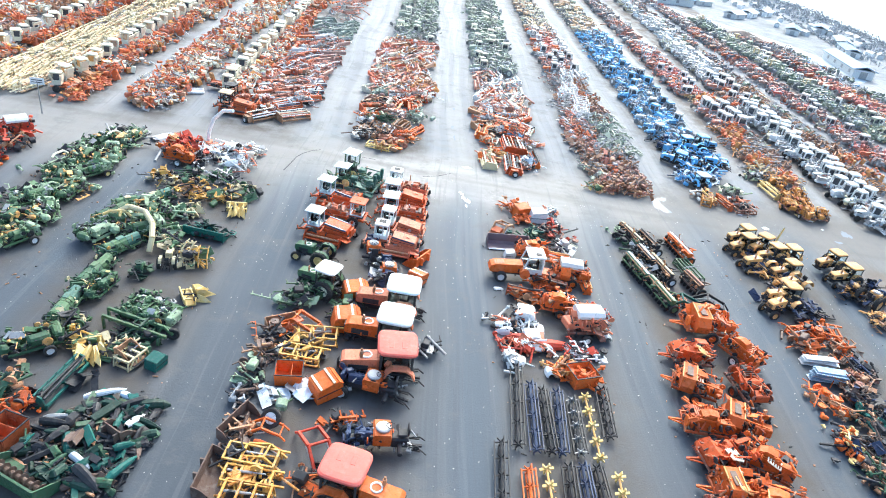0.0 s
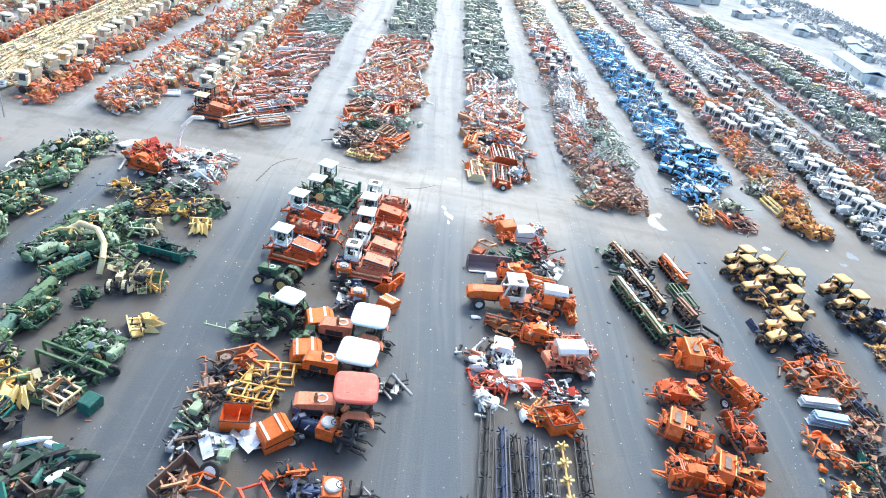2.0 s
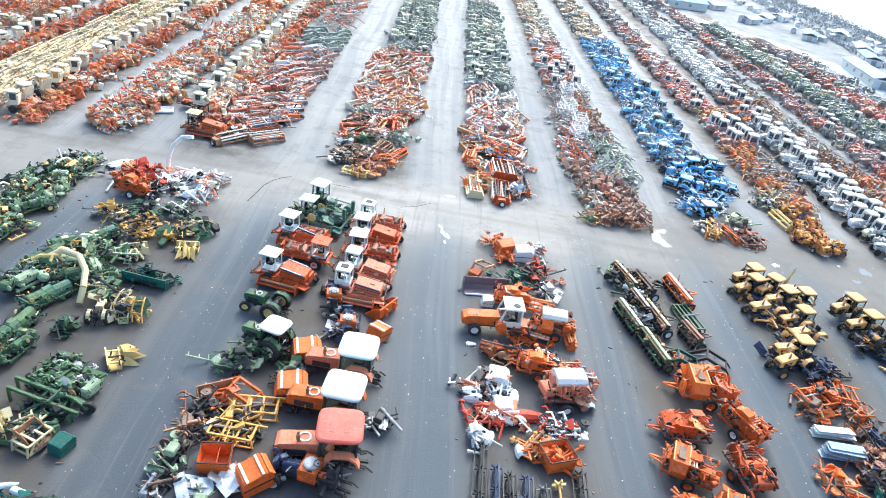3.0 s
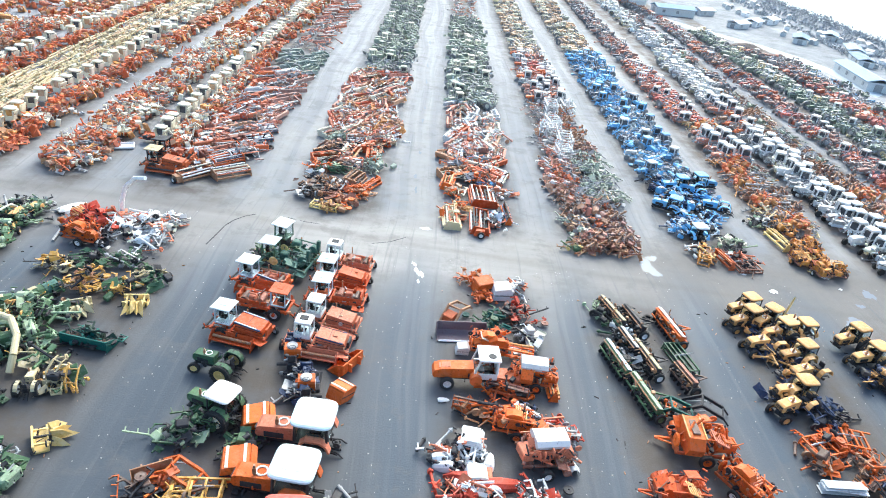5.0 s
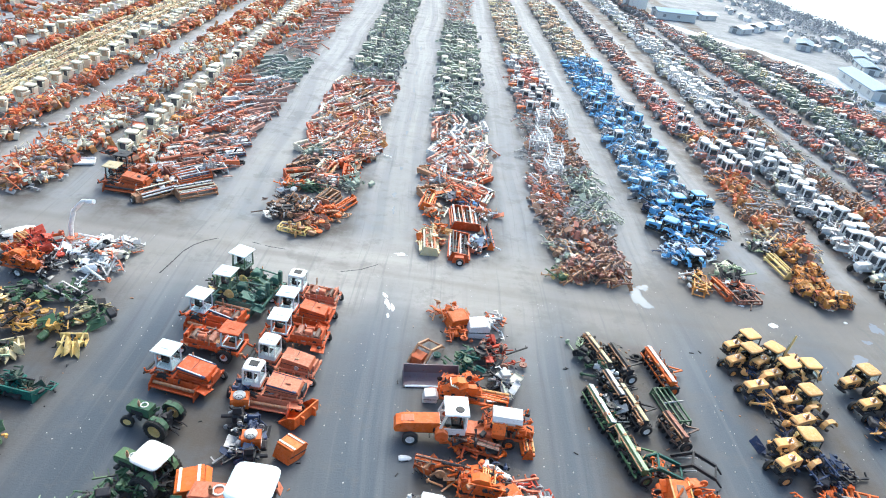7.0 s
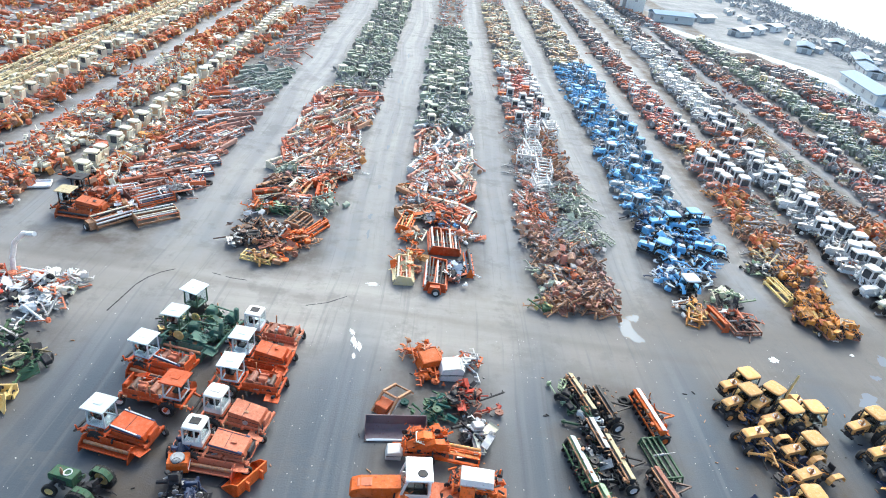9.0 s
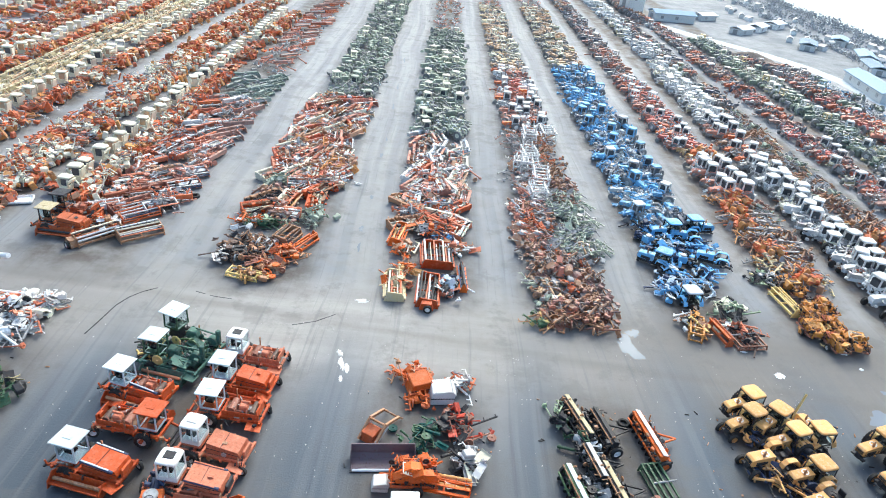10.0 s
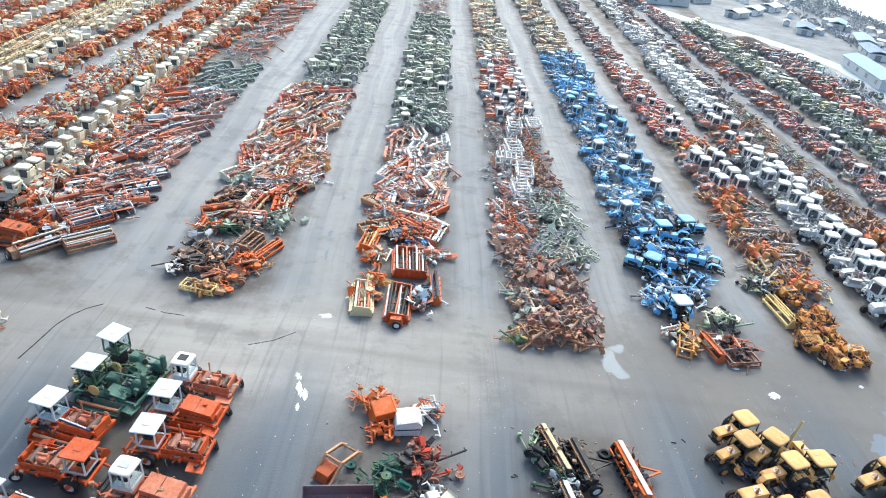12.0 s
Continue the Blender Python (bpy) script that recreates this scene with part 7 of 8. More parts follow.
put(scrap_heap(["amber", "yellow", "dark"], 940, (2.4, 2.6, 0.9), 50), 40.4, 59.4)
put(scrap_heap(["amber", "rust", "dark"], 941, (2.4, 2.6, 0.9), 50), 40.6, 62.4)
put(scrap_heap(["amber", "dark", "brown"], 942, (2.0, 2.4, 0.9), 40), 39.4, 65.6)
put(scrap_heap(["yellow", "moss", "rust"], 943, (1.4, 1.4, 0.7), 20), 18.2, 57.6)
put(scrap_heap(["steel", "dark", "palegreen"], 315, (2.0, 2.2, 0.9), 34), 38.2, 66.6)
put(windrower("brick", "dark", "straw", 0.0, "", "brick red windrower with a yellow cab roof at the row's end", False, "", 31), -18.8, 64.4, -4, 0, 0, 0, 0.84)
put(windrower("brick", "dark", "dark", 0.0, "", "brick red windrower with a black cab", False, "", 32), -19.0, 66.8, -6, 0, 0, 0, 0.84)
put(scrap_heap(["brick", "orange", "dark"], 890, (2.4, 2.0, 0.9), 36), -16.6, 65.6)
put(slat_rack(3.4, 1.2, ("cream", "brick", "dark", "white"), "rust", 8, True), -14.9, 63.6, -40)
put(slat_rack(3.2, 1.6, ("fadedred", "white", "dark", "cream"), "rust", 9), -12.2, 64.6, -50)
put(slat_rack(3.0, 1.4, ("white", "navy", "brick"), "brick", 6), -13.4, 67.4, -45)
put(scrap_heap(["brick", "white", "rust"], 316, (2.6, 2.2, 0.9), 40), -15.0, 65.4)
put(scrap_heap(["blue", "navy", "blue", "dark", "galv"], 331, (2.6, 2.4, 1.1), 44), 33.0, 66.2)
put(scrap_heap(["blue", "galv", "dark"], 332, (2.6, 2.4, 1.1), 44), 30.6, 66.0)
put(scrap_heap(["blue", "navy", "blue", "dark", "galv"], 333, (2.6, 2.4, 1.1), 44), 34.2, 70.8)
put(scrap_heap(["blue", "dark", "white"], 334, (2.6, 2.4, 1.1), 44), 31.4, 71.2)
put(scrap_heap(["navy", "blue", "dark"], 335, (2.6, 2.4, 1.1), 44), 30.0, 73.6)


def tyre_mark(pts, w, seed):
    """A dark scuff on the gravel, broken and uneven in width."""
    rng = random.Random(seed)
    g = Geo()
    for a, b in zip(pts, pts[1:]):
        a, b = Vector((*a, 0)), Vector((*b, 0))
        n = Vector((-(b - a).y, (b - a).x, 0)).normalized()
        for k in range(4):
            if rng.random() < 0.02:
                continue
            p0, p1 = a.lerp(b, k / 4), a.lerp(b, (k + 1) / 4)
            u, v = n * w * rng.uniform(0.6, 1.0), n * w * rng.uniform(0.6, 1.0)
            g.add([p0 - u, p1 - v, p1 + v, p0 + u], [(0, 1, 2, 3)])
    ob = new("tyre_mark", g.mesh("tyre_mark", PAINT["dark"]))
    ob.location.z = 0.006
    tagged(ob, "dark curved tyre mark scuffed into gravel", "tyre mark", "", "structure")


tyre_mark([(-10.5, 52.2), (-10.3, 53.4), (-10.15, 54.4), (-10.0, 55.4), (-9.6, 56.4), (-9.0, 57.2), (-8.2, 57.8)], 0.06, 1)
tyre_mark([(1.6, 55.0), (3.0, 55.6), (4.2, 56.6)], 0.05, 2)
tyre_mark([(-5.6, 57.8), (-4.2, 57.4), (-3.0, 57.3)], 0.05, 3)


# ---- far block: kinds seen from afar ----
def clutter(rng, lo, hi, n):
    """Rods, brackets and hoses bristling from a stripped machine."""
    g = Geo()
    for k in range(n):
        q = Vector([rng.uniform(a, b) for a, b in zip(lo, hi)])
        d = Vector((rng.gauss(0, 1), rng.gauss(0, 1), rng.gauss(0, 0.7))).normalized() * rng.uniform(0.15, 0.45)
        if rng.random() < 0.7:
            g.beam(q - d, q + d, rng.uniform(0.05, 0.11))
        else:
            g.box(q, (0.3, 0.25, 0.2), (rng.uniform(-20, 20), 0, rng.uniform(0, 90)))
    return g


def lite_tractor(hood, roof, rim, seed):
    """A parked tractor, more or less stripped, nose towards +x."""
    rng = random.Random(seed)
    under = {"cream": "straw", "yellow": "straw", "blue": "navy", "galv": "blue", "white": "galv", "palegreen": "palegreen", "moss": "moss"}.get(hood, "dark")
    out = [("chassis", under, Geo().box((0.4, 0, 0.75), (3.0, 0.45, 0.45)).box((-0.6, 0, 1.05), (0.9, 0.9, 0.5)))]
    if rng.random() < 0.75:
        h = rng.uniform(1.25, 1.45)
        out.append(("hood", hood, Geo().prism([(0.3, 0.95), (2.0, 0.95), (2.1, 1.1), (2.0, h), (1.7, h + 0.08), (0.3, h + 0.2)], -0.36, 0.36)))
    else:
        out.append(("engine", "steel", Geo().box((1.2, 0, 1.1), (1.1, 0.45, 0.45)).box((1.9, 0, 1.1), (0.15, 0.6, 0.6)).box((0.4, 0, 1.35), (0.5, 0.7, 0.35))))
    for s in (-1, 1):
        if rng.random() < 0.6:
            out.append(("fender", hood, Geo().prism([(-1.3, 1.1), (-0.9, 1.62), (-0.2, 1.62), (0.1, 1.1), (-0.1, 1.3), (-0.9, 1.52)], s * 0.62, s * 0.98)))
        if rng.random() < 0.7:
            out += [("rear_wheel", "tyre", Geo().lathe((-0.55, s, 0.8), [(0.42, -0.2), (0.8, -0.2), (0.8, 0.2), (0.42, 0.2)], 11)),
                    ("rim", rim, Geo().tube((-0.55, s - 0.1, 0.8), (-0.55, s + 0.1, 0.8), 0.45, 9))]
        if rng.random() < 0.55:
            out.append(("front_wheel", "tyre", Geo().tube((1.8, s * 0.75 - 0.12, 0.42), (1.8, s * 0.75 + 0.12, 0.42), 0.42, 9)))
    if roof and rng.random() < (0.8 if roof in ("white", "galv") else 0.45):
        p = Geo().box((-0.42, 0, 1.3), (1.25, 1.3, 0.3), ch=0.05)
        for x in (-1.05, 0.2):
            for s in (-1, 1):
                p.beam((x, s * 0.66, 1.2), (x * 0.92, s * 0.62, 2.5), 0.17)
        out += [("window", "pane", Geo().box((-0.42, 0, 1.8), (1.0, 1.1, 0.9), ch=0.1)), ("roof", roof, Geo().pillow((-0.42, 0, 2.48), (rng.uniform(1.4, 1.7), rng.uniform(1.4, 1.65), 0.24), 12)), ("cab_frame", "dark" if rng.random() < 0.2 else roof, p)]
    else:
        out.append(("seat", "dark", Geo().box((-0.7, 0, 1.35), (0.4, 0.45, 0.15)).box((-0.9, 0, 1.6), (0.1, 0.45, 0.4))))
    out.append(("fitting", "dark", clutter(rng, (-1.5, -0.8, 0.4), (2.1, 0.8, 1.4), 8)))
    out.append(("rod", rng.choice(["steel", "galv", "steel", hood]), clutter(rng, (-1.6, -1.0, 0.5), (2.3, 1.0, 1.8), 15)))
    out.append(("bracket", hood, clutter(rng, (-1.4, -0.9, 0.6), (2.1, 0.9, 1.7), 16)))
    return out


def lite_cab(body, cab, z=0.0):
    """A windrower in a row: low engine deck, and a cab that widens towards a roof with a deep brow."""
    rng = random.Random(len(body) + 7 * len(cab))
    g = Geo().beam((-0.9, 0.75, 0.75), (3.3, 0.75, 0.75), 0.16).beam((-0.9, -0.75, 0.75), (3.3, -0.75, 0.75), 0.16).prism([(0.9, 0.8), (2.9, 0.8), (3.0, 1.1), (2.2, 1.25), (0.9, 1.3)], -0.7, 0.3)
    g.box((2.4, -1.0, 0.95), (2.0, 0.1, 0.6), (25, 0, 0))
    out = [("engine_cover", body, g)]
    out.append(("roof", cab, Geo().pillow((-0.1, 0, 2.75 + z), (1.75, 1.45, 0.26), 14)))
    out.append(("brow", cab, Geo().prism([(-1.02, 2.5 + z), (-0.86, 2.1 + z), (-0.74, 2.1 + z), (-0.8, 2.55 + z)], -0.78, 0.78)))
    lower = [(-0.55, 0.95 + z), (0.6, 0.95 + z), (0.68, 1.65 + z), (-0.68, 1.65 + z)]
    out.append(("cab_panel", cab, Geo().prism(lower, -0.6, 0.6)))
    for sx in (-1, 1):
        for sy in (-1, 1):
            out.append(("post", cab, Geo().beam((sx * 0.58, sy * 0.5, 1.6 + z), (sx * 0.76, sy * 0.68, 2.6 + z), 0.24)))
    out.append(("rear_panel", cab, Geo().prism([(0.6, 1.6 + z), (0.72, 1.6 + z), (0.84, 2.6 + z), (0.72, 2.6 + z)], -0.45, 0.45)))
    out.append(("window", "tan" if cab == "cream" and body != "brick" else "pane", Geo().box((0, 0, 2.1 + z), (0.85, 0.8, 1.0))))
    out.append(("engine", "dark", Geo().box((2.0, 0.7, 1.0), (1.2, 0.5, 0.5), ch=0.05)))
    out.append(("fitting", "dark", clutter(rng, (0.8, 0.0, 0.8), (3.2, 1.0, 1.5), 8)))
    out.append(("bracket", body, clutter(rng, (-0.9, -1.1, 0.5), (3.4, 1.1, 1.4), 12)))
    for s in (-1, 1):
        out.append(("drive_wheel", "tyre", Geo().tube((0.1, s * 1.2 - 0.15, 0.55), (0.1, s * 1.2 + 0.15, 0.55), 0.55, 10)))
    return out


def lite_bars(cols, seed, L=4.2, W=2.2, n=18):
    """Long headers and reels laid side by side along y: a list of name, colour, mesh."""
    rng = random.Random(seed)
    out = []
    for k in range(n):
        c, g = rng.choice(cols), Geo()
        x, z, l = -W / 2 + W * (k + rng.uniform(0.1, 0.9)) / n, rng.uniform(0.12, 0.9), L * rng.uniform(0.45, 1.0)
        y0, tw = rng.uniform(-0.4, 0.4), rng.gauss(0, 0.14)
        a, b = Vector((x - tw, y0 - l / 2, z)), Vector((x + tw, y0 + l / 2, max(0.12, z + rng.uniform(-0.35, 0.35))))
        t = rng.random()
        if t < 0.4:
            nm = "auger_tube"
            g.tube(a, b, rng.uniform(0.05, 0.11), 7)
            for f in (0.15, 0.5, 0.85):
                g.tube(a.lerp(b, f), a.lerp(b, f + 0.02), 0.17, 8)
        elif t < 0.75:
            nm, w = "rail", rng.uniform(0.05, 0.1)
            g.beam(a, b, w, rng.uniform(0.06, 0.2))
            for f in (0.1, 0.35, 0.6, 0.9):
                g.beam(a.lerp(b, f), a.lerp(b, f) + Vector((rng.uniform(-0.4, 0.4), 0, rng.uniform(-0.1, 0.3))), w * 0.8)
        elif t < 0.88:
            nm = "end_frame"
            y = rng.uniform(-L / 2.2, L / 2.2)
            g.beam((x - 0.5, y, 0.06), (x + 0.5, y, 0.1), 0.09).beam((x - 0.5, y, 0.1), (x - 0.2, y, 0.9), 0.09).beam((x + 0.5, y, 0.1), (x - 0.2, y, 0.9), 0.08)
        else:
            nm = "housing"
            g.box(((a + b) / 2).to_tuple()[:2] + (0.4,), (0.45, l * 0.3, 0.4), (0, rng.uniform(-20, 20), rng.uniform(-10, 10)), ch=0.05)
            g.tube((x, y0, 0.3), (x, y0 + 0.25, 0.3), 0.26, 9)
        lo = min(v[2] for v in g.v)
        if lo < 0:
            g.v = [(u, v, w - lo) for u, v, w in g.v]
        out.append((nm, c, g))
    return out


def lite_header(cols, seed, L=3.2, W=1.5):
    """One harvest header along y: a box beam, end plates, auger, slats and a sheet, as a list of name, colour, mesh."""
    rng = random.Random(seed)
    main, second = cols[0], cols[1:]
    pick = lambda: rng.choice(second)
    L *= rng.uniform(0.8, 1.1)
    W *= rng.uniform(0.8, 1.15)
    out = [("box_beam", main, Geo().box((-W / 2, 0, 0.5), (0.3, L, 0.45), (0, rng.uniform(-15, 15), 0), ch=0.04))]
    for s in (-1, 1):
        out.append(("end_plate", main, Geo().prism([(-W / 2, 0.05), (W / 2, 0.05), (W / 2 - 0.2, 0.55), (-W / 2 + 0.3, 0.8)], s * L / 2 - 0.04, s * L / 2 + 0.04)))
    x = -W / 2 + 0.35
    while x < W / 2:
        z, t = rng.uniform(0.3, 0.7), rng.random()
        g, c, tw = Geo(), pick(), rng.gauss(0, 0.05)
        if t < 0.4:
            g.tube((x - tw, -L / 2, z), (x + tw, L / 2, z), rng.uniform(0.06, 0.12), 8)
            for f in (-0.3, 0.05, 0.4):
                g.tube((x, f * L, z), (x, f * L + 0.06, z), 0.17, 8)
        elif t < 0.8:
            g.beam((x - tw, -L / 2, z), (x + tw, L / 2, z), rng.uniform(0.08, 0.2), 0.07)
            for f in (-0.4, -0.1, 0.2, 0.45):
                g.beam((x, f * L, z), (x + 0.15, f * L, z + 0.12), 0.05)
        else:
            g.box((x, rng.uniform(-0.2, 0.2) * L, z), (0.32, L * 0.6, 0.05), (0, rng.uniform(-25, 25), rng.uniform(-4, 4)))
        out.append(("auger" if t < 0.4 else "slat", c, g))
        x += rng.uniform(0.18, 0.34)
    for f in (-0.35, 0.0, 0.33):
        out.append(("cross_brace", main, Geo().beam((-W / 2, f * L, 0.2), (W / 2, f * L, 0.22), 0.09).beam((-W / 2, f * L, 0.75), (-W / 2 + 0.5, f * L, 0.85), 0.07)))
    out.append(("bracket", "dark", clutter(rng, (-W / 2, -L / 2, 0.2), (W / 2, L / 2, 0.8), 7)))
    out.append(("rod", main, clutter(rng, (-W / 2, -L / 2, 0.2), (W / 2, L / 2, 0.9), 8)))
    return out


def lite_frame(col, seed, L=3.6, W=2.4, H=1.5):
    """A tall stack of welded ladder frames: a list of name, colour, mesh."""
    rng = random.Random(seed)
    out = []
    for z in (0.1, H * 0.5, H):
        for s in (-1, 1):
            out.append(("rail", col, Geo().beam((s * W / 2, -L / 2, z), (s * W / 2, L / 2, z), 0.13)))
        for k in range(5):
            y = -L / 2 + L * k / 4
            out.append(("rung", col, Geo().beam((-W / 2, y, z), (W / 2, y, z), 0.08)))
    for k in range(5):
        for s in (-1, 1):
            y = -L / 2 + L * k / 4
            out.append(("post", col, Geo().beam((s * W / 2, y, 0), (s * W / 2 * rng.uniform(0.7, 1.0), y + rng.uniform(-0.3, 0.3), H + rng.uniform(0, 0.6)), 0.09)))
    return out


def lite_hulk(cols, seed):
    """A stripped harvester body in a row: housings and drums close together, a few rods."""
    rng = random.Random(seed)
    out = []
    for k in range(11):
        c, g = rng.choice(cols), Geo()
        x, y, h = rng.gauss(0, 0.75), rng.gauss(0, 0.45), rng.uniform(0.4, 1.15)
        if rng.random() < 0.62:
            g.box((x, y, h / 2 + 0.06), (rng.uniform(0.3, 0.8), rng.uniform(0.25, 0.6), h), (rng.uniform(-20, 20), rng.uniform(-24, 24), rng.uniform(-45, 45)), ch=rng.uniform(0.02, 0.06), top=rng.uniform(0.75, 1.0))
        else:
            g.tube((x, y - 0.3, h * 0.7), (x + rng.uniform(-0.2, 0.2), y + 0.3, h * 0.8), rng.uniform(0.14, 0.34), 10)
        lo = min(v[2] for v in g.v)
        g.v = [(u, v, w - min(0.0, lo)) for u, v, w in g.v]
        out.append(("housing", c, g))
    for k in range(6):
        out.append(("sheet", rng.choice(cols), Geo().box((rng.uniform(-1, 1), rng.uniform(-0.6, 0.6), rng.uniform(0.7, 1.3)), (rng.uniform(0.4, 0.9), rng.uniform(0.3, 0.5), 0.04), (rng.uniform(-40, 40), rng.uniform(-40, 40), rng.uniform(0, 90)))))
    out.append(("fitting", "dark", clutter(rng, (-1.2, -0.8, 0.2), (1.2, 0.8, 1.3), 8)))
    out.append(("rod", cols[-1], clutter(rng, (-1.3, -0.9, 0.3), (1.3, 0.9, 1.5), 16)))
    return out


class Kind:
    """One kind of far thing: built once, then copied, or poured into the joined distance."""

    def __init__(self, name, parts, label, cat, group=""):
        self.name, self.parts, self.label, self.cat, self.group, self.ob = name, parts, label, cat, group, None
        self.loose = name in ("scrap_heap", "harvest_header", "harvest_head", "stripped_harvester")

    def place(self, m):
        if self.ob is None:
            self.ob = thing(self.name, self.label, self.cat, self.group)
            for n, c, g in self.parts:
                ob = part(n, g, c, self.ob)
                if n in ("fitting", "bracket", "rod"):
                    tagged(ob, "", "", "", "stuff")
            self.ob.matrix_basis = m
        else:
            copy_thing(self.ob, m)

    def pour(self, pots, m):
        far = 4 if m.translation.y > 150 else 3 if m.translation.y > 110 else 2 if m.translation.y > 84 else 1
        for n, c, g in self.parts[:: far if self.loose and self.name != "stripped_harvester" else 1]:
            if far >= 3 and n in ("fitting", "rim", "seat", "post", "rod", "window", "front_wheel"):
                continue
            pots.setdefault(c, Geo()).merge(g, m)


SPREAD = iter(range(1000, 2000))


def tr(hood, roof, rim="white"):
    return Kind("tractor", lite_tractor(hood, roof, rim, next(SPREAD)), f"weathered {hood} tractor parked in a long row", "tractor", "tractors in long rows")


def cabk(body, cab="white"):
    return Kind("windrower", lite_cab(body, cab), f"{body} windrower with a {cab} cab in a long row", "harvester", "cab machines in long rows")


def bars(cols, seed, **kw):
    return Kind("harvest_header", lite_bars(cols, seed, **kw), f"{cols[0]} and {cols[-1]} harvest headers laid side by side", "header", "headers in long rows")


def heads(*cols, n=3, **kw):
    return [Kind("harvest_head", lite_header(list(cols), next(SPREAD), **kw), f"{cols[0]} harvest header with {cols[1]} slats in a row", "header", "headers in long rows") for _ in range(n)]


def heap(cols, seed, **kw):
    return Kind("scrap_heap", heap_pieces(cols, seed, **kw), f"heap of {cols[0]} and {cols[-1]} implement parts in a row", "scrap parts")


def hulks(*cols, n=4):
    return [Kind("stripped_harvester", lite_hulk(list(cols), next(SPREAD)), f"stripped {cols[0]} harvester body in a long row", "harvester", "harvester bodies in long rows") for _ in range(n)]


FAR_Y, HEAP_Y = 76.0, 59.0
POTS = {}


def fill(x0, x1, y0, y1, kinds, step, cols=2, yaw=0.0, dyaw=12.0, seed=0, s=1.0, mess=None):
    """Sets kinds down in columns between x0 and x1, from y0 to y1; what lies far off joins the distance."""
    rng = random.Random(seed + int(10 * x0) + int(y0))
    w = (x1 - x0) / cols
    y = y0 + step / 2
    while y < y1:
        for c in range(cols):
            k = rng.choice(kinds)
            if y > 70 and rng.random() < 0.04:
                continue
            sc = s * rng.uniform(0.9, 1.08)
            m = pose(x0 + w * (c + 0.5) + rng.uniform(-0.12, 0.12) * w, y + rng.uniform(-0.2, 0.2) * step, 0, 0, 0, yaw + (180 if rng.random() < 0.3 and yaw else 0) + rng.gauss(0, dyaw)) @ Matrix.Diagonal((sc, sc, sc, 1))
            if y < (76.0 if k.name == "harvest_head" else HEAP_Y if k.loose else FAR_Y):
                if k.ob is not None:
                    k.place(m @ Matrix.Diagonal((1 / sc, 1 / sc, 1 / sc, 1)))
                else:
                    k.place(m)
            else:
                k.pour(POTS, m)
            if mess and rng.random() < 0.5:
                mm = pose(x0 + 0.9 + rng.random() * (x1 - x0 - 1.8), y + rng.uniform(-1, 1), 0, 0, 0, rng.uniform(0, 360))
                q = rng.choice(mess)
                if y < HEAP_Y:
                    q.place(mm)
                else:
                    q.pour(POTS, mm)
        y += step


HEAP = {}
def H(*cols):
    if cols not in HEAP:
        HEAP[cols] = [heap(list(cols), 200 + 7 * len(HEAP)), heap(list(cols), 203 + 7 * len(HEAP))]
    return HEAP[cols]


def B(*cols, **kw):
    key = ("b", cols)
    if key not in HEAP:
        HEAP[key] = [bars(list(cols), 400 + 5 * len(HEAP), **kw), bars(list(cols), 402 + 5 * len(HEAP), **kw)]
    return HEAP[key]


BRICKS = H("orange", "amber", "brick") + H("amber", "rust", "white")
RUSTY, REDS, ORANGES = H("rust", "maroon", "rust", "brown"), H("fadedred", "rust", "white"), H("orange", "rust", "dark")
GREENS, WHITES, GREYS = H("palegreen", "moss", "steel", "palegreen", "dark"), H("white", "steel", "fadedred"), H("steel", "dark", "maroon")
T_GREEN = [k for _ in range(2) for k in (tr("palegreen", "", "cream"), tr("palegreen", "palegreen", "cream"), tr("palegreen", "", "yellow"), tr("moss", "steel", "cream"), tr("palegreen", "cream", "cream"), tr("moss", "", "white"))]
T_BLUE = [k for _ in range(2) for k in (tr("blue", "blue"), tr("blue", "blue"), tr("blue", "galv"), tr("blue", ""), tr("navy", ""), tr("blue", "white"), tr("galv", "blue"))]
T_RED = [k for _ in range(2) for k in (tr("fadedred", "fadedred"), tr("red", ""), tr("fadedred", "white"), tr("orange", ""))]
T_CREAM = [k for _ in range(2) for k in (tr("cream", "cream"), tr("straw", ""), tr("tan", ""), tr("tan", "cream"))]
T_WHITE = [k for _ in range(2) for k in (tr("white", "white"), tr("white", "white"), tr("cream", "white"), tr("white", ""))]
T_MAROON = [k for _ in range(2) for k in (tr("maroon", ""), tr("maroon", "steel"), tr("rust", "maroon"), tr("steel", ""), tr("fadedred", ""), tr("navy", ""))]
T_DARKRED = [k for _ in range(2) for k in (tr("maroon", ""), tr("brick", ""), tr("red", ""), tr("maroon", "white"))]
T_DEEPGREEN = [k for _ in range(2) for k in (tr("green", ""), tr("moss", "moss"), tr("green", "yellow"), tr("green", "white"))]
T_ORANGE = [k for _ in range(2) for k in (tr("fadedred", "white"), tr("orange", "white"), tr("rust", ""), tr("fadedred", ""), tr("white", "white"))]
CABS = [cabk("brick", "cream"), cabk("brick", "cream"), cabk("orange", "cream"), cabk("rust", "cream"), cabk("amber", "cream")]
HEADS_YEL = B("straw", "cream", "straw", "tan", L=5.5, n=26)

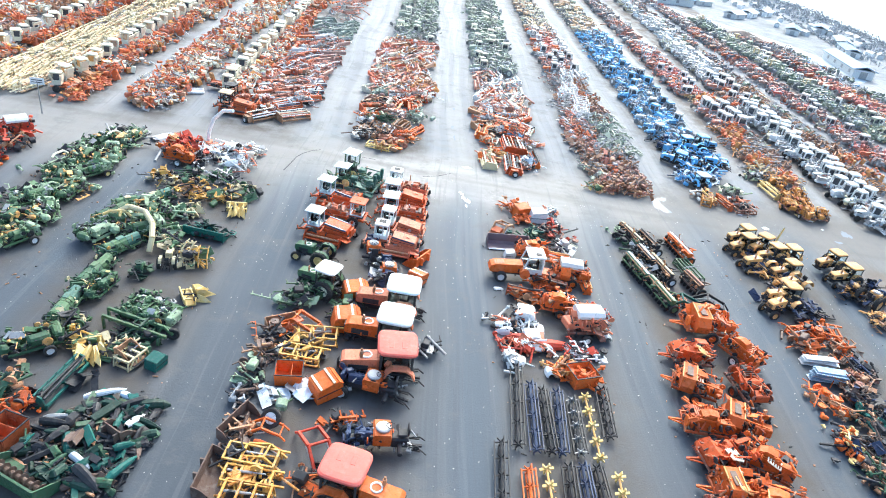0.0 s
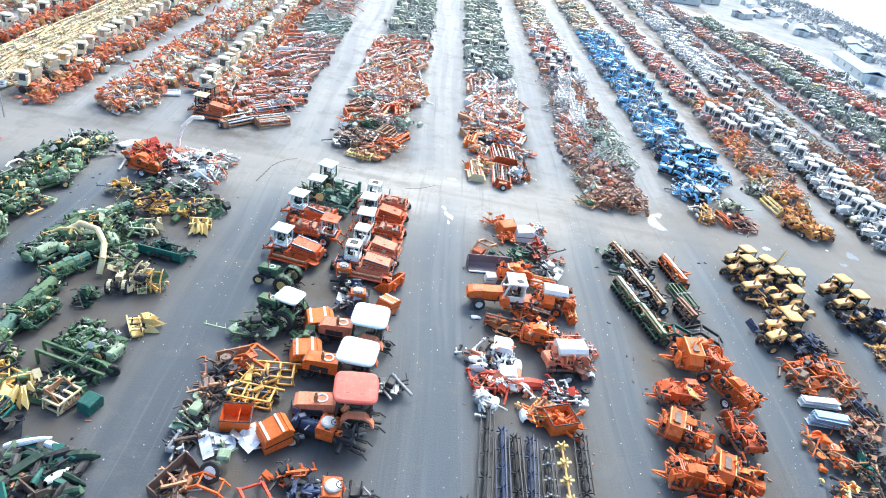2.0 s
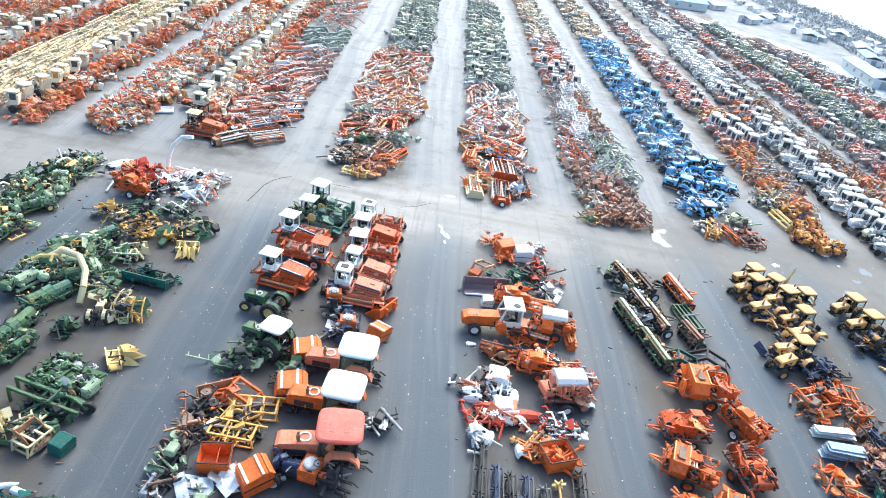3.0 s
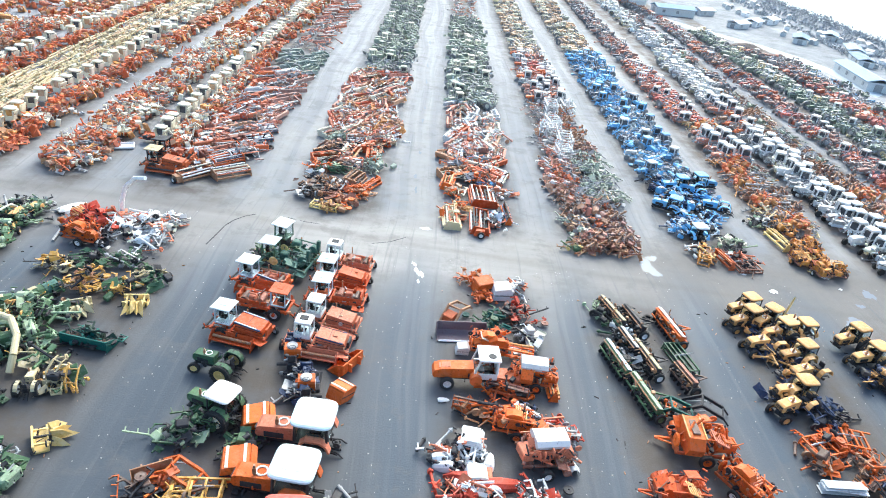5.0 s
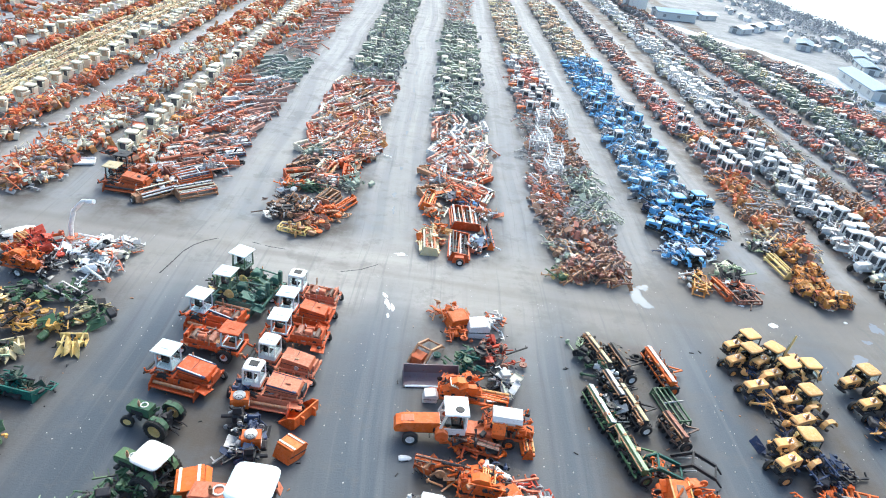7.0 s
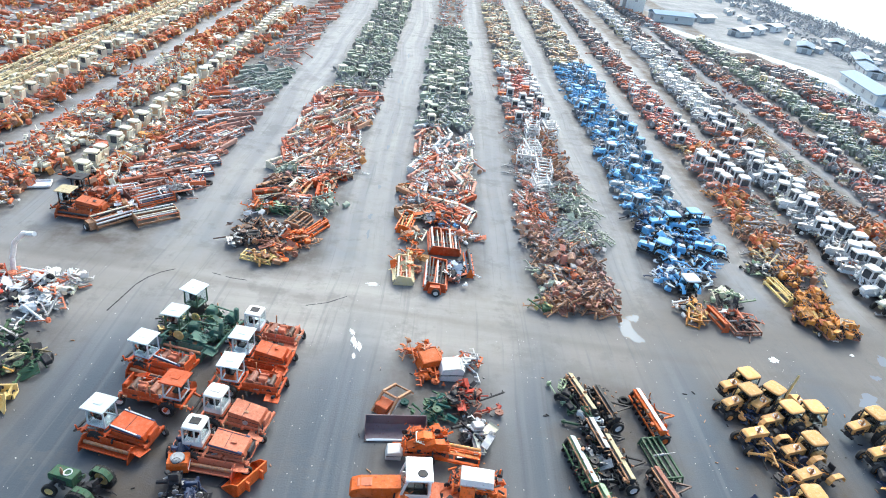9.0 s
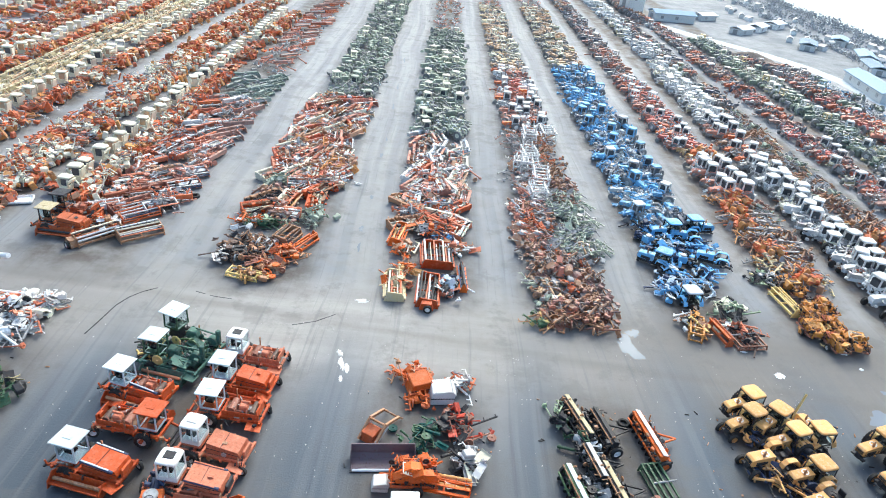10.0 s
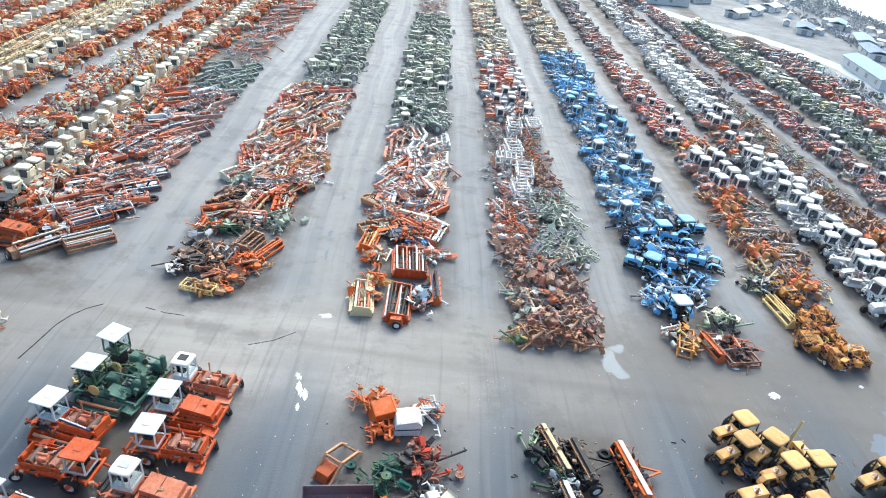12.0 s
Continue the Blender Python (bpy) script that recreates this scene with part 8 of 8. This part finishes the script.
HD_ORANGE = heads("redorange", "cream", "fadedred", "rust", "cream") + heads("fadedred", "cream", "rust", "white") + heads("cream", "tan", "rust", "fadedred", n=2) + heads("rust", "orange", "cream", "brown", n=2)
HD_BRICK = heads("brick", "white", "dark", "orange", n=2) + heads("maroon", "fadedred", "steel", "brick") + heads("fadedred", "white", "navy", "rust", n=2) + heads("rust", "dark", "white", n=1)
HD_PALE = heads("white", "steel", "fadedred", "white") + heads("fadedred", "white", "dark", "cream", n=2) + heads("orange", "white", "steel", "cream", n=2)
HD_GREEN = heads("sea", "palegreen", "moss", "sea")
HULK_O, HULK_B = hulks("orange", "brick", "amber", "cream"), hulks("brick", "amber", "rust", "orange")
HULK_D, HULK_G = hulks("maroon", "brick", "navy", "fadedred"), hulks("green", "moss", "moss", "palegreen")
# left of the middle
fill(-21.4, -19.2, 68.6, 152, CABS, 2.2, 1, -6, 20, s=0.68)
fill(-20.0, -17.0, 67.4, 152, HULK_O + HULK_B + BRICKS[:1], 1.9, 1, 0, 40)
fill(-17.6, -11.0, 67.6, 98, HD_BRICK + HD_PALE + HD_BRICK + REDS[:1], 2.4, 3, -42, 16, mess=REDS + WHITES + GREYS)
fill(-16.6, -10.8, 98, 110, HD_GREEN, 2.4, 3, -42, 14)
fill(-16.6, -11.0, 110, 190, HD_BRICK + REDS + GREYS[:1], 2.6, 2, -42, 14)
fill(-28.2, -23.8, 62.6, 190, HULK_O + HULK_O + HULK_B + ORANGES[:1] + WHITES[:1], 1.35, 2, 180, 60, mess=BRICKS + ORANGES)
fill(-36.0, -33.8, 62.0, 180, CABS, 2.3, 1, -6, 20, s=0.68)
fill(-34.2, -31.0, 60.5, 180, HULK_B + HULK_B + HULK_O[:2] + BRICKS, 1.7, 1, 0, 40)
fill(-42.0, -36.9, 60.0, 180, HEADS_YEL, 4.0, 3, 0, 3)
fill(-46.4, -43.8, 62, 180, CABS, 2.3, 1, -6, 20, s=0.68)
fill(-45.0, -42.6, 62, 180, HULK_B + ORANGES, 1.8, 1, 0, 40)
fill(-55.0, -48.6, 70, 190, REDS + HULK_B + HULK_O + RUSTY, 2.0, 3, 0, 60)
fill(-63.0, -57.0, 80, 190, CABS + HULK_B + REDS, 2.4, 2, s=0.84)
fill(-71.0, -65.0, 90, 190, REDS + HULK_B + GREYS, 2.4, 2)
# lane rows in the middle
fill(-5.6, 1.4, 69.0, 78, HD_BRICK + HD_ORANGE + RUSTY[:1] + H("moss", "palegreen"), 2.2, 3, -20, 40, mess=ORANGES + RUSTY)
fill(-6.0, 1.8, 77, 103, HD_ORANGE + HD_ORANGE + HD_BRICK[:3], 2.2, 4, -18, 22, mess=REDS + BRICKS[2:])
fill(-4.8, 2.0, 103, 210, T_GREEN + GREENS + H("palegreen", "white", "dark"), 1.75, 3, 180, 30, s=0.66, mess=GREENS)
fill(7.2, 13.6, 69, 75, HD_ORANGE + ORANGES + H("blue", "steel", "orange"), 2.0, 3, 30, 40, mess=ORANGES)
fill(7.4, 13.8, 75, 93, HD_PALE + HD_ORANGE + HD_PALE + WHITES[:1], 2.3, 3, -10, 22, mess=REDS + WHITES)
fill(7.6, 13.8, 93, 152, T_GREEN + GREENS, 1.7, 3, 180, 30, s=0.68, mess=GREENS)
fill(8.0, 14.0, 152, 220, WHITES + REDS, 2.6, 2)
fill(18.9, 23.2, 56.9, 59.5, RUSTY + H("fadedred", "rust", "brown"), 1.6, 2)
HULK_R = hulks("rust", "maroon", "fadedred", "brown")
fill(18.1, 23.7, 59.2, 70, HULK_R[:2] + RUSTY + RUSTY + H("fadedred", "rust", "brown") + H("rust", "steel", "maroon", "palegreen", "tan") + H("rust", "orange", "dark", "brown"), 2.0, 3)
fill(17.8, 20.6, 69, 77, ORANGES + REDS, 2.0, 2)
fill(21.2, 24.6, 67, 79, H("palegreen", "moss", "steel") + H("palegreen", "dark"), 1.8, 2)
fill(18.4, 21.2, 71, 78, ORANGES + RUSTY, 2.0, 1)
for k, (x, y, yaw, L) in enumerate([(20.4, 78.6, 4, 2.6), (21.2, 82.6, -3, 3.6), (20.6, 88.6, 6, 3.2), (19.6, 85.6, 88, 2.0), (21.3, 95.6, 0, 3.4), (23.6, 96.2, 4, 3.0)]):
    frame_w = thing("cage_frame", "white welded ladder frame lying on scrap", "frame")
    for n, c, g in lite_frame("white", 40 + k, L, 1.5, 1.35):
        part(n, g, c, frame_w)
    put(frame_w, x, y, yaw)
fill(18.4, 21.8, 77, 97, REDS + WHITES + GREYS, 2.2, 2)
fill(21.8, 24.4, 78, 97, RUSTY + ORANGES, 1.8, 1)
fill(18.4, 24.2, 98, 126, T_ORANGE + T_RED[:2] + REDS + H("tan", "fadedred", "cream"), 1.7, 3, 180, 30, s=0.66, mess=REDS)
fill(18.6, 23.6, 126, 186, T_CREAM + H("cream", "tan", "straw"), 1.8, 3, 180, 30, s=0.66)
fill(18.4, 24.0, 186, 230, REDS, 2.6, 2)
BLUES = H("blue", "galv", "blue", "dark") + H("blue", "galv", "navy") + H("blue", "white", "steel")
fill(28.4, 34.6, 75.5, 84, T_BLUE + BLUES + BLUES, 1.5, 3, 180, 60, s=0.68, mess=BLUES)
fill(28.6, 35.2, 84, 132, T_BLUE + BLUES + BLUES, 1.5, 3, 180, 60, s=0.68, mess=BLUES)
fill(28.6, 34.6, 132, 190, T_CREAM + H("cream", "tan", "straw"), 1.8, 3, 180, 30, s=0.66)
fill(28.2, 35.0, 190, 240, GREYS + WHITES, 2.6, 2)
HULK_A = hulks("amber", "amber", "rust", "orange")
fill(39.0, 43.8, 66.5, 70, HULK_A + H("amber", "rust", "dark") + H("yellow", "amber", "dark"), 1.7, 3, 0, 40)
fill(39.2, 44.0, 70, 83, H("amber", "rust", "dark") + RUSTY + H("amber", "steel", "brown") + H("moss", "dark") + HULK_A[:2], 1.8, 3)
fill(39.8, 43.6, 83, 93, T_ORANGE[:1] + T_RED[2:3], 2.0, 2, 180, 14, s=0.78, mess=ORANGES)
fill(39.2, 43.6, 93, 97, H("yellow", "tan", "dark") + HULK_A[:1], 2.0, 2)
fill(38.8, 43.0, 97, 128, T_RED + REDS, 1.5, 3, 180, 30, s=0.66, mess=REDS)
fill(38.4, 42.6, 128, 240, T_MAROON + GREYS + REDS[:1], 2.0, 2, 180, 30, s=0.7, mess=REDS)
fill(46.4, 50.0, 57, 94, T_WHITE + T_WHITE, 1.6, 2, 180, 25, s=0.78, mess=ORANGES + WHITES)
fill(46.4, 50.2, 94, 107, T_ORANGE + REDS, 1.7, 2, 180, 25, s=0.72, mess=REDS)
fill(46.8, 50.6, 107, 136, T_WHITE + T_WHITE + T_CREAM[:1], 1.6, 2, 180, 20, s=0.74, mess=WHITES)
fill(48.2, 52.2, 136, 260, T_WHITE + GREYS[:1] + WHITES, 2.1, 2, 180, 30, s=0.74)
fill(52.6, 55.4, 68, 84, H("amber", "rust", "dark") + HULK_A[:1] + RUSTY, 1.8, 2)
fill(52.0, 55.0, 84, 118, RUSTY + H("palegreen", "moss", "dark") + H("rust", "steel", "maroon", "palegreen", "tan") + GREYS, 1.7, 2)
fill(51.8, 55.4, 118, 190, GREYS + WHITES[:1] + T_MAROON + T_GREEN[:2], 2.0, 2, 180, 30, s=0.7)
fill(58.4, 62.4, 76, 130, T_DARKRED + T_MAROON[:2] + T_WHITE[2:3] + HULK_D, 1.6, 2, 180, 30, s=0.72, mess=H("maroon", "brick", "red"))
fill(58.6, 62.2, 130, 186, T_DARKRED + T_MAROON + GREYS + T_WHITE[:1], 1.8, 2, 180, 30, s=0.72, mess=REDS)
fill(56.6, 59.4, 186, 225, GREYS + WHITES + T_MAROON, 2.6, 2)
fill(65.6, 70.4, 88, 134, T_DEEPGREEN + HULK_G + T_GREEN[:3] + T_WHITE[2:3], 1.6, 3, 180, 30, s=0.72, mess=H("green", "moss", "yellow"))
fill(65.0, 69.4, 134, 172, T_DEEPGREEN + T_GREEN + GREENS + T_MAROON[:2], 1.8, 3, 180, 30, s=0.72)
fill(72.2, 77.4, 98, 118, HULK_O + ORANGES + H("yellow", "tan", "dark") + T_RED[:2], 1.5, 3, 180, 40, s=0.95, mess=ORANGES)
fill(72.6, 77.6, 118, 132, HULK_D + T_DARKRED + H("red", "maroon", "dark") + T_DEEPGREEN[:2], 1.6, 3, 180, 30, s=0.85)
fill(73.0, 78.6, 132, 152, HULK_D + T_MAROON + T_GREEN[:2] + GREYS, 1.8, 3, 180, 30, s=0.8)
fill(70.0, 73.6, 150, 160, T_MAROON + GREYS + REDS, 2.0, 2, 180, 30, s=0.75)
fill(78.6, 82.8, 108, 148, GREYS + WHITES + BLUES[:2] + T_DEEPGREEN[:1] + HULK_D[:1], 1.9, 2, 0, 60, s=0.85)

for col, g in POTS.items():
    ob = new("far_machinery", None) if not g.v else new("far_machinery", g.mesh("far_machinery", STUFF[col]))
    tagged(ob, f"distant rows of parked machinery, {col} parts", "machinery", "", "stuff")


# ---- buildings and trees beyond the yard ----
def shed(x, y, L, W, Hh, yaw, wall="white", roof="roofblue", label=""):
    t = thing("shed", label or "long white metal shed with a pale blue roof", "building")
    part("wall", Geo().box((0, 0, Hh / 2), (L, W, Hh), ch=0.03), wall, t)
    rf = Geo()
    for s in (-1, 1):
        rf.add([(-L / 2 - 0.3, s * (W / 2 + 0.4), Hh - 0.05), (L / 2 + 0.3, s * (W / 2 + 0.4), Hh - 0.05), (L / 2 + 0.3, 0, Hh + W * 0.16), (-L / 2 - 0.3, 0, Hh + W * 0.16),
                (-L / 2 - 0.3, s * (W / 2 + 0.4), Hh + 0.1), (L / 2 + 0.3, s * (W / 2 + 0.4), Hh + 0.1), (L / 2 + 0.3, 0, Hh + W * 0.16 + 0.15), (-L / 2 - 0.3, 0, Hh + W * 0.16 + 0.15)],
               [(0, 1, 2, 3), (4, 5, 6, 7), (0, 1, 5, 4), (2, 3, 7, 6), (0, 3, 7, 4), (1, 2, 6, 5)])
    part("roof", rf, roof, t)
    for k in range(int(L / 4)):
        for s in (-1, 1):
            part("window", Geo().box((-L / 2 + 2 + 4 * k, s * W / 2, Hh * 0.55), (0.8, 0.12, 0.7)), "steel", t)
    part("door", Geo().box((-L / 2, 0, Hh * 0.42), (0.12, W * 0.35, Hh * 0.82)), "steel", t)
    put(t, x, y, yaw)


shed(89.8, 141.0, 17, 4.2, 1.7, 82, "white", "roofblue", "long white shed with a pale blue metal roof")
shed(68.6, 198.0, 11, 4.2, 1.9, 8, "white", "roofblue", "white barn with a pale blue metal roof")
shed(59.6, 205.0, 5.0, 4.4, 6.5, 20, "white", "white", "tall pale grain store beside the barn")
for x, y, L, yaw in ((95.6, 179.0, 7.5, 64), (105.5, 172.0, 9.0, 68), (101.0, 160.5, 9.0, 74), (112.0, 154.0, 8.0, 76), (84.0, 190.0, 6.0, 40), (91.0, 197.0, 6.0, 50), (109.0, 190.0, 7.0, 60), (99.0, 205.0, 6.0, 45), (80.0, 206.0, 6.0, 30)):
    shed(x, y, L, 3.2, 1.3, yaw, "white", "roofblue" if L > 6.5 else "galv")


def earth_mound():
    """A long bank of brown soil at the yard's edge."""
    rng = random.Random(31)
    g, nx, ny = Geo(), 13, 31
    for j in range(ny):
        for i in range(nx):
            u, v = 2 * i / (nx - 1) - 1, 2 * j / (ny - 1) - 1
            hgt = 1.7 * max(0.0, 1 - u * u) * max(0.0, 1 - v ** 4) * (0.75 + 0.25 * math.sin(5 * v + 2 * u)) + (0.15 * rng.random() if abs(u) < 1 and abs(v) < 1 else 0)
            g.v.append((3.0 * u, 7.0 * v, hgt - 0.02))
    g.f = [(j * nx + i, j * nx + i + 1, (j + 1) * nx + i + 1, (j + 1) * nx + i) for j in range(ny - 1) for i in range(nx - 1)]
    m, nt, bsdf = base_mat("brown_soil")
    pos = nt.nodes.new("ShaderNodeNewGeometry").outputs["Position"]
    link(nt, mixc(nt, ramp(nt, noise_node(nt, pos, 1.4, 6.0, 0.7), 0.35, 0.65), (0.13, 0.105, 0.09), (0.24, 0.20, 0.17)), bsdf.inputs["Base Color"])
    bsdf.inputs["Roughness"].default_value = 0.95
    ob = tagged(new("earth_mound", g.mesh("earth_mound", m)), "long brown earth bank beside the yard", "earth bank")
    ob.matrix_basis = pose(74.6, 156.0, 0, 0, 0, 32)


earth_mound()


def house():
    t = thing("house", "small white house with a grey roof in the distance", "house", "scattered houses in the distance")
    part("wall", Geo().box((0, 0, 0.85), (3.0, 2.2, 1.7)), "white", t)
    part("roof", Geo().prism_x([(-1.25, 1.65), (1.25, 1.65), (0, 2.25)], -1.7, 1.7), "steel", t)
    part("door", Geo().box((0.4, -1.11, 0.6), (0.5, 0.04, 1.2)), "brown", t)
    for x in (-0.9, 1.1):
        part("window", Geo().box((x, -1.11, 0.95), (0.5, 0.05, 0.5)), "navy", t)
    return t


def village():
    rng = random.Random(9)
    first = None
    spots = [(rng.uniform(94, 119), rng.uniform(178, 270)) for _ in range(34)] + [(rng.uniform(106, 119), rng.uniform(130, 180)) for _ in range(16)]
    for x, y in spots:
        m = pose(x, y, 0, 0, 0, rng.choice([20, 70, 75, 110]) + rng.uniform(-8, 8))
        if first is None:
            first = house()
            first.matrix_basis = m @ Matrix.Diagonal((0.62, 0.62, 0.62, 1))
        else:
            copy_thing(first, m)


village()


def pale_road():
    pts = [(60.0, 190.0), (66.4, 179.0), (73.0, 171.0), (78.2, 164.6), (83.0, 155.6), (85.6, 146.0), (85.8, 128.0)]
    g = Geo()
    for x, y in pts:
        g.v += [(x, y, 0.012), (x + 3.2, y + 3.0, 0.012)]
    g.f = [(2 * k, 2 * k + 1, 2 * k + 3, 2 * k + 2) for k in range(len(pts) - 1)]
    ob = new("road", g.mesh("road", PAINT["galv"]))
    m, nt, bsdf = base_mat("pale_concrete")
    pos = nt.nodes.new("ShaderNodeNewGeometry").outputs["Position"]
    link(nt, mixc(nt, ramp(nt, noise_node(nt, pos, 0.6, 6.0, 0.7), 0.35, 0.65), (0.38, 0.45, 0.50), (0.48, 0.55, 0.60)), bsdf.inputs["Base Color"])
    bsdf.inputs["Roughness"].default_value = 0.7
    ob.data.materials[0] = m
    tagged(ob, "pale concrete road along the yard's edge", "road", "", "structure")


pale_road()


def far_woods():
    """Bare winter brush, its grey paled to imitate haze: many small clumps with uneven outline, in hedge lines and on
    the far rise.
    """
    rng = random.Random(77)
    m = paint("hazed_brush", (0.46, 0.47, 0.48), 0.1, 0.95, 0.0, 0.12, True, (0.24, 0.24, 0.26))
    g = Geo()
    for k in range(600):
        y = rng.uniform(110, 420)
        x = (rng.gauss(112.0, 0.5), rng.gauss(98.0 + 0.03 * y, 0.5))[k % 2]
        if x < 116 and y < 150:
            continue
        h = rng.uniform(0.6, 1.5)
        g.beam((x, y, -0.2), (x, y, h * 0.7), 0.12)
        for j in range(6):
            r = rng.uniform(0.2, 0.5)
            c = Vector((x + rng.gauss(0, 0.8), y + rng.gauss(0, 1.1), h * rng.uniform(0.2, 0.9)))
            vs = [c + Vector((rng.gauss(0, 1), rng.gauss(0, 1), rng.gauss(0, 0.8))).normalized() * r * rng.uniform(0.6, 1.2) for _ in range(6)]
            g.add(vs, [(0, 1, 2), (0, 2, 3), (0, 3, 4), (1, 4, 5), (2, 5, 3), (5, 1, 0), (4, 3, 5)])
    for k in range(1500):
        # Scattered scrub between the sheds, thickest on the crest where the ground falls away.
        x = rng.gauss(127.0, 1.6) if k % 5 < 3 else rng.uniform(113, 127)
        y = rng.uniform(95, 460)
        d = max(0.0, x - 118)
        z0 = -0.0085 * d * d
        h = rng.uniform(0.7, 1.5) * (1.35 if x > 123 else 0.7) * (1.0 + 0.35 * math.sin(y * 0.13) * math.sin(y * 0.047))
        g.beam((x, y, z0 - 0.2), (x, y, z0 + h * 0.7), 0.1)
        for j in range(7):
            r = rng.uniform(0.18, 0.45)
            c = Vector((x + rng.gauss(0, 0.6), y + rng.gauss(0, 1.0), z0 + h * rng.uniform(0.15, 0.95)))
            vs = [c + Vector((rng.gauss(0, 1), rng.gauss(0, 1), rng.gauss(0, 0.8))).normalized() * r * rng.uniform(0.6, 1.2) for _ in range(6)]
            g.add(vs, [(0, 1, 2), (0, 2, 3), (0, 3, 4), (1, 4, 5), (2, 5, 3), (5, 1, 0), (4, 3, 5)])
    ob = new("far_brush", g.mesh("far_brush", m))
    tagged(ob, "bare winter brush and low trees in the distance, greyed with painted haze", "trees", "", "stuff")


far_woods()


def distant_sky():
    """A plain pale haze far beyond the falling ground, where sky shows below eye level."""
    m = bpy.data.materials.new("distant_haze")
    m.use_nodes = True
    nt = m.node_tree
    nt.nodes.clear()
    em, out = nt.nodes.new("ShaderNodeEmission"), nt.nodes.new("ShaderNodeOutputMaterial")
    em.inputs["Color"].default_value, em.inputs["Strength"].default_value = (0.93, 0.97, 1.0, 1), 0.75
    link(nt, em.outputs[0], out.inputs["Surface"])
    g = Geo()
    n = 12
    for k in range(n + 1):
        a = radians(5 + 75 * k / n)
        for z in (-900, 260):
            g.v.append((2400 * math.sin(a), 2400 * math.cos(a), z))
    g.f = [(2 * k, 2 * k + 2, 2 * k + 3, 2 * k + 1) for k in range(n)]
    ob = new("backdrop", g.mesh("backdrop", m))
    tagged(ob, "plain pale overcast sky low over the distance", "sky", "", "structure")


distant_sky()
